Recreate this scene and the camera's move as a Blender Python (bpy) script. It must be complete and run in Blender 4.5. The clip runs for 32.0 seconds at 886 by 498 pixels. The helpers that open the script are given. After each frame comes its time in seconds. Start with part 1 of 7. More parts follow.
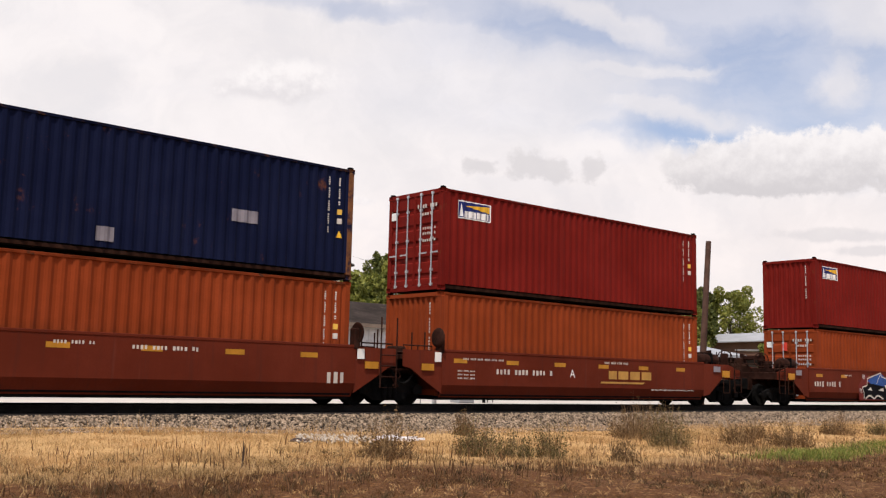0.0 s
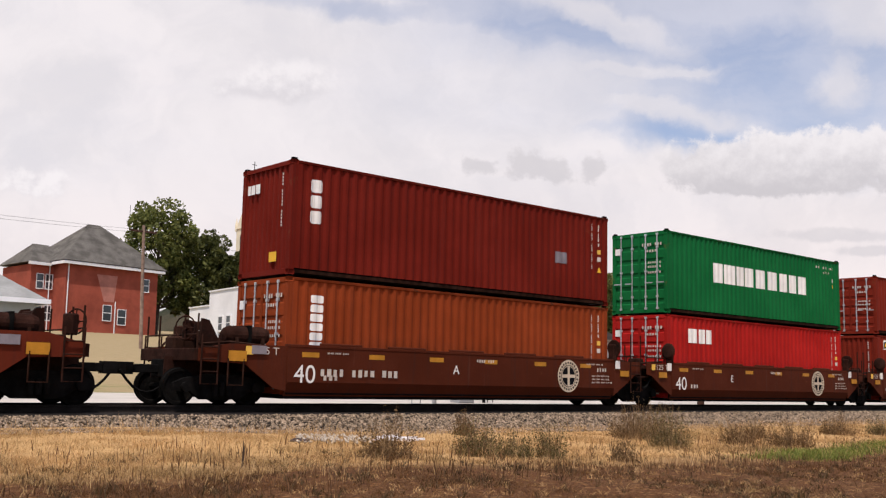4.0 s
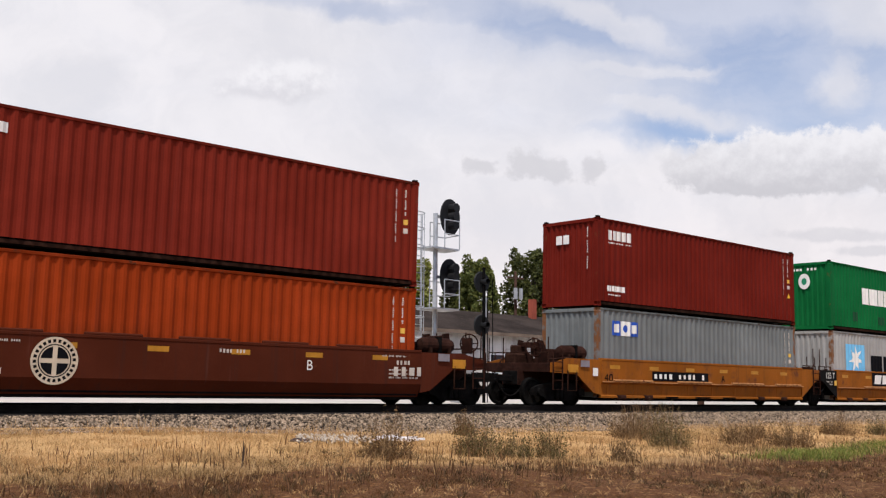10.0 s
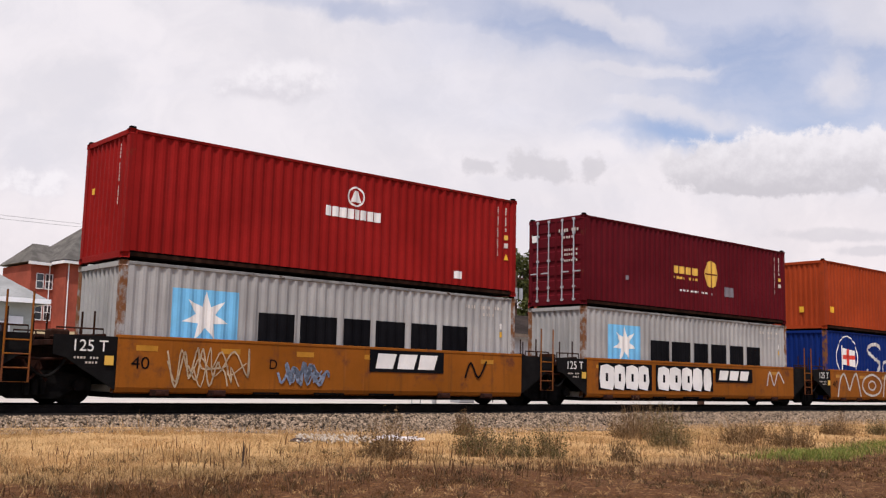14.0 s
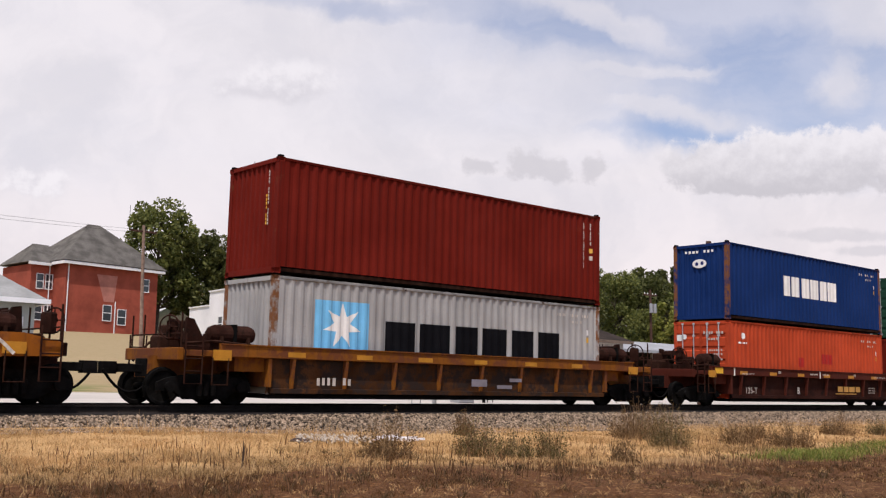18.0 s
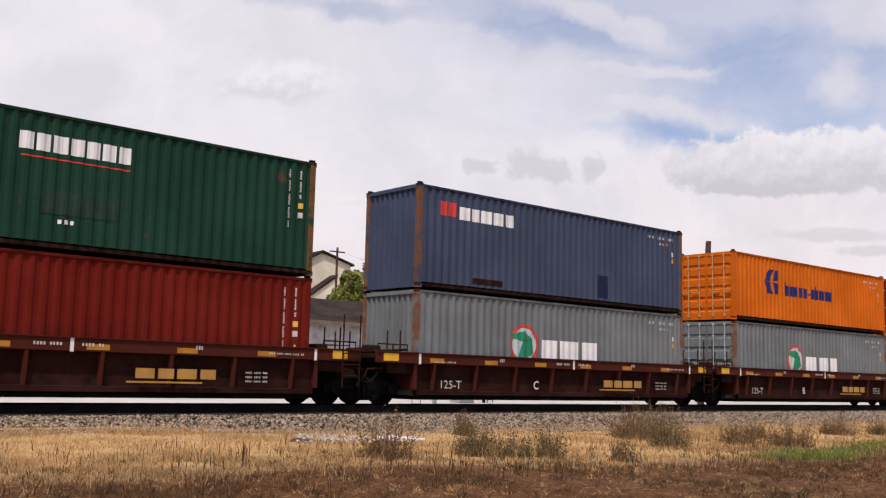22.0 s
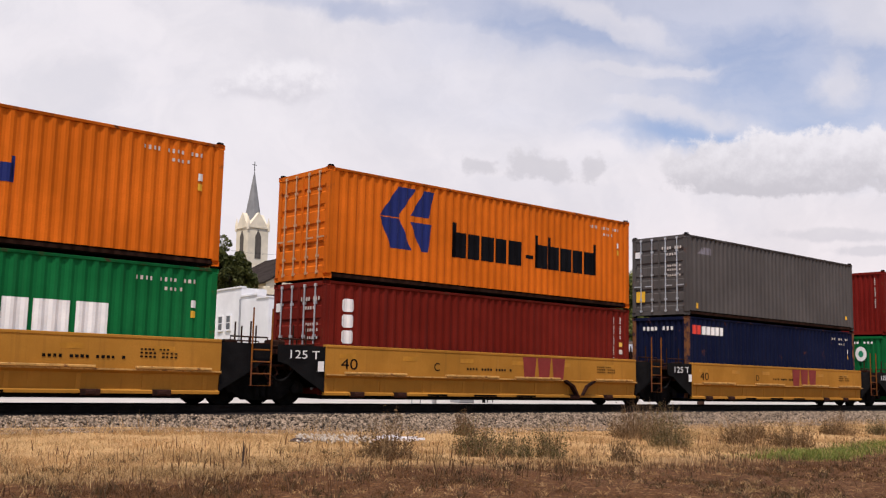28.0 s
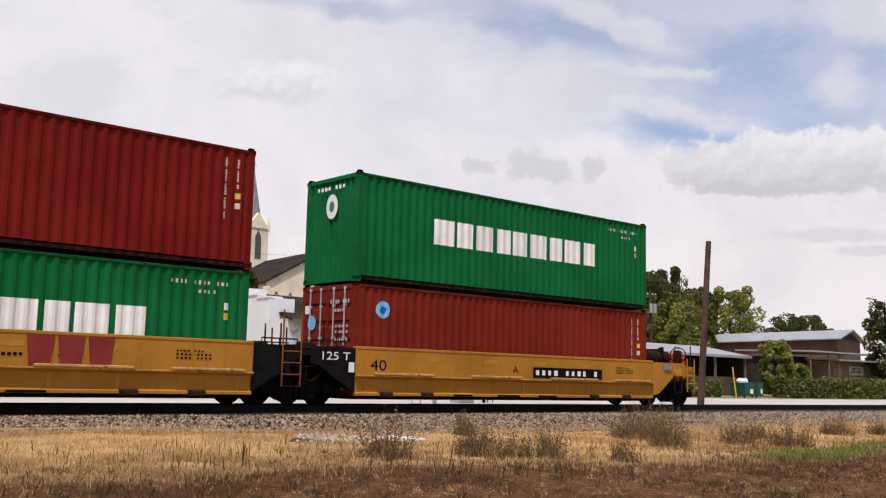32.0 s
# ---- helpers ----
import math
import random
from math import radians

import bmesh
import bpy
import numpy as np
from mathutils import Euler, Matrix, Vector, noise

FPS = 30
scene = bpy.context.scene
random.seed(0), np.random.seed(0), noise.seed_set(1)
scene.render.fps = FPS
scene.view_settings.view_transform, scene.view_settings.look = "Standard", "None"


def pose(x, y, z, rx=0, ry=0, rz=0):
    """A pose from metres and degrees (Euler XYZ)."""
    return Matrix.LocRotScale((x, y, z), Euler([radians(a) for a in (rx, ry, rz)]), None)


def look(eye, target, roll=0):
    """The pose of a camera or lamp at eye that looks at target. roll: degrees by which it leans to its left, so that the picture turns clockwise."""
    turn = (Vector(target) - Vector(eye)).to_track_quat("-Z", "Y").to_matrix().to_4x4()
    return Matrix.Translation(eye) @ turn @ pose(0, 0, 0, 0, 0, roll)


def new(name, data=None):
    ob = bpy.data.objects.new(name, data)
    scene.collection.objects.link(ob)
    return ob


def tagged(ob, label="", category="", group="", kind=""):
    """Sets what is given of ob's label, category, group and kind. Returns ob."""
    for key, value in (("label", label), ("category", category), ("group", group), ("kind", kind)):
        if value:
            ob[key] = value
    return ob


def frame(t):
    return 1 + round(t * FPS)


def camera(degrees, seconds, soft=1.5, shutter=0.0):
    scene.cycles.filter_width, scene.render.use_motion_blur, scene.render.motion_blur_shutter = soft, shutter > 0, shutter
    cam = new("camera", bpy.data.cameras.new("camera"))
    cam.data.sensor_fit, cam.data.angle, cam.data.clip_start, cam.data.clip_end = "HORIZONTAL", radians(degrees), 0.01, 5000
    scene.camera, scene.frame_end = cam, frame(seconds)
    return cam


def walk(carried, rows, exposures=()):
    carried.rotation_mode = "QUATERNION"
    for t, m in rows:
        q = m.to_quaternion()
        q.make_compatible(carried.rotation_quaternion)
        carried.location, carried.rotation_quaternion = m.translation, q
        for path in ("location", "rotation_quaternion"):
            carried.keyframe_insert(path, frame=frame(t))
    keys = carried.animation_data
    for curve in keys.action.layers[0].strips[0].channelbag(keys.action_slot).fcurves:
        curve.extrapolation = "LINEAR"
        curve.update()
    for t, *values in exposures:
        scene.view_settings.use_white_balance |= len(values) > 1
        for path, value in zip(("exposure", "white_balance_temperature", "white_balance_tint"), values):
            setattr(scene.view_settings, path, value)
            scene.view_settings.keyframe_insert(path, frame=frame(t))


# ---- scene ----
cam = camera(47.9, 32.0, soft=1.25)
EYE = (0.0, 0.0, 0.166)
VIEW = Matrix(((0.752236, -0.103009, -0.650792, 0.0), (-0.658858, -0.107247, -0.744583, 0.0),
               (0.006904, 0.988882, -0.148543, 0.0), (0, 0, 0, 1)))
STAND = Matrix.Translation(EYE) @ VIEW
walk(cam, [(0.0, STAND), (32.0, STAND)], exposures=[(0.0, 0.09, 6700, 13), (3.0, -0.03, 6600, 14), (6.0, 0.0, 6550, 16), (11.0, 0.0, 6350, 12), (14.0, -0.02, 6450, 16), (21.0, -0.06, 6400, 16), (25.0, -0.06, 6500, 19), (28.0, -0.06, 6400, 16), (32.0, -0.06, 6400, 14)])

# ---------------------------------------------------------------- light
SUN_TO = Vector((-0.34, -0.31, 0.88)).normalized()
sun = new("sun", bpy.data.lights.new("sun", "SUN"))
sun.data.energy, sun.data.angle, sun.data.color = 4.1, radians(0.6), (1.0, 0.95, 0.87)
sun.matrix_world = look((0, 0, 60), Vector((0, 0, 60)) - SUN_TO)

world = bpy.data.worlds.new("sky")
scene.world = world
world.use_nodes = True


class Nodes:
    """Short calls to add nodes and wire them."""

    def __init__(self, tree):
        self.t = tree
        tree.nodes.clear()

    def add(self, kind, ins=None, operation=None, use_clamp=None, data_type=None, blend_type=None,
            interpolation_type=None, rotation_type=None):
        n = self.t.nodes.new(kind)
        if data_type is not None:
            n.data_type = data_type
        if blend_type is not None:
            n.blend_type = blend_type
        if operation is not None:
            n.operation = operation
        if use_clamp is not None:
            n.use_clamp = use_clamp
        if interpolation_type is not None:
            n.interpolation_type = interpolation_type
        if rotation_type is not None:
            n.rotation_type = rotation_type
        for k, v in (ins or {}).items():
            if isinstance(v, bpy.types.NodeSocket):
                self.t.links.new(v, n.inputs[k])
            else:
                n.inputs[k].default_value = v
        return n

    def math(self, op, a, b=0.0, c=0.0, clamp=False):
        return self.add("ShaderNodeMath", {0: a, 1: b, 2: c}, operation=op, use_clamp=clamp).outputs[0]

    def vmath(self, op, a, b=(0, 0, 0)):
        n = self.add("ShaderNodeVectorMath", {0: a, 1: b}, operation=op)
        return n.outputs[1] if op in ("DOT_PRODUCT", "LENGTH") else n.outputs[0]

    def mix(self, f, a, b, mode="MIX"):
        n = self.add("ShaderNodeMix", {0: f, 6: a, 7: b}, data_type="RGBA", blend_type=mode)
        return n.outputs[2]

    def noise(self, vec, scale, detail=4.0, rough=0.55, distort=0.0):
        return self.add("ShaderNodeTexNoise", {"Vector": vec, "Scale": scale, "Detail": detail, "Roughness": rough,
                                               "Distortion": distort}).outputs[0]

    def ramp(self, v, lo, hi, a=0.0, b=1.0):
        n = self.add("ShaderNodeMapRange", {0: v, 1: lo, 2: hi, 3: a, 4: b}, interpolation_type="SMOOTHSTEP")
        return n.outputs[0]


def sky_world():
    n = Nodes(world.node_tree)
    sky = n.add("ShaderNodeTexSky")
    sky.sky_type, sky.sun_disc, sky.air_density, sky.dust_density = "NISHITA", False, 1.1, 1.3
    sky.sun_elevation, sky.sun_rotation = math.asin(SUN_TO.z), math.atan2(SUN_TO.x, SUN_TO.y) % (2 * math.pi)
    blue = n.mix(1.0, sky.outputs[0], (0.135, 0.135, 0.145, 1), "MULTIPLY")
    d = n.vmath("NORMALIZE", n.add("ShaderNodeTexCoord").outputs["Generated"])
    east = n.vmath("DOT_PRODUCT", d, (0.7522, -0.6589, 0.0069))
    up = n.vmath("DOT_PRODUCT", d, (-0.1030, -0.1072, 0.9889))
    ahead = n.math("MAXIMUM", n.vmath("DOT_PRODUCT", d, (0.6508, 0.7446, 0.1485)), 0.2)
    p, q = n.math("DIVIDE", east, ahead), n.math("DIVIDE", up, ahead)
    flat = n.add("ShaderNodeCombineXYZ", {0: p, 1: q, 2: 0.0}).outputs[0]
    sheet = flat
    bend = n.add("ShaderNodeTexNoise", {"Vector": sheet, "Scale": 16.0, "Detail": 5.0, "Roughness": 0.6}).outputs[1]
    flat = n.vmath("ADD", sheet, n.vmath("MULTIPLY", n.vmath("SUBTRACT", bend, (0.5, 0.5, 0.5)), (0.075, 0.04, 0.0)))
    fine = n.noise(flat, 22.0, 6.0, 0.62)
    mid = n.noise(flat, 7.0, 5.0, 0.6, 0.4)
    streak_at = n.add("ShaderNodeMapping", {0: flat, 2: (0, 0, -0.30), 3: (2.6, 9.0, 1.0)}).outputs[0]
    streak = n.noise(streak_at, 1.5, 6.0, 0.55, 0.5)
    wob = n.math("ADD", n.math("MULTIPLY", n.math("SUBTRACT", mid, 0.5), 1.3),
                 n.math("MULTIPLY", n.math("SUBTRACT", fine, 0.5), 0.9))

    def blob(cx, cy, rx, ry, turn=0.0, soft=(1.25, 0.55), wobble=1.0):
        v = n.vmath("SUBTRACT", flat, (cx, cy, 0))
        v = n.add("ShaderNodeVectorRotate", {"Vector": v, "Angle": radians(turn)}, rotation_type="Z_AXIS").outputs[0]
        v = n.vmath("MULTIPLY", v, (1 / rx, 1 / ry, 0))
        r = n.math("ADD", n.vmath("LENGTH", v), n.math("MULTIPLY", wob, wobble))
        return n.ramp(r, soft[1], soft[0], 1.0, 0.0), n.add("ShaderNodeSeparateXYZ", {0: v}).outputs[1]

    # open blue in a thin high veil
    def union(shapes, soft, wobble):
        m = None
        for cx, cy, rx, ry, turn in shapes:
            k = blob(cx, cy, rx, ry, turn, soft, wobble)[0]
            m = k if m is None else n.math("MAXIMUM", m, k)
        return m

    gap = union(((0.345, 0.175, 0.22, 0.085, 8), (0.12, 0.226, 0.19, 0.036, 12), (0.25, 0.118, 0.09, 0.022, 4)), (1.45, 0.15), 0.32)
    slit = union(((0.205, 0.121, 0.075, 0.012, 3), (-0.07, 0.243, 0.12, 0.014, 6)), (1.4, 0.2), 0.45)
    gap = n.math("MAXIMUM", gap, n.math("MULTIPLY", slit, 0.55))
    wisp = union(((0.065, 0.163, 0.155, 0.042, 3), (0.185, 0.180, 0.085, 0.010, 4), (0.235, 0.176, 0.05, 0.006, -6), (0.20, 0.142, 0.13, 0.012, 8), (0.175, 0.226, 0.08, 0.014, 22),
                  (0.40, 0.167, 0.030, 0.026, 0), (0.43, 0.235, 0.07, 0.030, 0)), (1.35, 0.35), 0.8)
    gap = n.math("MULTIPLY", gap, n.ramp(streak, 0.25, 0.75, 1.0, 0.62))
    gap = n.math("MAXIMUM", gap, n.math("MULTIPLY", n.math("MULTIPLY", n.ramp(p, -0.15, 0.15), n.ramp(q, 0.10, 0.17)), 0.50))
    gap = n.math("MULTIPLY", gap, n.math("SUBTRACT", 1.0, n.math("MULTIPLY", wisp, 0.68)))
    veil = n.ramp(n.math("ADD", n.math("MULTIPLY", streak, 0.6), n.math("MULTIPLY", mid, 0.4)), 0.30, 0.60, 0.92, 1.0)
    veil = n.math("SUBTRACT", veil, n.math("MULTIPLY", gap, 0.84), clamp=True)
    # unseen sky behind the camera: veil thinned there to weaken the fill light
    rear = n.ramp(n.vmath("DOT_PRODUCT", d, (0.66, 0.75, 0.0)), -0.35, 0.45, 0.30, 1.0)
    veil = n.math("MULTIPLY", veil, rear)
    white = n.mix(n.ramp(mid, 0.35, 0.65), (0.84, 0.825, 0.83, 1), (0.94, 0.915, 0.91, 1))
    grade = n.ramp(q, -0.05, 0.13)
    white = n.mix(grade, n.mix(1.0, white, (0.985, 0.955, 0.95, 1), "MULTIPLY"), n.mix(1.0, white, (0.945, 0.95, 0.965, 1), "MULTIPLY"))
    col = n.mix(veil, blue, white)
    flat = sheet
    # heaped clouds: bright tops and grey undersides
    def lumps(vec):
        return n.math("ADD", n.math("MULTIPLY", n.math("SUBTRACT", n.noise(vec, 34.0, 6.0, 0.62), 0.5), 1.7),
                      n.math("MULTIPLY", n.math("SUBTRACT", n.noise(vec, 12.0, 2.0, 0.5), 0.5), 0.9))
    puff = lumps(flat)
    relief = n.math("SUBTRACT", lumps(n.vmath("ADD", flat, (-0.004, 0.008, 0))), puff)
    for shapes, low, high, strength, grey, top, ragged, edge in (
            (((0.285, 0.085, 0.068, 0.031, 0), (0.335, 0.088, 0.065, 0.033, 0), (0.405, 0.086, 0.075, 0.035, 0), (0.455, 0.089, 0.08, 0.042, 0), (0.32, 0.066, 0.10, 0.017, 0)), 0.048, 0.128, 0.95, 0.62, 0.90, 0.85, (0.74, 1.04)),
            (((-0.185, 0.164, 0.062, 0.018, 0), (-0.158, 0.168, 0.050, 0.027, 0)), 0.148, 0.186, 0.75, 0.72, 0.93, 0.8, (0.50, 1.08)),
            (((0.038, 0.084, 0.022, 0.012, 0), (0.094, 0.081, 0.034, 0.016, 0), (0.148, 0.080, 0.014, 0.014, 0)), 0.06, 0.15, 0.70, 0.63, 0.70, 1.6, (0.52, 1.08)),
            (((-0.405, 0.066, 0.045, 0.016, 0),), 0.045, 0.07, 0.8, 0.76, 0.94, 1.0, (0.6, 1.05)), (((-0.08, 0.048, 0.032, 0.008, 0),), 0.035, 0.05, 0.6, 0.8, 0.93, 1.2, (0.5, 1.1)),
            (((0.39, 0.014, 0.07, 0.008, 0), (0.43, -0.002, 0.05, 0.006, 0)), 0.01, 0.05, 0.6, 0.66, 0.74, 1.2, (0.5, 1.1))):
        m = None
        for cx, cy, rx, ry, turn in shapes:
            v = n.vmath("MULTIPLY", n.vmath("SUBTRACT", flat, (cx, cy, 0)), (1 / rx, 1 / ry, 0))
            k = n.ramp(n.math("ADD", n.vmath("LENGTH", v), n.math("MULTIPLY", puff, ragged)), edge[0], edge[1], 1.0, 0.0)
            m = k if m is None else n.math("MAXIMUM", m, k)
        shade = n.ramp(n.math("ADD", n.math("ADD", q, n.math("MULTIPLY", puff, -0.02)), n.math("MULTIPLY", relief, 0.035)), low, high)
        col = n.mix(n.math("MULTIPLY", m, strength), col, n.mix(shade, (grey, grey * 0.985, grey * 1.02, 1), (top, top * 0.985, top * 0.99, 1)))
    bg = n.add("ShaderNodeBackground", {0: col, 1: 1.0})
    out = n.add("ShaderNodeOutputWorld")
    n.t.links.new(bg.outputs[0], out.inputs[0])


sky_world()

# ---------------------------------------------------------------- materials
MATS = {}


def surface(name, base, rough=0.7, metal=0.0, vary=0.25, scale=1.5, grain=40.0, bump=0.15, stain=None, stain_at=(0.62, 0.75),
            streaks=0.0, per_object=0.0, spec=0.2, space="Object", island=0.0):
    """A worn opaque surface: two sizes of colour variation, stains, vertical streaks and a fine relief."""
    if name in MATS:
        return MATS[name]
    m = bpy.data.materials.new(name)
    m.use_nodes = True
    n = Nodes(m.node_tree)
    at = n.add("ShaderNodeTexCoord").outputs[space]
    if space == "Object" and per_object == 0.0 and streaks > 0:
        rnd = n.add("ShaderNodeObjectInfo").outputs["Location"]
        at = n.vmath("ADD", at, n.vmath("MULTIPLY", rnd, (0.0, 1.0, 1.7)))
    big, small = n.noise(at, scale, 4.0, 0.6), n.noise(at, grain, 3.0, 0.6)
    c = (*base, 1)
    dark = tuple(v * (1 - vary) for v in base) + (1,)
    light = tuple(min(1.0, v * (1 + vary * 0.8) + 0.01 * vary) for v in base) + (1,)
    col = n.mix(n.ramp(big, 0.3, 0.7), dark, light)
    col = n.mix(n.math("MULTIPLY", n.ramp(small, 0.35, 0.7), 0.35), col, dark)
    if streaks:
        run = n.noise(n.add("ShaderNodeMapping", {0: at, 3: (5.0, 5.0, 0.22)}).outputs[0], 1.6, 4.0, 0.65)
        col = n.mix(n.math("MULTIPLY", n.ramp(run, 0.52, 0.72), streaks), col, tuple(v * 0.45 + 0.01 for v in base) + (1,))
        pale = n.noise(n.add("ShaderNodeMapping", {0: at, 1: (7, 3, 1), 3: (7.0, 7.0, 0.30)}).outputs[0], 1.3, 3.0, 0.6)
        col = n.mix(n.math("MULTIPLY", n.ramp(pale, 0.60, 0.78), streaks * 0.45), col,
                    tuple(v * 1.25 + 0.025 for v in base) + (1,))
    if stain:
        spots = n.noise(at, scale * 2.7, 7.0, 0.72)
        col = n.mix(n.ramp(spots, *stain_at), col, (*stain, 1))
    if per_object:
        r = n.add("ShaderNodeObjectInfo").outputs["Random"]
        col = n.mix(1.0, col, n.add("ShaderNodeCombineColor", {k: n.math("MULTIPLY_ADD", r, per_object, 1 - per_object / 2)
                                                             for k in (0, 1, 2)}).outputs[0], "MULTIPLY")
    if island:
        r = n.add("ShaderNodeNewGeometry").outputs["Random Per Island"]
        col = n.mix(1.0, col, n.add("ShaderNodeCombineColor", {k: n.math("MULTIPLY_ADD", r, island, 1 - island / 2)
                                                             for k in (0, 1, 2)}).outputs[0], "MULTIPLY")
    b = n.add("ShaderNodeBsdfPrincipled", {"Base Color": col, "Metallic": metal, "Specular IOR Level": spec,
                                           "Roughness": n.ramp(small, 0.2, 0.8, max(0.05, rough - 0.12), min(1.0, rough + 0.12))})
    if bump:
        bp = n.add("ShaderNodeBump", {"Strength": bump, "Distance": 0.02, "Height": n.math("ADD", small, big)})
        n.t.links.new(bp.outputs[0], b.inputs["Normal"])
    out = n.add("ShaderNodeOutputMaterial")
    n.t.links.new(b.outputs[0], out.inputs[0])
    MATS[name] = m
    return m


RUST = (0.13, 0.045, 0.02)


def paint(name, base, streaks=0.35, stain_at=(0.66, 0.80), rough=0.62, vary=0.16):
    return surface(name, tuple(1.02 * v for v in base), rough, 0.0, vary, 0.55, 26.0, 0.06, RUST, stain_at, streaks, spec=0.03)


def leaf_material(name, base, tint):
    m = bpy.data.materials.new(name)
    m.use_nodes = True
    n = Nodes(m.node_tree)
    r = n.add("ShaderNodeNewGeometry").outputs["Random Per Island"]
    at = n.add("ShaderNodeTexCoord").outputs["Object"]
    col = n.mix(r, (*base, 1), (*tint, 1))
    col = n.mix(n.ramp(n.noise(at, 0.5, 3.0), 0.35, 0.65), n.mix(1.0, col, (0.72, 0.74, 0.72, 1), "MULTIPLY"), col)
    b = n.add("ShaderNodeBsdfPrincipled", {"Base Color": col, "Roughness": 0.6, "Specular IOR Level": 0.25})
    tr = n.add("ShaderNodeBsdfTranslucent", {"Color": col})
    s = n.add("ShaderNodeMixShader", {0: 0.4, 1: b.outputs[0], 2: tr.outputs[0]})
    out = n.add("ShaderNodeOutputMaterial")
    n.t.links.new(s.outputs[0], out.inputs[0])
    return m


def glass_pane_material():
    return surface("window_glass", (0.035, 0.04, 0.045), 0.08, 0.0, 0.2, 0.8, 6.0, 0.0, spec=0.8)


# ---------------------------------------------------------------- geometry
class Geo:
    """Collects vertices and faces of one mesh."""

    def __init__(self):
        self.v, self.f = [], []

    def add(self, verts, faces):
        k = len(self.v)
        self.v += [tuple(p) for p in verts]
        self.f += [tuple(i + k for i in f) for f in faces]
        return self

    def box(self, x0, x1, y0, y1, z0, z1, c=0.0):
        if not c:
            v = [(x, y, z) for x in (x0, x1) for y in (y0, y1) for z in (z0, z1)]
            return self.add(v, [(0, 1, 3, 2), (4, 6, 7, 5), (0, 4, 5, 1), (2, 3, 7, 6), (0, 2, 6, 4), (1, 5, 7, 3)])
        bm = bmesh.new()
        bmesh.ops.create_cube(bm, size=1.0)
        for w in bm.verts:
            w.co = ((x0 + x1) / 2 + w.co.x * (x1 - x0), (y0 + y1) / 2 + w.co.y * (y1 - y0), (z0 + z1) / 2 + w.co.z * (z1 - z0))
        bmesh.ops.bevel(bm, geom=bm.edges[:], offset=c, segments=1, affect="EDGES")
        bm.verts.index_update()
        self.add([w.co[:] for w in bm.verts], [[w.index for w in f.verts] for f in bm.faces])
        bm.free()
        return self

    def prism(self, pts, axis, a, b):
        """A closed outline, pulled along an axis from a to b. pts are in the other two axes, in order."""
        def put(p, w):
            return (w, p[0], p[1]) if axis == 0 else (p[0], w, p[1]) if axis == 1 else (p[0], p[1], w)
        n = len(pts)
        v = [put(p, a) for p in pts] + [put(p, b) for p in pts]
        return self.add(v, [tuple(range(n)), tuple(range(2 * n - 1, n - 1, -1))] +
                        [(i, i + n, (i + 1) % n + n, (i + 1) % n) for i in range(n)])

    def cyl(self, p0, p1, r0, r1=None, n=12, caps=True):
        p0, p1 = Vector(p0), Vector(p1)
        r1 = r0 if r1 is None else r1
        d = (p1 - p0).normalized()
        a = d.orthogonal().normalized()
        b = d.cross(a)
        ring = [math.cos(2 * math.pi * i / n) * a + math.sin(2 * math.pi * i / n) * b for i in range(n)]
        v = [p0 + w * r0 for w in ring] + [p1 + w * r1 for w in ring]
        f = [(i, (i + 1) % n, (i + 1) % n + n, i + n) for i in range(n)]
        if caps:
            f += [tuple(range(n - 1, -1, -1)), tuple(range(n, 2 * n))]
        return self.add(v, f)

    def tube(self, pts, r, n=6):
        """One bent round bar through the points."""
        pts = [Vector(p) for p in pts]
        k, v = len(pts), []
        ring_x = None
        for i, p in enumerate(pts):
            d = (pts[min(i + 1, k - 1)] - pts[max(i - 1, 0)])
            d = d.normalized() if d.length > 1e-6 else Vector((0, 0, 1))
            ring_x = d.orthogonal().normalized() if ring_x is None else (ring_x - d * ring_x.dot(d)).normalized()
            ring_y = d.cross(ring_x)
            v += [p + (math.cos(2 * math.pi * j / n) * ring_x + math.sin(2 * math.pi * j / n) * ring_y) * r for j in range(n)]
        f = [(i * n + j, i * n + (j + 1) % n, (i + 1) * n + (j + 1) % n, (i + 1) * n + j) for i in range(k - 1) for j in range(n)]
        return self.add(v, f + [tuple(range(n - 1, -1, -1)), tuple(range((k - 1) * n, k * n))])

    def turned(self, prof, axis_at, n=20, axis=1):
        """A profile of (radius, along) turned about an axis through axis_at."""
        v, f = [], []
        for i in range(n):
            c, s = math.cos(2 * math.pi * i / n), math.sin(2 * math.pi * i / n)
            for r, w in prof:
                o = (r * c, w, r * s) if axis == 1 else (w, r * c, r * s) if axis == 0 else (r * c, r * s, w)
                v.append(tuple(o[k] + axis_at[k] for k in range(3)))
        k = len(prof)
        for i in range(n):
            j = (i + 1) % n
            f += [(i * k + a, i * k + a + 1, j * k + a + 1, j * k + a) for a in range(k - 1)]
        return self.add(v, f)

    def mesh(self, name):
        me = bpy.data.meshes.new(name)
        me.from_pydata(self.v, [], self.f)
        bm = bmesh.new()
        bm.from_mesh(me)
        bmesh.ops.recalc_face_normals(bm, faces=bm.faces[:])
        bm.to_mesh(me)
        bm.free()
        me.materials.append(None)
        return me


SHARED = {}


def shared(key, make):
    """One mesh for all alike parts."""
    if key not in SHARED:
        SHARED[key] = make().mesh(key if isinstance(key, str) else str(key[0]))
    return SHARED[key]


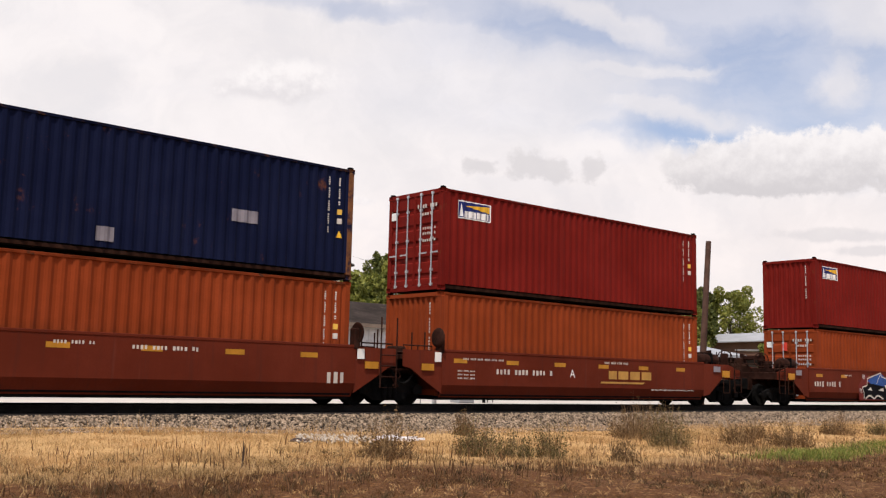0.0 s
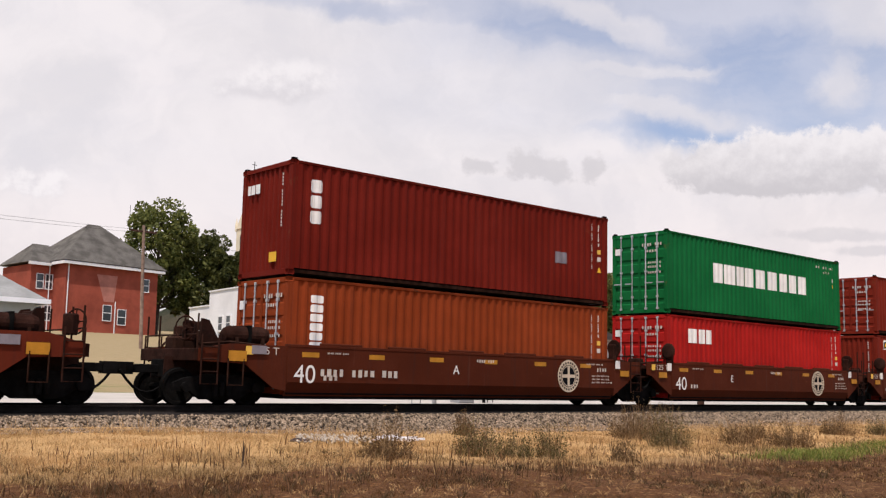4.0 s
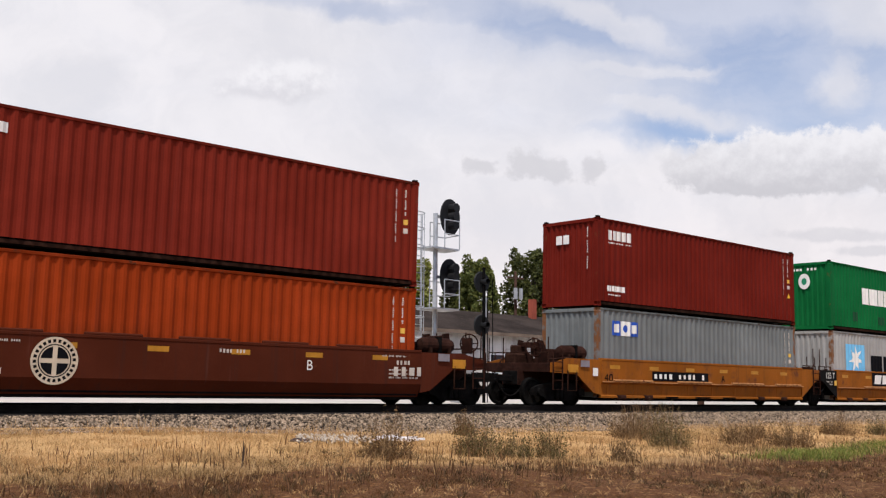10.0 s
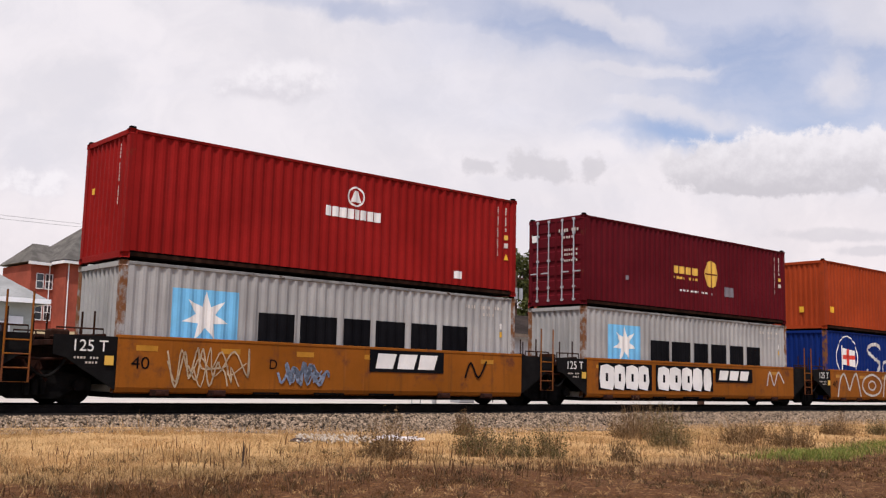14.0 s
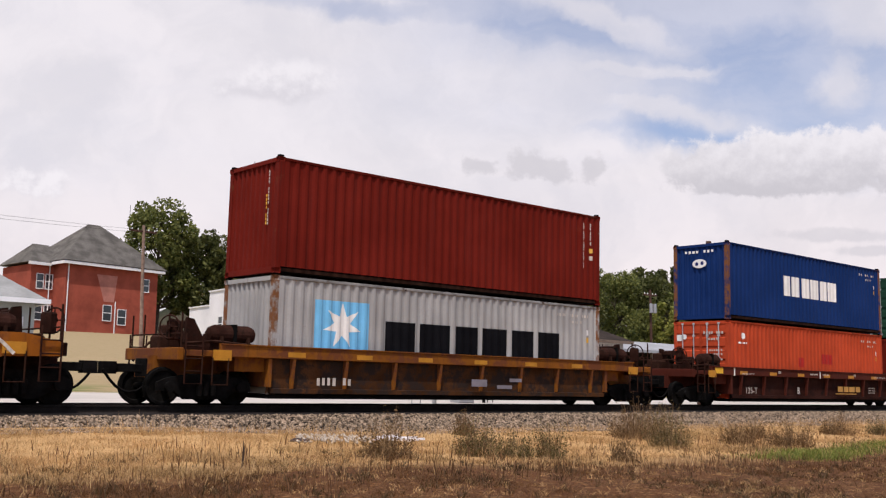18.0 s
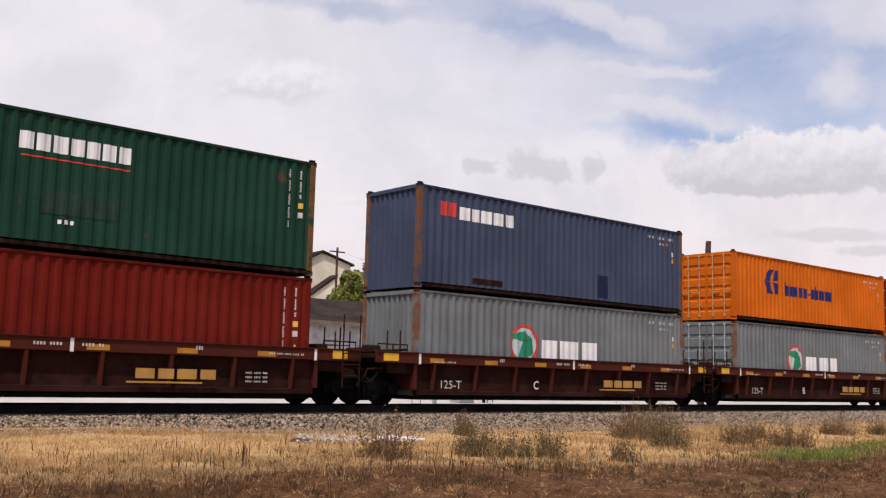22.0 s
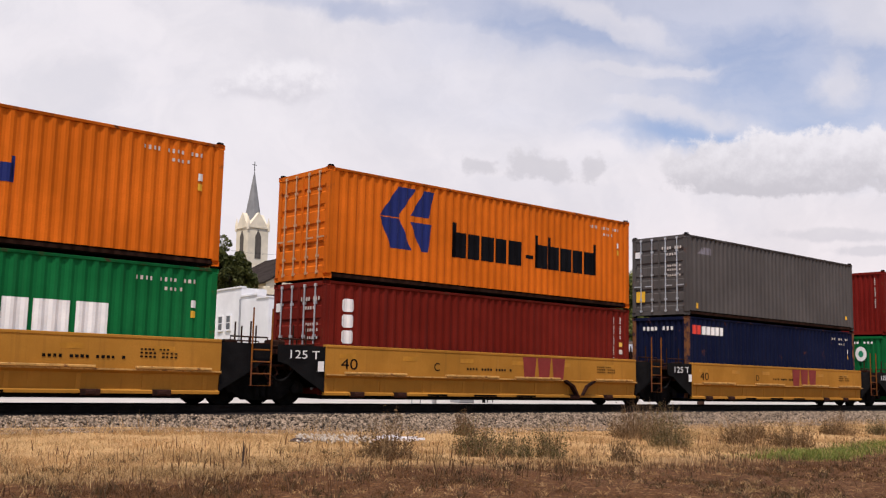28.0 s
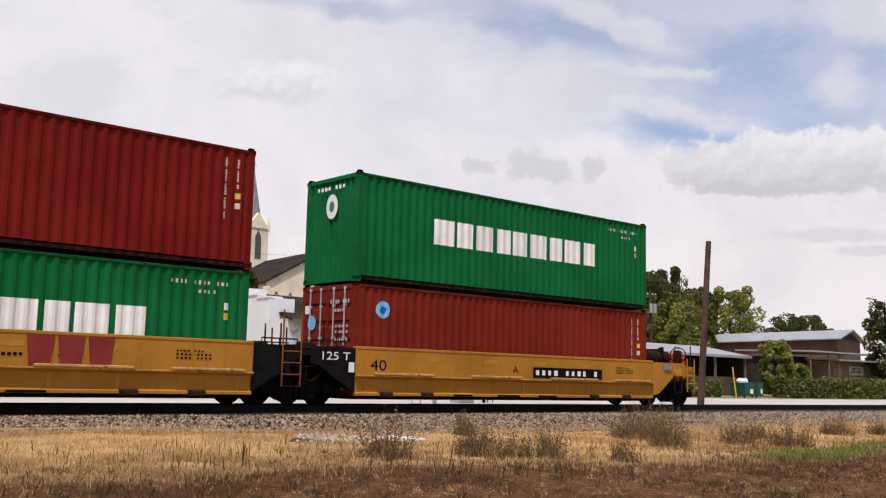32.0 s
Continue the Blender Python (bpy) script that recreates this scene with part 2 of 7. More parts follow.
def part(name, shape, material, parent, label="", at=None, kind=""):
    """Links a mesh as one object under a thing, with a material of its own."""
    me = shape.mesh(name) if isinstance(shape, Geo) else shape
    ob = new(name, me)
    if not len(me.materials):
        me.materials.append(None)
    ob.material_slots[0].link = "OBJECT"
    ob.material_slots[0].material = material
    if parent is not None:
        ob.parent = parent
    if at is not None:
        ob.matrix_basis = at
    return tagged(ob, label, kind=kind)


def thing(name, label, category, at=None, group="", kind=""):
    ob = new(name)
    ob.empty_display_size = 0.3
    if at is not None:
        ob.matrix_basis = at
    return tagged(ob, label, category, group, kind)


def solo(name, shape, material, label, category, at=None, group="", kind=""):
    ob = part(name, shape, material, None, label, at)
    return tagged(ob, "", category, group, kind)


def words(text, height, width=None):
    """A mesh of letters in the built-in font, in x and z, from its lower left corner."""
    cu = bpy.data.curves.new("text", "FONT")
    cu.body, cu.size, cu.extrude = text, 1.0, 0.0
    ob = bpy.data.objects.new("text", cu)
    scene.collection.objects.link(ob)
    me = bpy.data.meshes.new_from_object(ob.evaluated_get(bpy.context.evaluated_depsgraph_get()))
    bpy.data.objects.remove(ob)
    xs, ys = [v.co.x for v in me.vertices], [v.co.y for v in me.vertices]
    k = height / (max(ys) - min(ys))
    kx = width / (max(xs) - min(xs)) if width else k
    for v in me.vertices:
        v.co = ((v.co.x - min(xs)) * kx, 0.0, (v.co.y - min(ys)) * k)
    me.materials.clear()
    me.materials.append(None)
    return me

# ---------------------------------------------------------------- the train: shipping containers
LONG, HALF = 12.192, 1.219
PITCH = 0.2826
WALL = -1.208
WHITE = surface("white_marking", (0.78, 0.76, 0.72), 0.6, 0, 0.12, 1.2, 30, 0.0, (0.40, 0.33, 0.27), (0.66, 0.85))
BLACK = surface("black_marking", (0.006, 0.006, 0.0075), 0.8, 0, 0.2, 1.2, 30, 0.0, spec=0.03)
YELLOW = surface("yellow_marking", (0.75, 0.42, 0.03), 0.55, 0, 0.15, 2, 30, 0.0)
AMBER = surface("amber_reflector", (0.42, 0.185, 0.016), 0.5, 0, 0.2, 2, 30, 0.0)
SKYBLUE = surface("pale_blue_marking", (0.16, 0.46, 0.72), 0.55, 0, 0.12, 1.2, 30, 0.0)
NAVY = surface("navy_marking", (0.010, 0.018, 0.115), 0.55, 0, 0.15, 1.2, 30, 0.0)
ROYAL = surface("royal_blue_marking", (0.02, 0.08, 0.42), 0.55, 0, 0.15, 1.2, 30, 0.0)
REDMARK = surface("red_marking", (0.62, 0.05, 0.03), 0.55, 0, 0.12, 1.2, 30, 0.0)
GREENMARK = surface("green_marking", (0.02, 0.22, 0.11), 0.55, 0, 0.12, 1.2, 30, 0.0)
CODE = surface("faded_white_code", (0.52, 0.46, 0.40), 0.7, 0, 0.2, 3, 30, 0.0)
GOLD = surface("gold_marking", (0.70, 0.42, 0.07), 0.55, 0, 0.12, 1.2, 30, 0.0)
GREYPATCH = surface("grey_patch", (0.20, 0.18, 0.20), 0.7, 0, 0.2, 2, 30, 0.0)
SILVER = surface("galvanised_steel", (0.52, 0.53, 0.54), 0.45, 0.6, 0.2, 2.0, 40, 0.05, (0.25, 0.16, 0.10), (0.68, 0.85))
# steel and wheels near black: contact shade under the cars is put into the colour
STEEL = surface("shade_dark_steel", (0.0045, 0.004, 0.0037), 0.9, 0.0, 0.4, 3.0, 40, 0.15, (0.018, 0.009, 0.006), (0.55, 0.8), spec=0.03)
WHEELS = surface("shade_dark_wheel_steel", (0.0045, 0.004, 0.0036), 0.9, 0.0, 0.4, 4.0, 40, 0.1, (0.02, 0.012, 0.008), (0.55, 0.8), spec=0.03)
# rusty steel, darkened further to carry the shade at the car ends
RUSTY_SHADED = surface("rusty_shaded_steel", (0.030, 0.012, 0.007), 0.85, 0.0, 0.4, 3.0, 40, 0.2, (0.015, 0.009, 0.007), (0.5, 0.7), spec=0.04)

PAINTS = {"navy": (0.0058, 0.0085, 0.029), "orange": (0.275, 0.036, 0.006), "faded_orange": (0.225, 0.040, 0.011), "red": (0.155, 0.0115, 0.008), "maroon": (0.136, 0.0125, 0.007),
          "brown": (0.172, 0.0195, 0.010), "scarlet": (0.36, 0.015, 0.012), "green": (0.005, 0.118, 0.032), "grey": (0.165, 0.176, 0.174),
          "silver": (0.345, 0.337, 0.322), "magenta_red": (0.095, 0.007, 0.011), "rust_orange": (0.31, 0.046, 0.013),
          "blue": (0.008, 0.028, 0.115), "dark_green": (0.014, 0.047, 0.029), "slate": (0.055, 0.068, 0.108), "tan_orange": (0.58, 0.125, 0.008),
          "dull_grey": (0.086, 0.076, 0.070), "deep_blue": (0.006, 0.022, 0.135), "light_orange": (0.43, 0.060, 0.022),
          "bright_red": (0.25, 0.012, 0.010)}


def paint_of(colour):
    heavy = {"grey": 0.55, "silver": 0.45, "slate": 0.5, "dark_green": 0.6, "dull_grey": 0.5, "rust_orange": 0.5, "maroon": 0.4}
    return paint("paint_" + colour, PAINTS[colour], heavy.get(colour, 0.35),
                 (0.60, 0.76) if colour in ("slate", "dark_green", "navy", "rust_orange") else (0.66, 0.80))


def rail_paint(colour):
    """Top rails take a darker copy of the wall paint with dark brown blotches."""
    return surface("rail_" + colour, tuple(v * 0.66 for v in PAINTS[colour]), 0.85, 0.0, 0.35, 1.4, 26.0, 0.06, (0.05, 0.024, 0.014), (0.52, 0.68), spec=0.02)


def post_paint(colour):
    """Corner posts and castings of pale boxes rust first."""
    if colour in ("grey", "silver", "slate", "dark_green", "blue", "navy", "deep_blue"):
        base = PAINTS[colour]
        return surface("post_" + colour, base, 0.7, 0.0, 0.25, 0.9, 26.0, 0.06, (0.17, 0.070, 0.028), (0.38, 0.56), 0.6, spec=0.06)
    return paint("post_" + colour, tuple(v * 0.92 for v in PAINTS[colour]), 0.5, (0.56, 0.72))


def breaks():
    out, u = [0.16], 0.16
    k = int((LONG - 0.32) / PITCH)
    p = (LONG - 0.32) / k
    for _ in range(k):
        for w in (0.25, 0.24, 0.26, 0.25):
            u += w * p
            out.append(u)
    return out


CREASE = breaks()


def dent(i):
    """How far the wall stands back at crease number i."""
    return (0.0, 0.0, 0.036, 0.036)[(i + 3) % 4] if 0 < i < len(CREASE) - 1 else 0.0


def depth_at(u):
    if u <= CREASE[0] or u >= CREASE[-1]:
        return 0.0
    for i in range(len(CREASE) - 1):
        if u <= CREASE[i + 1]:
            w = (u - CREASE[i]) / (CREASE[i + 1] - CREASE[i])
            return dent(i) * (1 - w) + dent(i + 1) * w
    return 0.0


def side_wall(h):
    g = Geo()
    z0, z1 = 0.165, h - 0.07
    v = [(u, WALL + dent(i), z) for i, u in enumerate(CREASE) for z in (z0, z1)]
    g.add(v, [(2 * i, 2 * i + 2, 2 * i + 3, 2 * i + 1) for i in range(len(CREASE) - 1)])
    return g


def end_wall(h):
    g = Geo()
    n, y, x, pts = 9, -1.06, 0.03, []
    p = 2.12 / n
    for _ in range(n):
        pts += [(x, y), (x, y + 0.3 * p), (x + 0.045, y + 0.5 * p), (x + 0.045, y + 0.8 * p)]
        y += p
    pts.append((x, 1.06))
    v = [(a, b, z) for a, b in pts for z in (0.15, h - 0.1)]
    g.add(v, [(2 * i, 2 * i + 2, 2 * i + 3, 2 * i + 1) for i in range(len(pts) - 1)])
    g.box(0.0, 0.10, -1.06, 1.06, h - 0.12, h - 0.012)
    g.box(0.0, 0.10, -1.06, 1.06, 0.015, 0.16)
    return g


def door_leaf(h):
    g = Geo()
    z0, z1 = 0.17, h - 0.13
    pts, n = [(0.075, z0), (0.02, z0)], 5
    step = (z1 - z0 - 0.2) / n
    z = z0 + 0.1
    for _ in range(n):
        pts += [(0.02, z + 0.10 * step), (0.05, z + 0.18 * step), (0.05, z + 0.42 * step), (0.02, z + 0.50 * step)]
        z += step
    pts += [(0.02, z1), (0.075, z1)]
    g.prism(pts, 1, 0.01, 1.05)
    for zz in (0.3, 0.95, h - 1.1, h - 0.45):
        g.box(-0.005, 0.05, 1.03, 1.10, zz, zz + 0.12)
    g.box(0.0, 0.02, 0.012, 0.05, z0, z1)
    return g


def lock_rod(h):
    g = Geo().cyl((-0.02, 0, 0.12), (-0.02, 0, h - 0.09), 0.021, n=6)
    for z in (0.13, 0.55, h * 0.5, h - 0.6, h - 0.14):
        g.box(-0.035, 0.02, -0.045, 0.045, z, z + 0.07)
    g.box(-0.045, -0.02, -0.02, 0.30, 1.05, 1.09)
    return g


def casting():
    bm = bmesh.new()
    bmesh.ops.create_cube(bm, size=1.0)
    for w in bm.verts:
        w.co = (w.co.x * 0.178 + 0.083, w.co.y * 0.162, w.co.z * 0.118 + 0.059)
    for f in list(bm.faces):
        if abs(f.normal.z) < 0.5:
            nrm = f.normal.copy()
            bmesh.ops.inset_individual(bm, faces=[f], thickness=0.034)
            bmesh.ops.translate(bm, verts=f.verts[:], vec=-nrm * 0.03)
    g = Geo()
    bm.verts.index_update()
    g.add([w.co[:] for w in bm.verts], [[w.index for w in f.verts] for f in bm.faces])
    bm.free()
    return g


# flat shapes for markings: lists of convex outlines in metres along and up
def bar(u0, u1, z0, z1):
    return [(u0, z0), (u1, z0), (u1, z1), (u0, z1)]


def disc(u, z, r, rz=None, n=20):
    return [(u + r * math.cos(2 * math.pi * i / n), z + (rz or r) * math.sin(2 * math.pi * i / n)) for i in range(n)]


def hoop(u, z, r, w, rz=None, n=24):
    a, b = disc(u, z, r, rz, n), disc(u, z, r - w, (rz or r) - w, n)
    return [[a[i], a[(i + 1) % n], b[(i + 1) % n], b[i]] for i in range(n)]


def stroke(pts, w):
    out = []
    for (a, b), (c, d) in zip(pts, pts[1:]):
        k = math.hypot(c - a, d - b) or 1
        nx, nz = -(d - b) / k * w / 2, (c - a) / k * w / 2
        ex, ez = (c - a) / k * w * 0.3, (d - b) / k * w * 0.3
        out.append([(a - ex + nx, b - ez + nz), (a - ex - nx, b - ez - nz), (c + ex - nx, d + ez - nz), (c + ex + nx, d + ez + nz)])
    return out


def curl(pts, w, n=5):
    """A smooth stroke through the points."""
    out, m = [], len(pts)
    for i in range(m - 1):
        p = [pts[max(0, min(m - 1, k))] for k in (i - 1, i, i + 1, i + 2)]
        for j in range(n):
            t = j / n
            out.append(tuple(0.5 * (2 * p[1][k] + (p[2][k] - p[0][k]) * t + (2 * p[0][k] - 5 * p[1][k] + 4 * p[2][k] - p[3][k]) * t * t
                                    + (3 * p[1][k] - p[0][k] - 3 * p[2][k] + p[3][k]) * t ** 3) for k in (0, 1)))
    return stroke(out + [pts[-1]], w)


def blocks(u0, u1, z0, z1, n):
    """A row of n plain upright blocks of uneven width that stands for a painted word."""
    out, r = [], random.Random(int(100 * (u1 - u0)) + n)
    wide = [r.uniform(0.78, 1.22) for _ in range(n)]
    k, a = (u1 - u0) / sum(wide), u0
    for i in range(n):
        b = a + wide[i] * k * 0.84
        out.append(bar(a, b, z0, z1))
        a += wide[i] * k
    return out


def dashes(u0, u1, z0, z1, n, fill=0.7):
    """Small unreadable writing: a row of marks."""
    p, r, h = (u1 - u0) / n, random.Random(n), z1 - z0
    return [bar(u0 + i * p, u0 + (i + fill * r.uniform(0.7, 1.0)) * p, z0 + h * r.uniform(0, 0.12), z1 - h * r.uniform(0, 0.12)) for i in range(n) if i % 5 != 4]


def column(u, w, z0, z1, n, fill=0.7):
    p, r = (z1 - z0) / n, random.Random(n)
    return [bar(u + w * r.uniform(0, 0.25), u + w * r.uniform(0.75, 1.0), z1 - (i + fill) * p, z1 - i * p) for i in range(n) if i % 6 != 4]


def star(u, z, r, n=7, inner=0.42):
    out = []
    for i in range(n):
        a = math.pi / 2 + 2 * math.pi * i / n
        b = math.pi / n
        out.append([(u, z), (u + inner * r * math.cos(a - b), z + inner * r * math.sin(a - b)), (u + r * math.cos(a), z + r * math.sin(a)),
                    (u + inner * r * math.cos(a + b), z + inner * r * math.sin(a + b))])
    return out


def cut(poly, k, keep_above):
    """The part of a convex outline on one side of u = k."""
    out = []
    for i, a in enumerate(poly):
        b = poly[(i + 1) % len(poly)]
        ina, inb = (a[0] >= k) == keep_above, (b[0] >= k) == keep_above
        if ina:
            out.append(a)
        if ina != inb:
            t = (k - a[0]) / (b[0] - a[0])
            out.append((k, a[1] + t * (b[1] - a[1])))
    return out


def on_wall(polys, lift=0.004):
    """Marks painted on a creased side wall: they follow its creases."""
    g = Geo()
    for poly in polys:
        lo, hi = min(p[0] for p in poly), max(p[0] for p in poly)
        for i in range(len(CREASE) - 1):
            a, b = CREASE[i], CREASE[i + 1]
            if b <= lo or a >= hi:
                continue
            q = cut(cut(poly, a, True), b, False) if lo < a or hi > b else poly
            if len(q) > 2:
                g.add([(u, WALL - lift + depth_at(u), z) for u, z in q], [tuple(range(len(q)))])
    return g


def on_sheet(polys, y):
    g = Geo()
    for poly in polys:
        g.add([(u, y, z) for u, z in poly], [tuple(range(len(poly)))])
    return g


def on_end(polys, x=-0.006):
    """Marks on the front or door end; along is measured from the camera-side edge."""
    g = Geo()
    for poly in polys:
        g.add([(x, HALF - u, z) for u, z in poly], [tuple(range(len(poly)))])
    return g


def container(label, colour, h, left, marks=(), end_marks=(), rail=None):
    """A forty-foot box with its origin under its left end. left: the kind of end there, 'door' or 'plain'."""
    body, posts = paint_of(colour), post_paint(colour)
    root = thing("shipping_container", label, "container", group="containers on the train")
    for a in (False, True):
        m = Matrix.Translation((LONG, 0, 0)) @ pose(0, 0, 0, 0, 0, 180) if a else Matrix()
        part("side_wall", shared(("side_wall", h), lambda: side_wall(h)), body, root, at=m)
        part("top_rail", shared(("top_rail", h), lambda: Geo().box(0.16, LONG - 0.16, -1.219, -1.15, h - 0.085, h - 0.012, 0.008)), rail_paint(colour), root, at=m)
        # bottom rail is not in body paint: the recess's shade is put into its colour
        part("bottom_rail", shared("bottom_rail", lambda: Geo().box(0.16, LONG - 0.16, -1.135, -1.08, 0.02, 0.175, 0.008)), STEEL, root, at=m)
        kind = left if not a else ("plain" if left == "door" else "door")
        if kind == "plain":
            part("end_wall", shared(("end_wall", h), lambda: end_wall(h)), body, root, at=m)
        else:
            part("door_header", shared(("door_header", h), lambda: Geo().box(0.0, 0.10, -1.06, 1.06, h - 0.13, h - 0.012)), body, root, at=m)
            part("door_sill", shared("door_sill", lambda: Geo().box(0.0, 0.10, -1.06, 1.06, 0.015, 0.16)), body, root, at=m)
            leaf = shared(("door_leaf", h), lambda: door_leaf(h))
            d = part("door", leaf, body, root, at=m)
            e = part("door", leaf, body, root, at=m @ Matrix.Diagonal((1, -1, 1, 1)))
            rods = SILVER if colour not in ("tan_orange",) else surface("painted_rod", (0.50, 0.30, 0.16), 0.5, 0.2, 0.2, 2, 40, 0.05)
            for leaf_ob, s in ((d, 1), (e, 1)):
                for y in (0.30, 0.80):
                    part("lock_rod", shared(("lock_rod", h), lambda: lock_rod(h)), rods, leaf_ob, at=Matrix.Translation((0, y, 0)))
        for y in (-1, 1):
            part("corner_post", shared(("corner_post", h), lambda: Geo().box(0.0, 0.165, -0.08, 0.08, 0.118, h - 0.118, 0.012)), posts, root,
                 at=m @ Matrix.Translation((0.0, y * 1.139, 0)))
            for z in (0.0, h - 0.118):
                part("corner_casting", shared("corner_casting", casting), posts, root, at=m @ Matrix.Translation((-0.005, y * 1.14, z)))
    part("roof_panel", shared(("roof_panel", h), lambda: Geo().box(0.1, LONG - 0.1, -1.16, 1.16, h - 0.06, h - 0.03)), body, root)
    for x in (0.083, LONG - 0.083):
        for y in (-1.14, 1.14):
            part("twist_lock", shared("twist_lock", lambda: Geo().box(-0.07, 0.07, -0.055, 0.055, -0.002, 0.058, 0.01)), STEEL, root, at=Matrix.Translation((x, y, h)))
    part("floor", shared("container_floor", lambda: Geo().box(0.1, LONG - 0.1, -1.17, 1.17, 0.05, 0.13)), RUSTY_SHADED, root)
    for i, (name, polys, material, *lab) in enumerate(marks):
        if name in ("placard", "patch") and 1 < len(polys) < 16:
            for poly in polys:
                part(name, on_wall([poly], 0.004 + 0.0025 * i), material, root)
            continue
        part(name, on_wall(polys, 0.004 + 0.0025 * i), material, root, lab[0] if lab else "", kind="stuff" if name == "code" else "")
    for i, (name, polys, material) in enumerate(end_marks):
        part(name, on_end(polys, -0.006 - 0.003 * i), material, root, kind="stuff" if name == "code" else "")
    return root


def codes(h, colour_a=None, tri=True, style="column"):
    """The small registration marks at the right of a side wall."""
    a = CODE
    if style == "column":
        out = [("code", column(11.42, 0.055, h - 1.75, h - 0.28, 26, 0.72) + column(11.74, 0.05, h - 1.0, h - 0.28, 13, 0.72), a),
               ("placard", [bar(11.71, 11.84, h - 1.24, h - 1.10)], GOLD), ("placard", [bar(11.71, 11.84, h - 1.48, h - 1.34)], CODE)]
        if tri:
            out.append(("warning_mark", [[(11.70, h - 1.84), (11.86, h - 1.84), (11.78, h - 1.66)]], YELLOW))
    else:
        out = [("code", dashes(10.2, 11.7, h - 0.40, h - 0.30, 13, 0.5) + dashes(10.9, 11.5, h - 0.60, h - 0.51, 5, 0.5), a),
               ("placard", [bar(11.55, 11.68, h - 0.95, h - 0.78)], WHITE), ("placard", [bar(11.55, 11.68, h - 1.18, h - 1.02)], YELLOW)]
    return out


def door_codes(h):
    return [("code", dashes(1.35, 2.25, h - 0.52, h - 0.40, 8) + dashes(1.55, 2.15, h - 0.74, h - 0.64, 5) +
             dashes(1.6, 2.2, h - 1.15, h - 1.07, 6) + dashes(1.6, 2.2, h - 1.30, h - 1.22, 6) + dashes(1.6, 2.2, h - 1.5, h - 1.42, 6), CODE),
            ("placard", [bar(0.15, 0.38, h - 0.75, h - 0.52)], WHITE)]


def end_codes(h):
    return [("code", column(1.98, 0.06, h - 1.7, h - 0.3, 16), CODE)]


# the larger painted marks; heights are from the bottom of the box
def word_wall(u0, u1, z0, z1, n, material=None):
    return [("lettering", blocks(u0, u1, z0, z1, n), material or WHITE, "painted block lettering")]


def sail_logo(h):
    return [("logo", [bar(0.60, 1.90, h - 0.80, h - 0.28)], WHITE), ("logo", [bar(0.63, 1.87, h - 0.77, h - 0.31)], NAVY),
            ("logo", [[(0.85, h - 0.42), (1.86, h - 0.35), (1.86, h - 0.55)]], YELLOW),
            ("logo", [[(0.68, h - 0.74), (0.80, h - 0.74), (0.74, h - 0.36)]] + blocks(0.84, 1.84, h - 0.76, h - 0.57, 6), WHITE)]


def grey_line_marks():
    return [("logo", [bar(1.25, 2.95, 1.16, 2.38)], SKYBLUE, "pale blue panel"), ("logo", star(2.1, 1.76, 0.60), WHITE, "white seven-pointed star")] + \
        word_wall(3.5, 10.5, 1.10, 1.95, 6, BLACK) + codes(2.896, style="row")


def arrow_logo(u, z, s):
    """Two slanted dark blue bars with a point to the left."""
    return [[(u, z + 0.5 * s), (u + 0.36 * s, z + s), (u + 0.72 * s, z + s), (u + 0.40 * s, z + 0.56 * s), (u + 0.40 * s, z + 0.5 * s)],
            [(u, z + 0.48 * s), (u + 0.40 * s, z + 0.48 * s), (u + 0.66 * s, z), (u + 0.24 * s, z)],
            [(u + 0.62 * s, z + 0.56 * s), (u + 0.90 * s, z + s), (u + 1.12 * s, z + s), (u + 1.0 * s, z + 0.56 * s)],
            [(u + 0.62 * s, z + 0.46 * s), (u + 1.08 * s, z + 0.46 * s), (u + 1.0 * s, z), (u + 0.86 * s, z)]]


def orange_line_marks(h, u, z, s, w0, w1, wz, wh):
    return [("logo", arrow_logo(u, z, s), NAVY, "dark blue arrow emblem"),
            ("lettering", blocks(w0, w0 + (w1 - w0) * 0.46, wz, wz + wh * 0.72, 5) + [bar(w0, w0 + 0.10 * s, wz, wz + wh)] +
             blocks(w0 + (w1 - w0) * 0.54, w1, wz, wz + wh * 0.72, 5) + [bar(w0 + (w1 - w0) * k, w0 + (w1 - w0) * k + 0.08 * s, wz, wz + wh)
                                                                              for k in (0.54, 0.63, 0.97)] +
             [bar(w0 + (w1 - w0) * 0.475, w0 + (w1 - w0) * 0.525, wz + wh * 0.25, wz + wh * 0.36)], NAVY if s < 1.1 else BLACK)] + codes(h, style="row")


def ring_end(h):
    return [("logo", [disc(1.25, h - 0.82, 0.27, 0.34)], WHITE), ("code", dashes(0.55, 1.9, h - 0.36, h - 0.25, 8), WHITE),
            ("logo", [disc(1.25, h - 0.82, 0.12, 0.15)], GREENMARK)]


def stacked_word(u, w, z0, z1, n):
    p, out = (z1 - z0) / n, []
    for i in range(n):
        a, c = z0 + i * p + 0.08 * p, 0.12 * p
        out.append([(u + c, a), (u + w - c, a), (u + w, a + c), (u + w, a + 0.82 * p - c), (u + w - c, a + 0.82 * p), (u + c, a + 0.82 * p), (u, a + 0.82 * p - c), (u, a + c)])
    return [("lettering", out, WHITE, "white stacked lettering")]


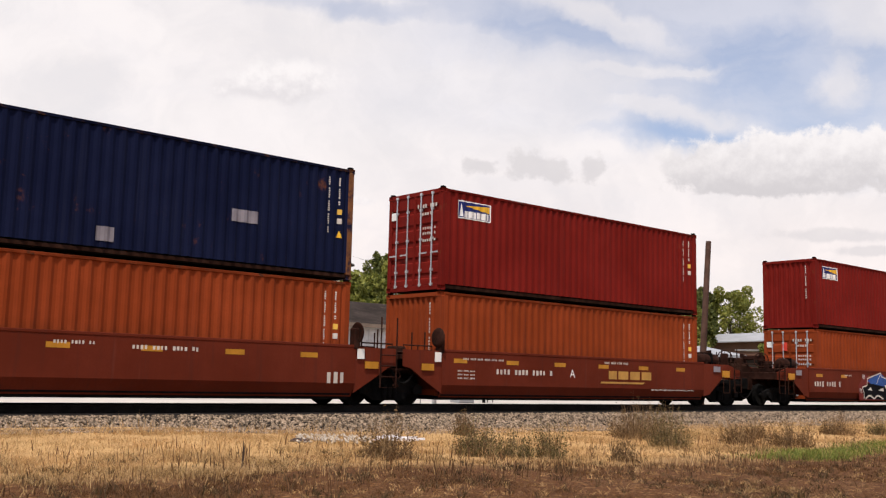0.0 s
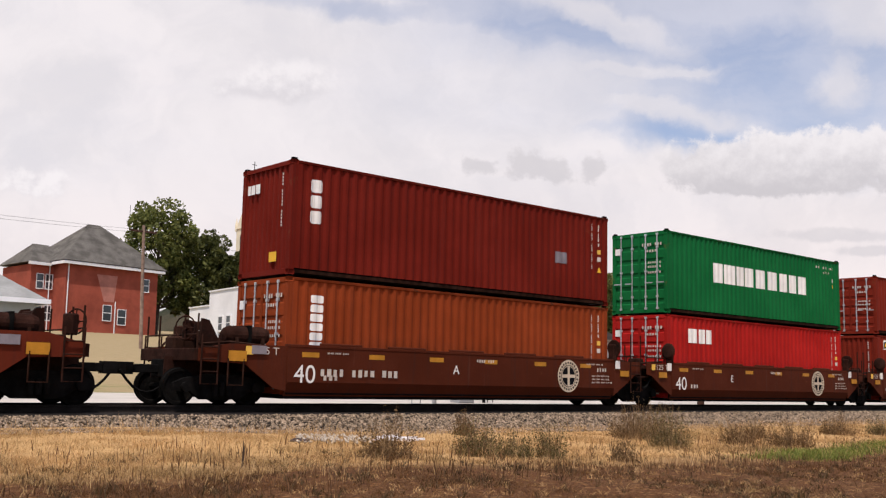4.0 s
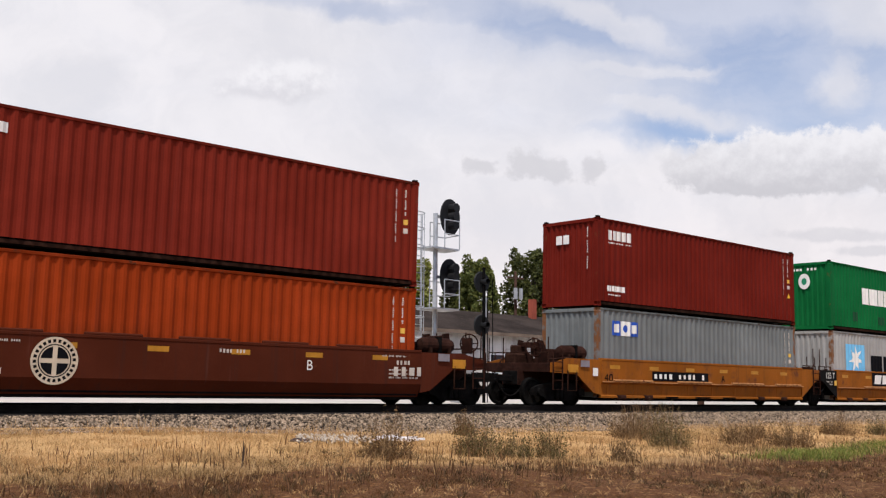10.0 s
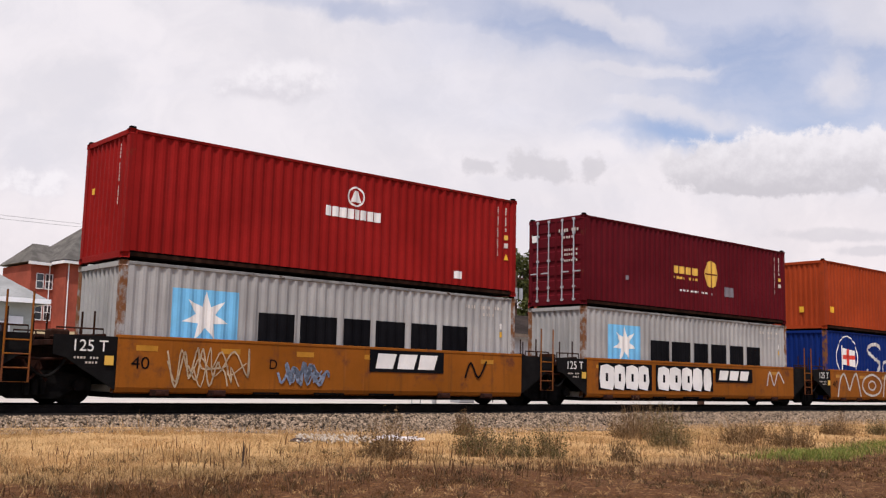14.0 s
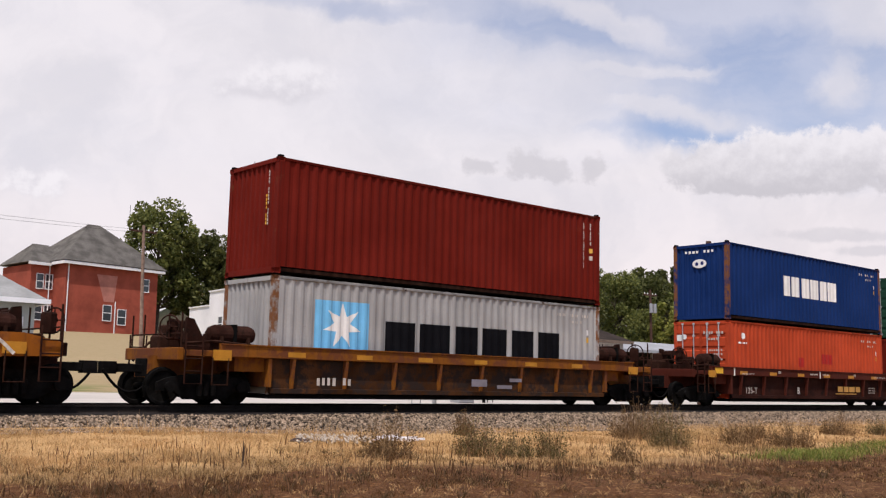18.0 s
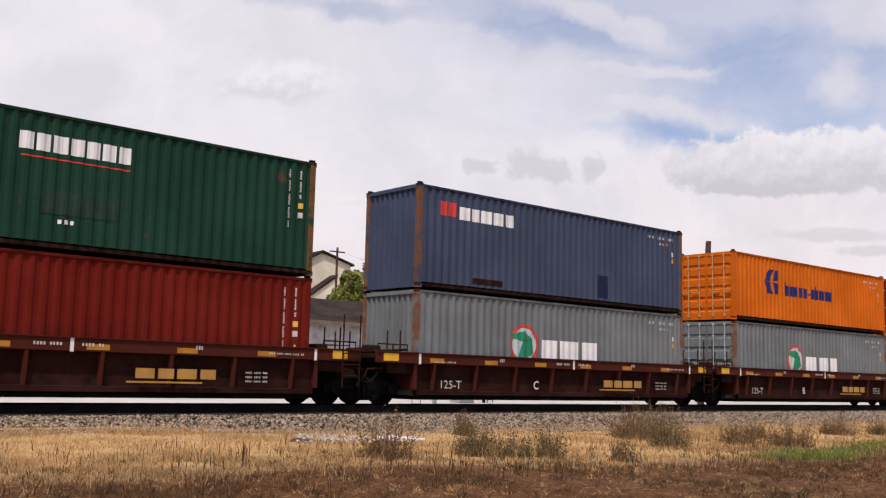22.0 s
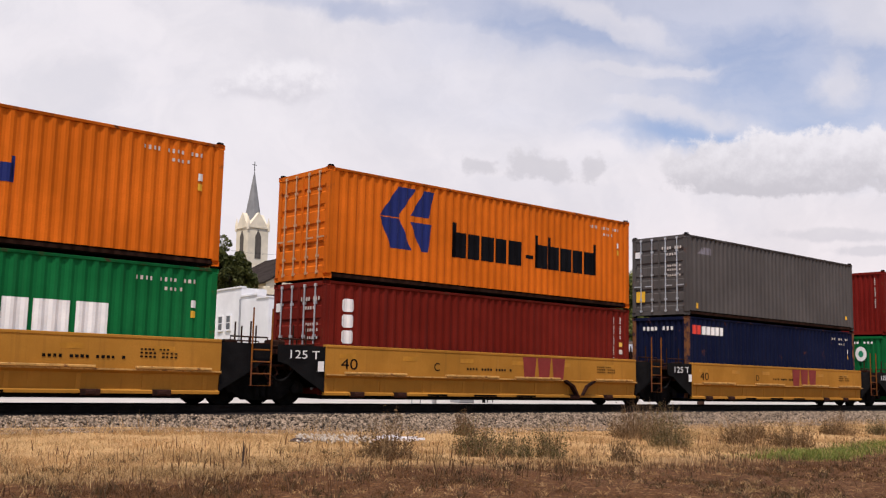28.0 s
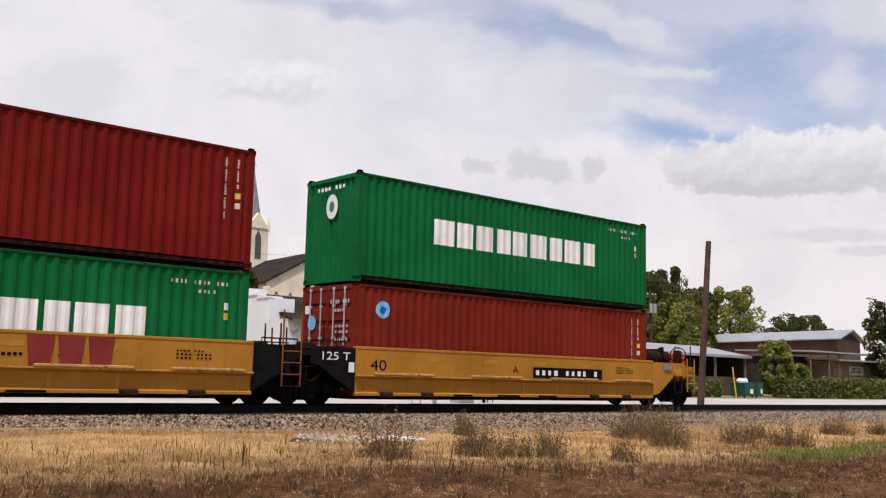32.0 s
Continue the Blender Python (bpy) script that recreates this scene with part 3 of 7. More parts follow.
def small_emblem(u, z, s, dark=None):
    return [("logo", [bar(u, u + s, z, z + s)], WHITE), ("logo", [[(u + 0.12 * s, z + 0.08 * s), (u + 0.85 * s, z + 0.2 * s), (u + 0.9 * s, z + 0.9 * s), (u + 0.2 * s, z + 0.8 * s)]], BLACK),
            ("logo", [[(u + 0.3 * s, z + 0.25 * s), (u + 0.5 * s, z + 0.3 * s), (u + 0.8 * s, z + 0.75 * s), (u + 0.35 * s, z + 0.65 * s)]], YELLOW if dark is None else dark)]


def gator_logo(u):
    return [("logo", hoop(u + 0.6, 1.55, 0.60, 0.09), REDMARK, "red ring emblem"), ("logo", [disc(u + 0.6, 1.55, 0.50)], surface("pale_ring_fill", (0.45, 0.5, 0.5), 0.6, 0, 0.1, 2, 30, 0.0)),
            ("logo", [[(u + 0.05, 1.85), (u + 0.62, 1.95), (u + 0.95, 1.7), (u + 0.6, 1.62), (u + 0.1, 1.72)],
                      [(u + 0.55, 1.7), (u + 0.95, 1.7), (u + 1.0, 1.3), (u + 0.6, 1.1), (u + 0.35, 1.12)]], GREENMARK)]


HC, STD = 2.896, 2.591

# ---------------------------------------------------------------- the train: well cars
CAR_PAINTS = {"bn": paint("car_brown", (0.070, 0.0155, 0.0068), 0.6, (0.62, 0.8)), "bn_red": paint("car_red_brown", (0.108, 0.019, 0.009), 0.4),
              "gold": paint("car_gold", (0.37, 0.165, 0.025), 0.35), "amber": paint("car_amber", (0.250, 0.079, 0.010), 0.6, (0.50, 0.68)),
              "low": paint("car_oxide", (0.068, 0.016, 0.010), 0.5, (0.62, 0.8)), "low_gold": paint("car_rusty_gold", (0.20, 0.070, 0.010), 0.9, (0.43, 0.57))}
# brighter, blotched copies of the body paint: overhead sun put into the edge colour
LIT_EDGES = {"gold": surface("sunlit_gold_edge", (0.50, 0.27, 0.075), 0.7, 0, 0.3, 3.0, 40, 0.1, (0.20, 0.09, 0.03), (0.52, 0.66), spec=0.2),
        "amber": surface("sunlit_amber_edge", (0.44, 0.205, 0.075), 0.75, 0, 0.3, 3.0, 40, 0.1, (0.14, 0.05, 0.02), (0.50, 0.64), spec=0.2)}
# where the ledges of a side start and how long they are, by where the flange dips
LEDGES = {None: ((0.5, 2.0), (3.9, 2.0), (7.2, 2.1), (10.2, 1.8)), 7.4: ((2.2, 1.9), (5.35, 1.4), (8.15, 1.6)), 9.4: ((0.5, 2.0), (3.9, 2.0), (6.6, 1.9), (10.2, 1.8))}
OUT = 1.45
# darker copies of the low cars' paint: the sill's shadow is painted into the webs
SHADED_WEBS = {"low": surface("shaded_web_oxide", (0.032, 0.0105, 0.007), 0.85, 0, 0.35, 0.9, 26, 0.1, (0.012, 0.008, 0.007), (0.50, 0.68), 0.5, spec=0.03),
        "low_gold": surface("shaded_web_rusty_gold", (0.070, 0.028, 0.010), 0.85, 0, 0.4, 0.8, 26, 0.1, (0.030, 0.020, 0.016), (0.44, 0.56), 0.7, spec=0.03)}
# dirty brown steel with the shade around the trucks put into its colour
GRIMY_SHADED = surface("grimy_shaded_brown_steel", (0.030, 0.011, 0.007), 0.85, 0, 0.4, 2.2, 30, 0.15, (0.012, 0.008, 0.006), (0.5, 0.68), spec=0.04)
AXLE = 0.42


def sheet_shape(style, a, b):
    """The side wall of the well, from a to b along the car, on the near side."""
    g = Geo()
    if style in ("bn", "bn_red"):
        top = 1.44 if style == "bn" else 1.50
        prof = [(-OUT, top), (-OUT, 0.58), (-OUT + 0.16, 0.24), (-OUT + 0.19, 0.24), (-OUT + 0.03, 0.58), (-OUT + 0.03, top)]
    elif style in ("gold", "amber"):
        prof = [(-OUT, 1.47), (-OUT, 0.80), (-OUT - 0.05, 0.79), (-OUT - 0.05, 0.76), (-OUT + 0.05, 0.70), (-OUT + 0.07, 0.36), (-OUT, 0.33), (-OUT, 0.27),
                (-OUT + 0.12, 0.27), (-OUT + 0.12, 1.47)]
    elif style == "smooth":
        prof = [(-OUT, 1.47), (-OUT, 0.40), (-OUT + 0.03, 0.30), (-OUT + 0.12, 0.27), (-OUT + 0.12, 1.47)]
    else:
        prof = [(-OUT + 0.16, 1.15), (-OUT + 0.16, 0.42), (-OUT + 0.09, 0.41), (-OUT + 0.09, 0.30), (-OUT + 0.19, 0.30), (-OUT + 0.19, 1.15)]
    return g.prism(prof, 0, a, b)


def side_frame():
    pts = [(-1.18, 0.10), (-0.95, 0.20), (-0.40, 0.30), (0.40, 0.30), (0.95, 0.20), (1.18, 0.10), (1.18, -0.10), (0.78, -0.10), (0.50, -0.28),
           (-0.50, -0.28), (-0.78, -0.10), (-1.18, -0.10)]
    g = Geo().prism(pts, 1, -0.06, 0.06)
    for x in (-0.9, 0.9):
        g.cyl((x, -0.15, 0), (x, 0.06, 0), 0.12, n=12)
    for x in (-0.17, 0.0, 0.17):
        g.cyl((x, -0.11, -0.20), (x, -0.11, 0.12), 0.07, n=10)
    return g


def wheelset():
    g = Geo().cyl((0, -1.0, 0), (0, 1.0, 0), 0.075, n=10)
    for s in (-1, 1):
        prof = [(0.0, 0.02), (0.10, 0.03), (0.14, 0.0), (0.33, -0.03), (0.36, -0.05), (AXLE, -0.05), (AXLE + 0.005, 0.05), (AXLE + 0.028, 0.06),
                (AXLE + 0.02, 0.085), (0.36, 0.085), (0.33, 0.03), (0.14, 0.06), (0.0, 0.06)]
        g.turned([(r, -s * w) if s > 0 else (r, w) for r, w in prof], (0, s * 0.72, 0), 28)
    return g


WHEELSETS = []


def truck(car, u, at_train):
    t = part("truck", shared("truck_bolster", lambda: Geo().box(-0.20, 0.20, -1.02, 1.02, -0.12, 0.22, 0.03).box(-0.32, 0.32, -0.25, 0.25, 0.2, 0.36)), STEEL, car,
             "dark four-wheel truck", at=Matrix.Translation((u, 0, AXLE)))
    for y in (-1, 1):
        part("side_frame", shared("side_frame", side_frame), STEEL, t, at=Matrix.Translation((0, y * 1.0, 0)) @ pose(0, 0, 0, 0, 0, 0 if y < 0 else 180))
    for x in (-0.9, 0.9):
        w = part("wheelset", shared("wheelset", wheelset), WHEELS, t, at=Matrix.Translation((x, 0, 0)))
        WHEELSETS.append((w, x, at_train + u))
    return t


def ladder(car, at, material, h=0.95, w=0.42):
    """Two stiles bent from one bar, with its rungs."""
    ob = part("ladder", shared(("ladder", h, w), lambda: Geo().tube([(0, 0, h), (0, 0, 0.02), (w, 0, 0.02), (w, 0, h)], 0.022, 6)), material, car, at=at)
    for k in range(3):
        part("rung", shared(("rung", w), lambda: Geo().cyl((0, 0, 0), (w, 0, 0), 0.016, n=6)), material, ob, at=Matrix.Translation((0, 0, 0.30 + 0.28 * k)))
    return ob


def hose(length=1.0, sag=0.35):
    pts = [(length * (i / 8 - 0.5), 0, -sag * (1 - (i / 4 - 1) ** 2)) for i in range(9)]
    return Geo().tube(pts, 0.032, 6)


def coupler():
    g = Geo().box(-0.75, 0.0, -0.10, 0.10, -0.10, 0.10, 0.02)
    g.prism([(0.0, -0.14), (0.30, -0.20), (0.36, -0.05), (0.22, 0.02), (0.30, 0.12), (0.20, 0.20), (0.0, 0.14)], 2, -0.14, 0.14)
    return g


def brake_wheel():
    g = Geo()
    n = 16
    ring = [(0.27 * math.cos(2 * math.pi * i / n), 0, 0.27 * math.sin(2 * math.pi * i / n)) for i in range(n + 1)]
    g.tube(ring, 0.02, 6)
    for i in range(0, n, 4):
        g.cyl((0, 0, 0), ring[i], 0.015, n=5)
    g.cyl((0, -0.05, 0), (0, 0.16, 0), 0.06, n=8)
    return g.box(-0.14, 0.14, 0.05, 0.28, -0.30, 0.16, 0.03)


def dish_wheel():
    g = Geo().turned([(0.0, -0.02), (0.20, 0.0), (0.26, 0.03), (0.28, 0.06), (0.25, 0.07), (0.0, 0.04)], (0, 0, 0), 18, 0)
    return g.box(0.05, 0.22, -0.12, 0.12, -0.42, 0.12, 0.03)


def marks_on_sheet(car, marks, y=-OUT - 0.004):
    for i, (name, polys, material, *lab) in enumerate(marks):
        if isinstance(polys, list):
            if name in ("reflector", "lettering", "placard", "size_plate", "spray_letter") and len(polys) < 16:
                for poly in polys:
                    part("letter_block" if name == "lettering" else name, on_sheet([poly], y - 0.002 * i), material, car)
                continue
            part(name, on_sheet(polys, y - 0.002 * i), material, car, lab[0] if lab else "", kind="stuff" if name == "stencil" else "")
        else:
            u, z, text, h, w = polys
            part(name, words(text, h, w), material, car, at=Matrix.Translation((u, y - 0.003, z)))


def well_car(label, style, left, right, at_train, marks=(), more=0.0, end_black=False, smooth=False, dip=None):
    """One well with its origin on the rail head under the left end of its containers. left, right: 'joint' to the next well, or 'end' with a coupler.
    more: how much longer than the containers the well is at each end; smooth: a side sheet without ledges; dip: where the side's flange dips to the sill."""
    body = CAR_PAINTS[style]
    car = thing("well_car", label, "railcar", group="well cars of the train")
    a, b = -0.06 - more, LONG + 0.06 + more
    low = style in ("low", "low_gold")
    top = 1.42 if low else 1.44 if style == "bn" else 1.50 if style == "bn_red" else 1.47
    for far in (False, True):
        m = Matrix.Translation((LONG, 0, 0)) @ pose(0, 0, 0, 0, 0, 180) if far else Matrix()
        part("side_sheet", shared(("side_sheet", style, more, smooth), lambda: sheet_shape("smooth" if smooth else style, a, b)), body if not low else SHADED_WEBS[style], car, at=m)
        if low:
            part("side_sill", shared(("side_sill", style), lambda: Geo().box(-1.45, LONG + 1.45, -OUT, -OUT + 0.12, 1.13, 1.41, 0.012)
                                     .box(-1.45, LONG + 1.45, -OUT - 0.03, -OUT + 0.12, 1.405, 1.43)), body, car, at=m)
            for k in range(8):
                u = 0.55 + k * 1.58
                part("side_post", shared("side_post", lambda: Geo().prism([(-OUT + 0.155, 1.13), (-OUT + 0.01, 1.13), (-OUT + 0.09, 0.42), (-OUT + 0.155, 0.42)], 0, -0.04, 0.04)),
                     body, car, at=m @ Matrix.Translation((u, 0, 0)))
        else:
            part("top_chord", shared(("top_chord", style, more), lambda: Geo().box(a, b, -OUT - 0.012, -OUT + 0.15, top - 0.02, top + 0.05, 0.01)), body, car, at=m)
            if style in ("bn", "bn_red") and not far:
                for k in range(5):
                    part("guide_rail", shared("guide_rail", lambda: Geo().box(0, 1.3, -OUT + 0.02, -OUT + 0.10, 1.48, 1.55, 0.02)), body, car,
                         at=Matrix.Translation((0.9 + k * 2.15, 0, 0.0)))
            if style in ("gold", "amber") and not smooth:
                # ledges and flange take the edge paint with the sunlight in its colour
                worn = LIT_EDGES[style]
                for u, w in LEDGES[dip]:
                    part("ledge", shared(("ledge", w), lambda: Geo().box(0, w, -OUT - 0.10, -OUT - 0.002, 0.80, 0.86, 0.012)), worn, car, "ledge with paint brightened for sunlight", at=m @ Matrix.Translation((u, 0, 0)))
                for u, w in ((a, dip - 0.72 - a), (dip + 0.72, b - dip - 0.72)) if dip else ((a, b - a),):
                    part("flange", shared(("flange", round(w, 2)), lambda: Geo().box(0, w, -OUT - 0.056, -OUT - 0.03, 0.762, 0.798)), worn, car, "flange edge with paint brightened for sunlight", at=m @ Matrix.Translation((u, 0, 0)))
            if dip and not far:
                part("sill_notch", Geo().prism([(-0.62, 0.765), (0.62, 0.765), (0.30, 0.60), (0.10, 0.33), (-0.10, 0.33), (-0.30, 0.60)], 1, -OUT - 0.035, -OUT + 0.05), body, car, at=m @ Matrix.Translation((dip, 0, 0)))
                # strips in the darkened brown: the shadow along the dip is painted in
                for k in (-1, 1):
                    part("notch_flange", Geo().prism([(k * q, z) for q, z in ((0.76, 0.775), (0.36, 0.60), (0.14, 0.33), (0.07, 0.33), (0.28, 0.635), (0.62, 0.80))], 1, -OUT - 0.12, -OUT + 0.04), GRIMY_SHADED, car,
                         at=m @ Matrix.Translation((dip, 0, 0)))
            if style in ("gold", "amber"):
                for u in (0.95, 2.35, 9.25, 10.85):
                    part("bolted_pad", shared("bolted_pad", lambda: Geo().box(-0.22, 0.22, -OUT - 0.02, -OUT + 0.1, 0.22, 0.36, 0.015).box(-0.10, 0.10, -OUT - 0.05, -OUT, 0.25, 0.33, 0.01)), GRIMY_SHADED, car,
                         at=m @ Matrix.Translation((u, 0, 0)))
                for u, w in ((3.3, 0.7), (5.0, 0.9), (6.7, 0.8)):
                    part("sill_slot", shared(("sill_slot", w), lambda: Geo().box(0, w, -OUT - 0.004, -OUT + 0.05, 0.275, 0.325)), STEEL, car, at=m @ Matrix.Translation((u, 0, 0)))
                for k in range(0 if smooth else 9):
                    part("lower_bracket", shared("lower_bracket", lambda: Geo().prism([(-OUT + 0.06, 0.36), (-OUT + 0.04, 0.68), (-OUT + 0.09, 0.68), (-OUT + 0.09, 0.36)], 0, -0.05, 0.05)),
                         body, car, at=m @ Matrix.Translation((0.3 + k * 1.45, 0, 0)))
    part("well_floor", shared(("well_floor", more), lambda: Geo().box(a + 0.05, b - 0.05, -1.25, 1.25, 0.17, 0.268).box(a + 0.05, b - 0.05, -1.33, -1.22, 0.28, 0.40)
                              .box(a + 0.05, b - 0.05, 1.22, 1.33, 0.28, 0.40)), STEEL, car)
    dark = surface("car_black", (0.007, 0.0065, 0.0065), 0.8, 0, 0.3, 1.5, 30, 0.05, (0.03, 0.013, 0.008), (0.62, 0.8), spec=0.05) if end_black else body
    for side, kind in ((0, left), (1, right)):
        m = Matrix.Translation((LONG, 0, 0)) @ pose(0, 0, 0, 0, 0, 180) if side else Matrix()
        part("end_wall", shared(("end_bulkhead", more), lambda: Geo().box(a - 0.10, a, -1.40, 1.40, 0.45, 1.30)), dark, car, at=m)
        near = -1 if not side else 1
        if kind == "joint":
            reach = -1.42
            plate = [(a, top), (reach, top), (reach, 1.06), (-1.15, 1.0), (-0.75, 0.74), (a, 0.34)]
            for y in (-OUT + 0.03, OUT - 0.07):
                if not low:
                    part("end_plate", shared(("end_plate", top, more), lambda: Geo().prism(plate, 1, 0.0, 0.04)), dark, car, at=m @ Matrix.Translation((0, y, 0)))
            part("end_platform", shared(("end_platform", "j"), lambda: Geo().box(-1.46, a, -1.38, 1.38, 1.24, 1.36, 0.01).box(-1.72, -0.3, -0.35, 0.35, 0.62, 0.98).box(-1.0, a, -1.3, 1.3, 0.86, 1.24)), GRIMY_SHADED, car, at=m)
            rung = CAR_PAINTS["low_gold"] if end_black else body
            if side:
                ladder(car, m @ Matrix.Translation((-1.36, near * (OUT + 0.05), 0.46)), rung if end_black else GRIMY_SHADED, 1.85, 0.52)
            for y in (-1.32, 1.32):
                part("handrail", shared("joint_rail", lambda: Geo().tube([(-0.35, 0, 1.36), (-0.35, 0, 1.62), (-1.35, 0, 1.62), (-1.35, 0, 1.36)], 0.02, 6).cyl((-0.85, 0, 1.36), (-0.85, 0, 1.62), 0.02, n=6)), GRIMY_SHADED, car,
                     at=m @ Matrix.Translation((0, y, 0)))
            part("brake_rigging", shared("joint_rigging", lambda: Geo().box(-1.3, -0.9, -0.9, -0.5, 1.36, 1.60, 0.04).box(-0.8, -0.5, 0.2, 0.9, 1.36, 1.56, 0.04)
                                         .cyl((-1.4, -1.1, 1.42), (-0.2, -1.1, 1.50), 0.035, n=6).cyl((-1.3, 0.1, 1.45), (-0.2, 0.1, 1.45), 0.06, n=8)), RUSTY_SHADED, car, at=m)
            for y in (-1.2, -0.75, 0.6, 1.15):
                part("grab_post", shared("grab_post", lambda: Geo().cyl((0, 0, 1.3), (0, 0, 2.0), 0.022, n=6)), RUSTY_SHADED, car, at=m @ Matrix.Translation((-0.75 - 0.2 * y, y, 0)))
            if style in ("bn", "bn_red"):
                part("brake_wheel", shared("dish_wheel", dish_wheel), GRIMY_SHADED, car, "dark rusty hand brake wheel", at=m @ Matrix.Translation((-0.22, near * 1.36, 1.86)))
                part("stencil_box", shared("stencil_box", lambda: Geo().box(-0.80, -0.38, -0.012, 0.012, 0.96, 1.14)), AMBER, car, at=m @ Matrix.Translation((0, near * (OUT + 0.004), 0)))
                part("stencil_box", shared("stencil_sheet", lambda: Geo().box(-0.34, -0.12, -0.01, 0.01, 1.20, 1.46)), WHITE, car, at=m @ Matrix.Translation((0, near * (OUT + 0.004), 0)))
            part("stirrup", shared("stirrup", lambda: Geo().tube([(-1.15, 0, 0.98), (-1.62, 0, 0.95), (-1.70, 0, 0.78), (-1.45, 0, 0.52)], 0.03, 6)), GRIMY_SHADED, car, at=m @ Matrix.Translation((0, near * 1.25, 0)))
            if side:
                part("hose", shared("joint_hose", lambda: hose(0.8, 0.35)), STEEL, car, at=m @ Matrix.Translation((-1.75, OUT - 0.15, 0.95)))
        else:
            tip = a - 2.35
            plate = [(a, top), (a - 1.55, top), (tip, 1.30), (tip, 1.02), (a - 1.15, 0.98), (a - 0.35, 0.42), (a, 0.36)]
            for y in (-OUT + 0.03, OUT - 0.07):
                if not low:
                    part("end_plate", shared(("coupler_plate", top, more), lambda: Geo().prism(plate, 1, 0.0, 0.04)), body, car, at=m @ Matrix.Translation((0, y, 0)))
            part("end_platform", shared(("end_platform", "e", more), lambda: Geo().box(tip, a, -1.38, 1.38, 1.12, 1.26, 0.01).box(tip - 0.10, tip + 0.05, -1.40, 1.40, 1.02, 1.30, 0.015)
                                        .box(tip - 0.3, a, -0.35, 0.35, 0.62, 1.12).box(a - 0.9, a, -1.2, 1.2, 0.8, 1.12)), body if low else GRIMY_SHADED, car, at=m)
            part("coupler", shared("coupler", coupler), STEEL, car, at=m @ Matrix.Translation((tip - 0.95, 0, 0.82)) @ pose(0, 0, 0, 0, 0, 180))
            part("hose", shared("coupler_hose", lambda: hose(1.3, 0.50)), STEEL, car, at=m @ Matrix.Translation((tip - 0.75, -0.45, 0.78)))
            for y in (-OUT - 0.03, OUT + 0.03):
                ladder(car, m @ Matrix.Translation((tip + 0.05, y, 0.48)), body if style == "gold" else GRIMY_SHADED, 1.15)
            part("air_reservoir", shared("air_reservoir", lambda: Geo().turned([(0.0, -0.62), (0.16, -0.58), (0.22, -0.45), (0.22, 0.45), (0.16, 0.58), (0.0, 0.62)], (0, 0, 0), 16, 0)),
                 GRIMY_SHADED, car, at=m @ Matrix.Translation((tip + 1.45, near * 0.95, 1.66)))
            for x in (-0.35, 0.35):
                part("reservoir_bracket", shared("reservoir_bracket", lambda: Geo().prism([(-0.30, 1.26), (0.30, 1.26), (0.26, 1.60), (-0.26, 1.60)], 0, -0.03, 0.03)), RUSTY_SHADED, car,
                     at=m @ Matrix.Translation((tip + 1.45 + x, near * 0.95, 0)))
            for y in (-1.3, -0.65, 0.65, 1.3):
                part("handrail", shared("handrail", lambda: Geo().cyl((0, 0, 1.26), (0, 0, 2.10), 0.022, n=6)), RUSTY_SHADED if y != -1.3 or style != "gold" else body, car, at=m @ Matrix.Translation((tip + 0.02, y, 0)))
            part("handrail", shared("cross_rail", lambda: Geo().cyl((0, -1.3, 1.62), (0, 1.3, 1.62), 0.02, n=6)), RUSTY_SHADED, car, at=m @ Matrix.Translation((tip + 0.02, 0, 0)))
            part("brake_wheel", shared("brake_wheel", brake_wheel), GRIMY_SHADED, car, "hand brake wheel with its gear box",
                 at=m @ Matrix.Translation((tip - 0.02, near * 0.75, 1.78)) @ pose(0, 0, 0, 0, 0, -62))
            part("brake_rigging", shared("end_rigging", lambda: Geo().prism([(0.55, 1.26), (1.7, 1.26), (1.05, 1.60), (0.80, 2.02), (0.62, 2.05)], 1, 0.50, 0.60)
                                         .prism([(0.55, 1.26), (1.7, 1.26), (1.05, 1.60), (0.80, 2.02), (0.62, 2.05)], 1, -0.35, -0.25).box(0.62, 0.80, -0.25, 0.50, 1.80, 1.98, 0.03)
                                         .box(1.2, 2.0, -0.2, 0.45, 1.26, 1.52, 0.04).box(1.3, 1.6, -0.3, 0.1, 1.5, 1.78, 0.04)), GRIMY_SHADED, car, at=m @ Matrix.Translation((tip, 0, 0)))
            part("brake_pipe", shared("end_pipe", lambda: Geo().tube([(0.1, -1.2, 1.40), (0.9, -1.2, 1.48), (2.2, -1.15, 1.40)], 0.035, 6)), RUSTY_SHADED, car, at=m @ Matrix.Translation((tip, 0, 0)))
            part("brake_pipe", shared("end_pipe_low", lambda: Geo().tube([(-0.1, 0.95, 1.0), (0.3, 0.95, 1.45), (2.2, 0.9, 1.38)], 0.035, 6)), RUSTY_SHADED, car, at=m @ Matrix.Translation((tip, 0, 0)))
            part("step", shared("end_step", lambda: Geo().tube([(0.05, 0, 1.1), (0.05, 0, 0.48), (0.45, 0, 0.48), (0.45, 0, 1.1)], 0.022, 6)), RUSTY_SHADED, car, at=m @ Matrix.Translation((tip + 0.7, near * OUT, 0)))
            part("striker", shared("striker", lambda: Geo().box(-0.22, 0.0, -0.32, 0.32, 0.62, 1.06, 0.03)), STEEL, car, at=m @ Matrix.Translation((tip - 0.10, 0, 0)))
            part("reservoir_strap", shared("reservoir_strap", lambda: Geo().box(-0.04, 0.04, -0.24, 0.24, -0.24, 0.235)), STEEL, car,
                 at=m @ Matrix.Translation((tip + 1.45, near * 0.95, 1.66)))
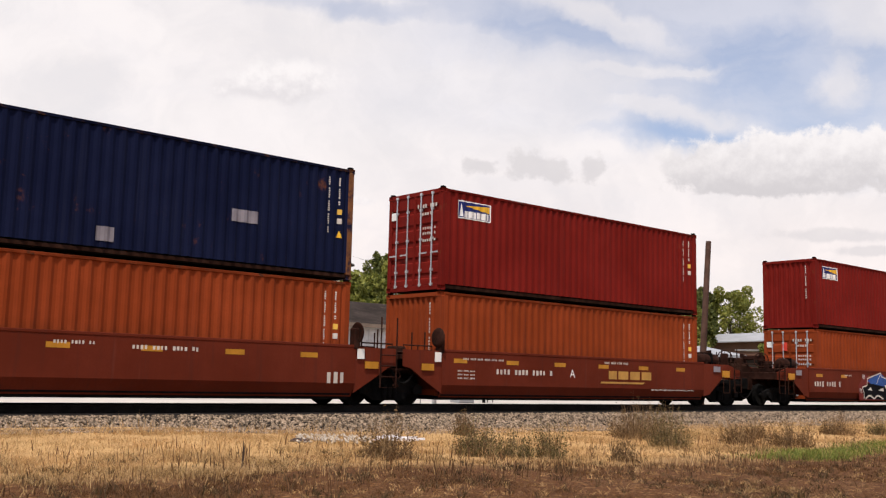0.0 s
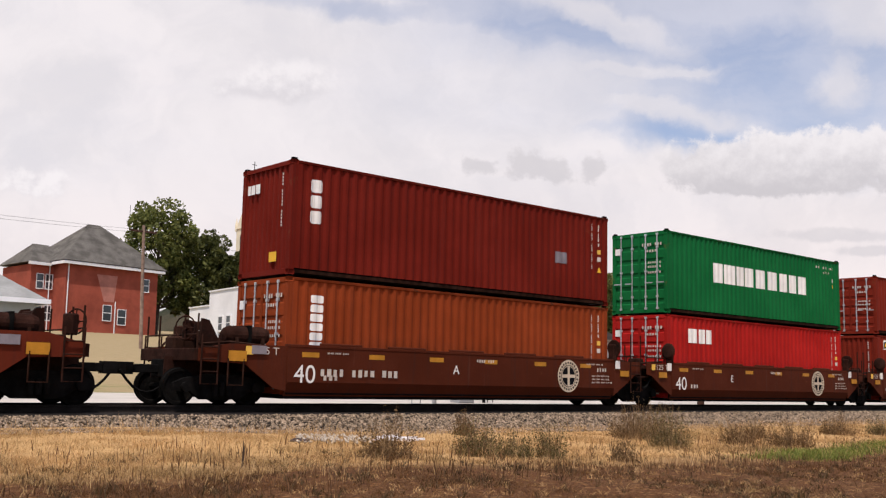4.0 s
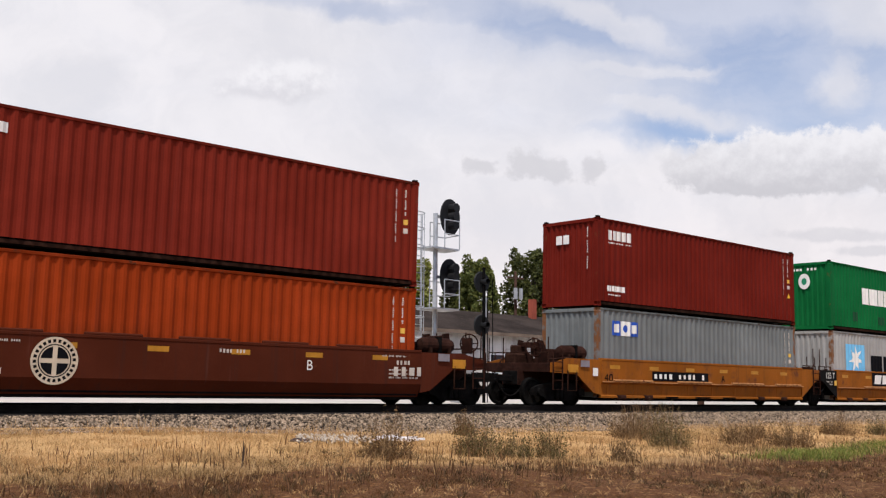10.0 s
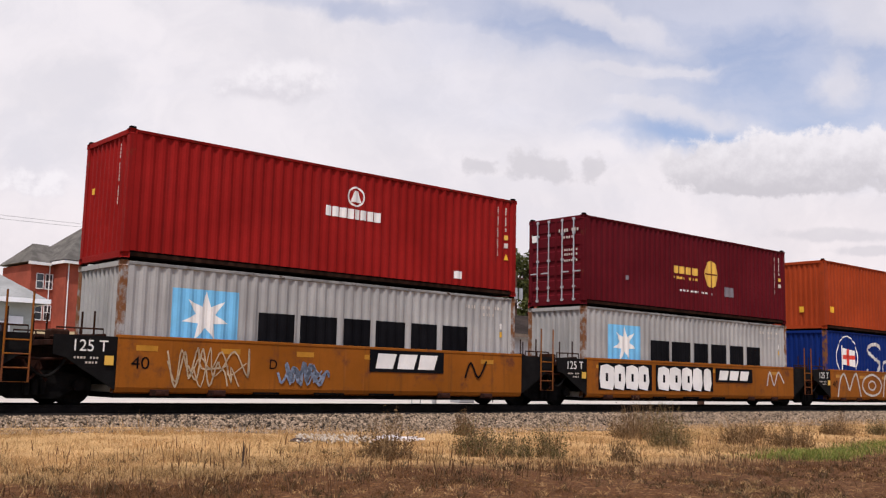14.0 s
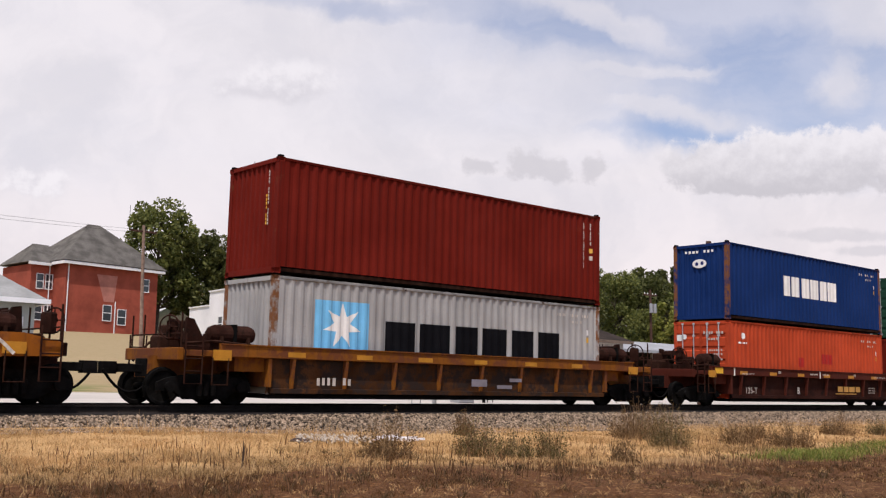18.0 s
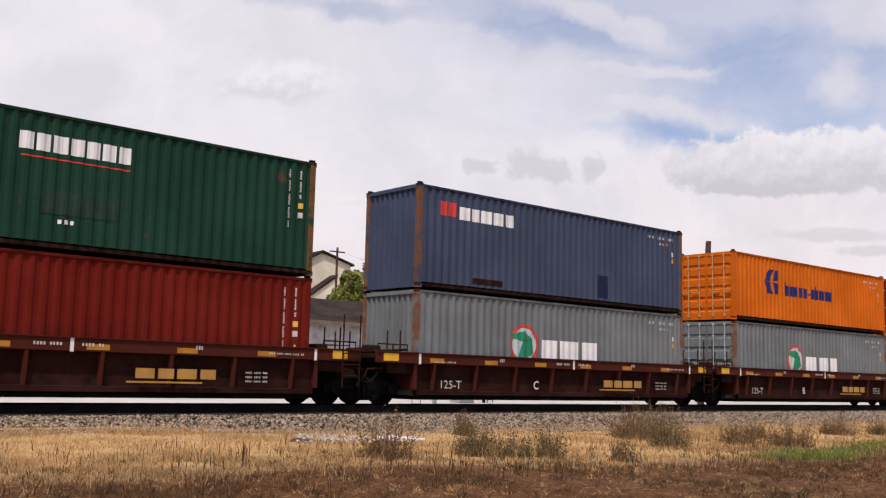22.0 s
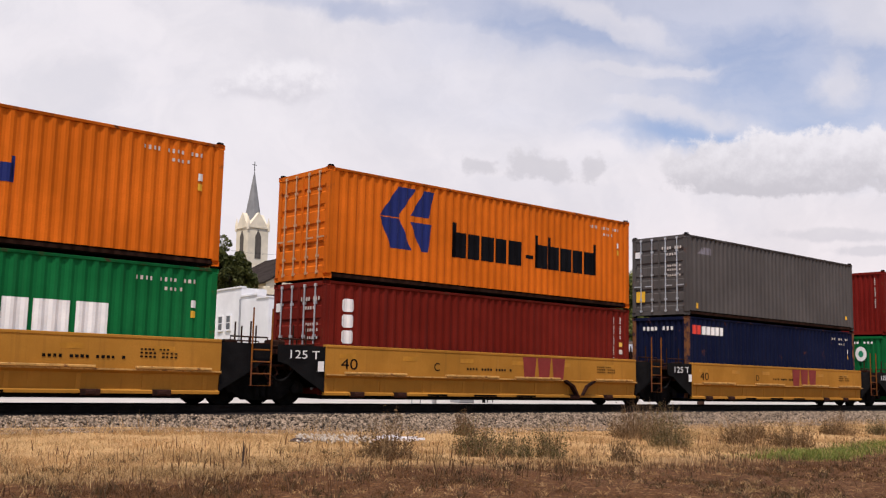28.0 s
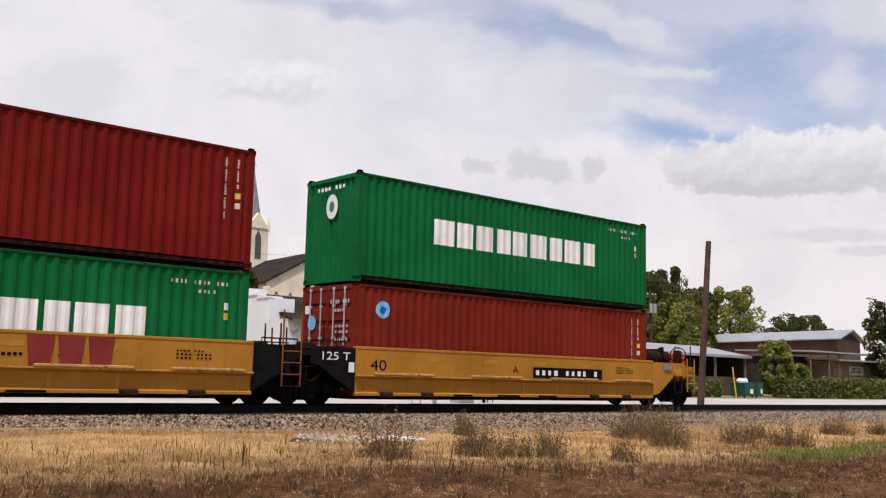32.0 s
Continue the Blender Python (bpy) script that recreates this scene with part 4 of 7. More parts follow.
            part("brake_valve", shared("brake_valve", lambda: Geo().box(-0.3, 0.3, -0.25, 0.25, 1.26, 1.62, 0.05).box(-0.15, 0.15, -0.15, 0.15, 1.62, 1.88, 0.04)), RUSTY_SHADED, car,
                 at=m @ Matrix.Translation((tip + 0.55, near * -0.6, 0)))
            part("stencil_box", shared("end_stencil_box", lambda: Geo().box(0.15, 0.62, -0.01, 0.01, 1.04, 1.28)), AMBER, car, at=m @ Matrix.Translation((tip + 0.6, near * (OUT + 0.006), 0)))
            if not low:
                part("stencil_box", shared("end_stencil_sheet", lambda: Geo().box(0.75, 1.15, -0.01, 0.01, 1.22, 1.42)), GREYPATCH, car, at=m @ Matrix.Translation((tip + 0.6, near * (OUT + 0.004), 0)))
        if kind == "end":
            truck(car, (a - 1.55) if not side else (b + 1.55), at_train)
        elif side == 0:
            truck(car, -1.63, at_train)
    marks_on_sheet(car, marks)
    return car


def reflectors(style, more=0.0):
    z = 1.22 if style in ("low", "low_gold") else 1.24
    return [("reflector", [bar(0.35 - more + k * 2.05, 0.85 - more + k * 2.05, z - 0.05, z + 0.07) for k in range(6)], AMBER)]


def small_writing(spots):
    out = []
    for u, z, w, h in spots:
        out += dashes(u, u + w, z, z + h, max(3, int(w / h / 0.9)), 0.68)
    return [("stencil", out, CODE)]


def cross_disc(u, z, r):
    """A round white railway emblem with a cross."""
    cream = surface("cream_marking", (0.56, 0.46, 0.34), 0.6, 0, 0.15, 2, 30, 0.0)
    ring = [[(u + q * r * math.cos(a), z + q * r * math.sin(a)) for a, q in ((a0, 0.76), (a0 + 0.15, 0.76), (a0 + 0.15, 0.90), (a0, 0.90))] for a0 in [0.26 * i for i in range(24)]]
    quarters = [[(u + sx * 0.10 * r, z + sz * 0.10 * r)] + [(u + sx * r * 0.60 * math.cos(a), z + sz * r * 0.60 * math.sin(a)) for a in (0.17, 0.5, 0.79, 1.07, 1.40)]
                for sx in (-1, 1) for sz in (-1, 1)]
    return [("emblem", [disc(u, z, r, r, 28)], cream, "round cream emblem with a cross"), ("emblem", ring + hoop(u, z, r * 0.70, r * 0.05), BLACK), ("emblem", quarters, BLACK)]


# distance of each well's left container end along the train
AT = [2.89, 18.16, 38.78, 59.44, 74.86, 90.38, 105.89, 121.32, 141.11, 156.25, 171.71, 186.98, 202.27, 221.95, 241.5, 256.94,
      272.55, 287.99, 303.4, 323.07, 338.29, 353.76, 368.95, 384.26]
# how far the whole train has come by the second
RUN = [(0.0, 0.0), (1.0, -11.53), (2.0, -23.07), (3.0, -34.63), (6.0, -69.59), (7.0, -81.24), (8.0, -92.9), (9.0, -104.57), (10.0, -116.23), (11.0, -127.88),
       (12.0, -139.52), (13.0, -151.16), (14.0, -162.78), (15.5, -180.19), (17.0, -197.59), (18.0, -209.16), (19.0, -220.71), (20.0, -232.25), (21.0, -243.76),
       (22.0, -255.25), (23.5, -272.37), (25.0, -289.61), (26.5, -306.82), (28.0, -323.99), (29.0, -335.3), (30.0, -346.55), (31.0, -357.75), (32.0, -369.03)]
TRACK_Y, CANT = 22.17, 1.45
MOVERS = []


def on_track(s, z):
    return Matrix.Translation((s, TRACK_Y, 0)) @ pose(0, 0, 0, CANT, 0, 0) @ Matrix.Translation((0, 0, z))


def load(i, car, lower, upper, low_h=2.896):
    MOVERS.append((car, AT[i], 0.0))
    MOVERS.append((lower, AT[i], 0.27))
    MOVERS.append((upper, AT[i], 0.27 + low_h + 0.057))
    for ob, s, z in MOVERS[-3:]:
        ob.matrix_basis = on_track(s, z)


def unit_letter(u, t, z=0.88):
    return [("unit_letter", (u, z, t, 0.24, None), WHITE)]


def black_end_marks():
    return [("unit_size", (-1.0, 1.14, "125 T", 0.24, 0.72), WHITE), ("placard", [bar(-0.34, -0.14, 0.86, 1.06)], GOLD), ("stencil", dashes(-1.0, -0.45, 0.98, 1.03, 8) + dashes(-0.75, -0.40, 0.88, 0.93, 5), CODE)]


def bn_marks(letter, disc_u=9.68, lu=3.2):
    return reflectors("bn") + small_writing([(1.1, 1.28, 0.7, 0.05), (6.2, 1.22, 0.7, 0.09), (10.9, 1.28, 0.8, 0.05), (11.15, 0.72, 1.0, 0.05), (11.15, 0.82, 0.9, 0.05),
                                             (11.15, 0.92, 0.9, 0.05), (11.4, 1.08, 0.5, 0.12), (1.0, 0.62, 0.5, 0.14)]) + \
        [("unit_size", (0.13, 0.56, "40", 0.44, 0.62), WHITE), ("unit_size", (-0.93, 1.22, "125 T", 0.17, 0.62), CODE), ("placard", [bar(-1.22, -1.02, 1.20, 1.40)], GOLD)] + cross_disc(disc_u, 0.92, 0.49) + unit_letter(lu, letter)


def gold_marks(letter, lu):
    return reflectors("gold") + [("unit_size", (0.40, 0.92, "40", 0.27, 0.52), STEEL), ("unit_letter", (lu, 0.95, letter, 0.22, None), STEEL),
                                 ("stencil", dashes(lu + 1.2, lu + 3.0, 1.0, 1.07, 16) + dashes(10.3, 11.2, 1.05, 1.09, 9) + dashes(10.3, 11.2, 1.13, 1.17, 9) +
                                  dashes(10.3, 11.0, 1.21, 1.25, 8), STEEL)]


OXBLOOD = surface("oxblood_marking", (0.20, 0.025, 0.02), 0.6, 0, 0.15, 2, 30, 0.0)
FAINT = surface("faint_tan_spray", (0.46, 0.34, 0.21), 0.75, 0, 0.3, 3, 30, 0.0)
GREYBLUE = surface("grey_blue_spray", (0.22, 0.26, 0.34), 0.75, 0, 0.2, 3, 30, 0.0)
PALE = surface("chalky_spray", (0.56, 0.52, 0.46), 0.75, 0, 0.2, 3, 30, 0.0)
BROWNLINE = surface("faded_gold_marking", (0.42, 0.22, 0.05), 0.6, 0, 0.2, 2, 30, 0.0)


def bold_mark(u0, u1, z0, z1, material):
    w = (u1 - u0) / 3
    return [("lettering", [[(u0 + k * w + 0.16 * w, z0), (u0 + (k + 1) * w - 0.16 * w, z0), (u0 + (k + 1) * w - 0.04 * w, z1), (u0 + k * w + 0.04 * w, z1)] for k in range(3)],
             material, "bold painted block mark")]


def plate_mark(u0, u1, z0, z1, n=9):
    return [("name_plate", [bar(u0, u1, z0, z1)], BLACK, "black panel"), ("lettering", dashes(u0 + 0.12, u1 - 0.12, z0 + 0.07, z1 - 0.07, n, 0.62), WHITE)]


def slab_plate(u0, u1, z0, z1):
    w, h = (u1 - u0 - 0.4) / 3, z1 - z0
    return [("name_plate", [bar(u0, u1, z0, z1)], BLACK, "black panel"),
            ("lettering", [[(u0 + 0.2 + k * w, z0 + 0.16 * h), (u0 + 0.05 + (k + 1) * w, z0 + 0.16 * h), (u0 + 0.18 + (k + 1) * w, z1 - 0.16 * h), (u0 + 0.28 + k * w, z1 - 0.16 * h)]
                           for k in range(3)], WHITE)]


def spray_blob(u0, u1, z0, z1):
    """A large sprayed shape: blue peaks over a black base, edged with a pale line, on fresh red overspray."""
    w, h = u1 - u0, z1 - z0

    def P(*pts):
        return [(u0 + a * w, z0 + b * h) for a, b in pts]
    red = [P((-0.06, 0.0), (0.30, 0.0), (0.34, 0.75), (0.04, 0.92), (-0.07, 0.5)), P((0.75, 0.0), (1.08, 0.0), (1.12, 0.9), (0.82, 1.0), (0.72, 0.6)), P((0.30, 0.0), (0.76, 0.0), (0.76, 0.6), (0.34, 0.6))]
    black = [P((0.03, 0.04), (0.0, 0.40), (0.11, 0.62), (0.50, 0.60), (0.50, 0.0)), P((0.50, 0.0), (0.50, 0.60), (0.84, 0.40), (0.88, 0.02)),
             P((0.86, 0.02), (0.84, 0.40), (0.905, 0.66), (0.99, 0.36), (0.95, 0.02))]
    blue = [P((0.10, 0.70), (0.16, 0.60), (0.30, 0.55), (0.36, 1.0), (0.22, 0.88)), P((0.30, 0.55), (0.45, 0.50), (0.47, 0.80), (0.385, 0.97), (0.36, 1.0)),
            P((0.45, 0.50), (0.64, 0.46), (0.64, 0.95), (0.53, 0.97), (0.47, 0.80)), P((0.64, 0.46), (0.83, 0.40), (0.79, 0.62), (0.64, 0.95))]
    pale = stroke(P((0.0, 0.46), (0.09, 0.52), (0.105, 0.78), (0.22, 0.88), (0.365, 1.0), (0.385, 0.86), (0.47, 0.80), (0.53, 0.97), (0.565, 0.88), (0.64, 0.95), (0.79, 0.62),
                    (0.84, 0.36), (0.87, 0.44), (0.905, 0.68), (0.94, 0.50), (1.0, 0.36), (0.97, 0.10)), 0.05)
    pale += stroke(P((0.0, 0.46), (0.03, 0.26), (0.03, 0.06)), 0.045) + stroke(P((0.28, 0.60), (0.34, 0.88), (0.38, 0.94)), 0.035)
    pale += [P((0.10, 0.36), (0.16, 0.46), (0.19, 0.34)), P((0.31, 0.36), (0.41, 0.46), (0.42, 0.32)), P((0.44, 0.56), (0.47, 0.40), (0.50, 0.55)), P((0.55, 0.55), (0.60, 0.38), (0.61, 0.54)),
             P((0.64, 0.30), (0.70, 0.40), (0.65, 0.10), (0.68, 0.24)), P((0.68, 0.52), (0.72, 0.40), (0.74, 0.50))]
    for a, b, c in ((0.06, 0.14, 0.22), (0.23, 0.30, 0.40), (0.47, 0.54, 0.62)):
        pale += curl(P((a, 0.05), (b, 0.16), (c, 0.05)), 0.07, 4)
    for a, b in ((0.01, 0.80), (-0.05, 0.30), (0.94, 0.62), (0.88, 0.20)):
        pale += curl(P((a, b), (a + 0.012, b + 0.12), (a + 0.02, b - 0.06), (a + 0.035, b + 0.10), (a + 0.045, b - 0.04)), 0.025, 3)
    return [("spray_paint", red, surface("red_overspray", (0.150, 0.012, 0.008), 0.7, 0, 0.4, 1.2, 30, 0.0), "fresh red overspray"), ("spray_paint", black, BLACK),
            ("spray_paint", blue, surface("blue_spray", (0.016, 0.066, 0.24), 0.7, 0, 0.35, 1.6, 30, 0.0)), ("spray_paint", pale, PALE)]


def scribble(u0, u1, z0, z1, seed, n=5, w=0.032):
    """Quick thin sprayed loops over one another."""
    r, out = random.Random(seed), []
    for k in range(n):
        a, pts = r.uniform(u0, u0 + 0.35 * (u1 - u0)), []
        for i in range(r.randint(7, 11)):
            pts.append((min(u1, a + i * (u1 - u0) / r.uniform(10, 14)), (z0 if i % 2 else z1) + (1 if i % 2 else -1) * r.uniform(0, 0.55) * (z1 - z0)))
        out += curl(pts, w * r.uniform(0.7, 1.3), 4)
    return out


def spray_loops(u0, u1, z0, z1, n, w, seed):
    """Sprayed bubble shapes in one pale line."""
    r = random.Random(seed)
    p, out = (u1 - u0) / n, []
    for i in range(n):
        a, h = u0 + i * p, z1 - z0
        kind = i % 3
        if kind == 0:
            pts = [(a, z0), (a + 0.1 * p, z0 + 0.7 * h), (a + 0.25 * p, z1), (a + 0.4 * p, z0 + 0.6 * h), (a + 0.5 * p, z0 + 0.3 * h), (a + 0.62 * p, z0 + 0.75 * h),
                   (a + 0.78 * p, z1), (a + 0.9 * p, z0 + 0.5 * h), (a + 0.98 * p, z0)]
        elif kind == 1:
            pts = [(a + p * (0.5 + 0.45 * math.cos(k)), z0 + h * (0.5 + 0.48 * math.sin(k))) for k in [j * math.pi / 4 for j in range(9)]]
            out += curl([(a + p * (0.5 + 0.17 * math.cos(k)), z0 + h * (0.5 + 0.2 * math.sin(k))) for k in [j * math.pi / 3 for j in range(7)]], w * 0.8, 3)
        else:
            pts = [(a, z0 + 0.05 * h), (a + 0.15 * p, z1), (a + 0.35 * p, z0 + 0.62 * h), (a + 0.75 * p, z1 - 0.05 * h), (a + 0.98 * p, z0 + 0.8 * h), (a + 0.6 * p, z0 + 0.5 * h),
                   (a + 0.95 * p, z0 + 0.1 * h), (a + 0.75 * p, z0 - 0.03 * h), (a + 0.4 * p, z0 + 0.35 * h), (a + 0.2 * p, z0)]
        out += curl([(x + r.uniform(-0.03, 0.03), z + r.uniform(-0.03, 0.03)) for x, z in pts], w, 4)
    return [("spray_paint", out, PALE, "pale sprayed outline lettering")]


def build_train():
    # two joined wells in red-brown
    car = well_car("red-brown well car with stencilled sides, joined to the next well", "bn_red", "joint", "joint", AT[0],
                   reflectors("bn_red") + small_writing([(4.6, 1.28, 0.9, 0.08), (6.3, 1.22, 1.6, 0.1), (11.4, 0.55, 0.6, 0.3)]))
    load(0, car, container("orange corrugated steel container in a well car", "faded_orange", HC, "plain", codes(HC)),
         container("navy blue corrugated container with grey repair patches", "navy", HC, "plain",
                   codes(HC) + [("patch", [bar(8.67, 9.38, 1.12, 1.42)], GREYPATCH), ("patch", [bar(5.42, 5.83, 0.30, 0.62)], GREYPATCH)]))
    car = well_car("red-brown well car with a faded gold side emblem", "bn_red", "joint", "end", AT[1],
                   reflectors("bn_red") + small_writing([(0.7, 1.28, 1.6, 0.06), (0.5, 0.95, 0.7, 0.05), (0.5, 0.85, 0.7, 0.05), (0.5, 0.75, 0.7, 0.05), (2.0, 0.9, 2.4, 0.16), (6.8, 1.34, 1.2, 0.07),
                                                         (9.2, 0.52, 2.4, 0.05)]) + unit_letter(5.15, "A") +
                   [("lettering", blocks(7.0, 9.3, 0.86, 1.12, 4) + [[(6.6, 0.72), (8.7, 0.72), (8.9, 0.78), (6.6, 0.78)]], BROWNLINE)])
    load(1, car, container("orange-brown corrugated container under a red one", "faded_orange", HC, "plain", codes(HC), end_codes(HC)),
         container("red container with a small blue and yellow emblem", "red", HC, "door", codes(HC, tri=False) + sail_logo(HC), door_codes(HC)))
    car = well_car("red-brown single well car with blue sprayed graffiti", "bn_red", "end", "end", AT[2],
                   reflectors("bn_red", 0.9) + small_writing([(-0.7, 0.8, 2.2, 0.22), (1.8, 1.26, 0.6, 0.07), (9.2, 1.26, 0.8, 0.06)]) + spray_blob(3.3, 8.0, 0.28, 1.46) +
                   [("unit_size", (12.3, 0.62, "48", 0.24, 0.4), GOLD), ("placard", [bar(11.0, 11.6, 1.0, 1.25)], GREYPATCH)], more=1.05)
    load(2, car, container("orange corrugated container with doors and red placard", "faded_orange", HC, "door", codes(HC), door_codes(HC) + [("placard", [bar(0.85, 1.1, 2.0, 2.35)], REDMARK)]),
         container("dark red container with a small blue and yellow emblem", "red", HC, "plain", codes(HC, tri=False) + sail_logo(HC), end_codes(HC)))
    # five joined wells in dark brown
    L, R = "joint", "joint"
    car = well_car("dark brown well car with round cream emblem", "bn", "end", R, AT[3], bn_marks("A", 10.05, 5.3) + small_writing([(0.9, 0.72, 2.5, 0.2)]))
    load(3, car, container("orange corrugated container with stacked white lettering", "faded_orange", HC, "door", stacked_word(0.72, 0.36, 1.1, 2.5, 6) + codes(HC), door_codes(HC)),
         container("dark red container with stacked white lettering and grey patch", "maroon", HC, "plain", stacked_word(0.57, 0.36, 1.3, 2.5, 3) + codes(HC) +
                   [("patch", [bar(9.7, 10.2, 1.2, 1.55)], GREYPATCH)], end_codes(HC) + [("logo", blocks(0.3, 0.95, 2.2, 2.45, 3), WHITE), ("placard", [bar(1.5, 1.85, 0.35, 0.6)], YELLOW)]))
    car = well_car("dark brown well car with round cream emblem", "bn", L, R, AT[4], bn_marks("E", 9.72, 3.5))
    load(4, car, container("bright red corrugated container with doors", "scarlet", HC, "door", codes(HC) + [("lettering", blocks(1.25, 2.75, 1.95, 2.45, 3), WHITE)], door_codes(HC)),
         container("bright green container with large white block lettering", "green", HC, "door", word_wall(2.8, 9.6, 1.28, 2.0, 9) + codes(HC, style="row"), door_codes(HC)))
    car = well_car("dark brown well car with round cream emblem", "bn", L, R, AT[5], bn_marks("D", 9.64, 3.2) +
                   [("spray_paint", stroke([(1.75, 0.95), (2.0, 1.3), (1.85, 1.1), (2.3, 0.95)], 0.035) + stroke([(1.6, 0.6), (1.85, 1.0), (2.3, 0.85)], 0.03), PALE)])
    load(5, car, container("red-brown corrugated container with a small emblem", "brown", HC, "plain", small_emblem(0.62, 2.26, 0.42) + codes(HC), [("placard", [bar(0.25, 0.55, 2.2, 2.55)], YELLOW)] + end_codes(HC)),
         container("red-brown corrugated container with steel lock rods", "brown", STD, "door", codes(STD) + [("patch", [bar(8.18, 8.5, 0.42, 0.62), bar(10.85, 10.97, 0.22, 0.3)], WHITE)], door_codes(STD)))
    car = well_car("dark brown well car with round cream emblem", "bn", L, R, AT[6], bn_marks("C", 9.68, 4.2))
    load(6, car, container("orange corrugated container with red door placard", "orange", HC, "door", codes(HC), door_codes(HC) + [("placard", [bar(0.8, 1.1, 1.9, 2.3)], REDMARK)]),
         container("dark red container with a small blue and yellow emblem", "red", HC, "plain", codes(HC, tri=False) + sail_logo(HC), end_codes(HC)))
    car = well_car("dark brown well car with round cream emblem and white numerals", "bn", L, "end", AT[7], bn_marks("B", 2.45, 8.6) + small_writing([(11.3, 0.78, 1.05, 0.26)]))
    load(7, car, container("orange corrugated container with stacked white lettering", "orange", HC, "plain", stacked_word(0.66, 0.40, 1.18, 2.5, 6) + codes(HC), end_codes(HC)),
         container("brown-red corrugated container with white slanted emblem", "brown", HC, "plain", codes(HC, tri=False) + [("logo", blocks(0.4, 1.3, 2.3, 2.52, 3), WHITE)],
                   end_codes(HC) + [("warning_mark", [[(1.05, 1.9), (1.2, 1.9), (1.2, 2.05)]], YELLOW)]))
    # five joined wells in weathered amber
    car = well_car("weathered amber well car with black name panel", "amber", "end", R, AT[8], reflectors("amber") + plate_mark(2.54, 5.79, 0.84, 1.16, 11) +
                   [("unit_size", (0.07, 0.78, "40", 0.25, 0.42), STEEL), ("unit_letter", (6.6, 0.88, "A", 0.22, None), STEEL), ("placard", [bar(-0.5, -0.25, 0.95, 1.2)], WHITE)])
    load(8, car, container("weathered blue-grey container with blue and white squares", "grey", HC, "plain",
                           codes(HC) + [("logo", [bar(0.76, 1.2, 2.02, 2.50), bar(1.68, 2.12, 2.02, 2.50)], ROYAL), ("logo", [bar(1.2, 1.68, 2.02, 2.50)], WHITE),
                                        ("logo", [disc(1.44, 2.26, 0.13)], ROYAL), ("logo", blocks(0.82, 1.14, 2.12, 2.4, 1) + blocks(1.76, 2.05, 2.12, 2.4, 1), WHITE)]),
         container("dark red container with white lettering and slogan", "maroon", HC, "plain",
                   [("lettering", blocks(0.55, 1.8, 2.2, 2.52, 5) + dashes(0.55, 1.8, 2.08, 2.13, 14), WHITE), ("lettering", blocks(0.5, 1.42, 0.50, 0.68, 7) + dashes(0.55, 1.3, 0.36, 0.41, 10), WHITE)] +
                   codes(HC), [("logo", blocks(0.62, 1.25, 2.1, 2.4, 2), WHITE)] + end_codes(HC)))
    car = well_car("weathered amber well car with black and white name panel", "amber", L, R, AT[9], reflectors("amber") + black_end_marks() + slab_plate(2.98, 5.55, 0.88, 1.45) +
                   [("unit_letter", (8.3, 0.95, "E", 0.22, None), STEEL), ("stencil", dashes(6.4, 7.7, 1.04, 1.09, 9), STEEL), ("stencil", dashes(6.5, 7.5, 0.96, 0.99, 9), STEEL),
                    ("spray_paint", scribble(8.8, 11.6, 0.72, 1.38, 5, 5, 0.03), FAINT)], end_black=True, dip=7.4)
    load(9, car, container("light grey corrugated container with blue star panel", "silver", HC, "plain", grey_line_marks()),
         container("bright green container with large white block lettering", "green", HC, "plain", word_wall(2.8, 9.6, 1.24, 1.96, 9) + codes(HC, style="row") +
                   [("patch", [bar(1.9, 2.4, 0.45, 0.85), bar(4.3, 4.9, 0.40, 0.75), bar(7.1, 8.3, 0.35, 1.0)], surface("dark_green_patch", (0.003, 0.055, 0.017), 0.6, 0, 0.2, 2, 30, 0.0))], ring_end(HC)))
    car = well_car("weathered amber well car with name panel and graffiti", "amber", L, R, AT[10], reflectors("amber") + black_end_marks() + slab_plate(6.66, 9.20, 0.88, 1.45) + [("unit_size", (0.25, 0.80, "40", 0.26, 0.42), STEEL), ("unit_letter", (3.7, 0.88, "D", 0.22, None), STEEL)] +
                   [("spray_paint", scribble(0.9, 3.2, 0.40, 1.36, 8, 4, 0.034), FAINT),
                    ("spray_paint", scribble(3.9, 5.4, 0.5, 1.05, 9, 6, 0.05), GREYBLUE),
                    ("spray_paint", curl([(10.0, 0.8), (10.2, 1.2), (10.5, 0.8), (10.8, 1.25)], 0.06), BLACK)], end_black=True, smooth=True)
    load(10, car, container("light grey corrugated container with blue star panel", "silver", HC, "plain", grey_line_marks()),
         container("bright red corrugated container with white round emblem", "bright_red", HC, "plain",
                   [("logo", hoop(6.25, 2.2, 0.27, 0.05), WHITE), ("logo", [[(6.08, 2.05), (6.42, 2.05), (6.32, 2.35), (6.18, 2.35)]], WHITE),
                    ("lettering", blocks(5.3, 7.1, 1.60, 1.86, 8), WHITE), ("patch", [bar(9.75, 10.05, 0.35, 0.56)], WHITE)] + codes(HC), [("placard", [bar(0.5, 0.65, 1.6, 1.75)], YELLOW)] + end_codes(HC)))
    bubble = []
    for k, (u, wdt) in enumerate(((0.5, 0.75), (1.2, 0.6), (1.8, 0.7), (2.45, 0.6), (3.5, 0.7), (4.15, 0.7), (4.85, 0.65), (5.5, 0.6), (6.15, 0.5))):
        bubble.append([(u + 0.06, 0.58), (u + wdt - 0.1, 0.52), (u + wdt, 0.8), (u + wdt - 0.05, 1.25), (u + wdt / 2, 1.34), (u + 0.05, 1.28), (u, 0.9)])
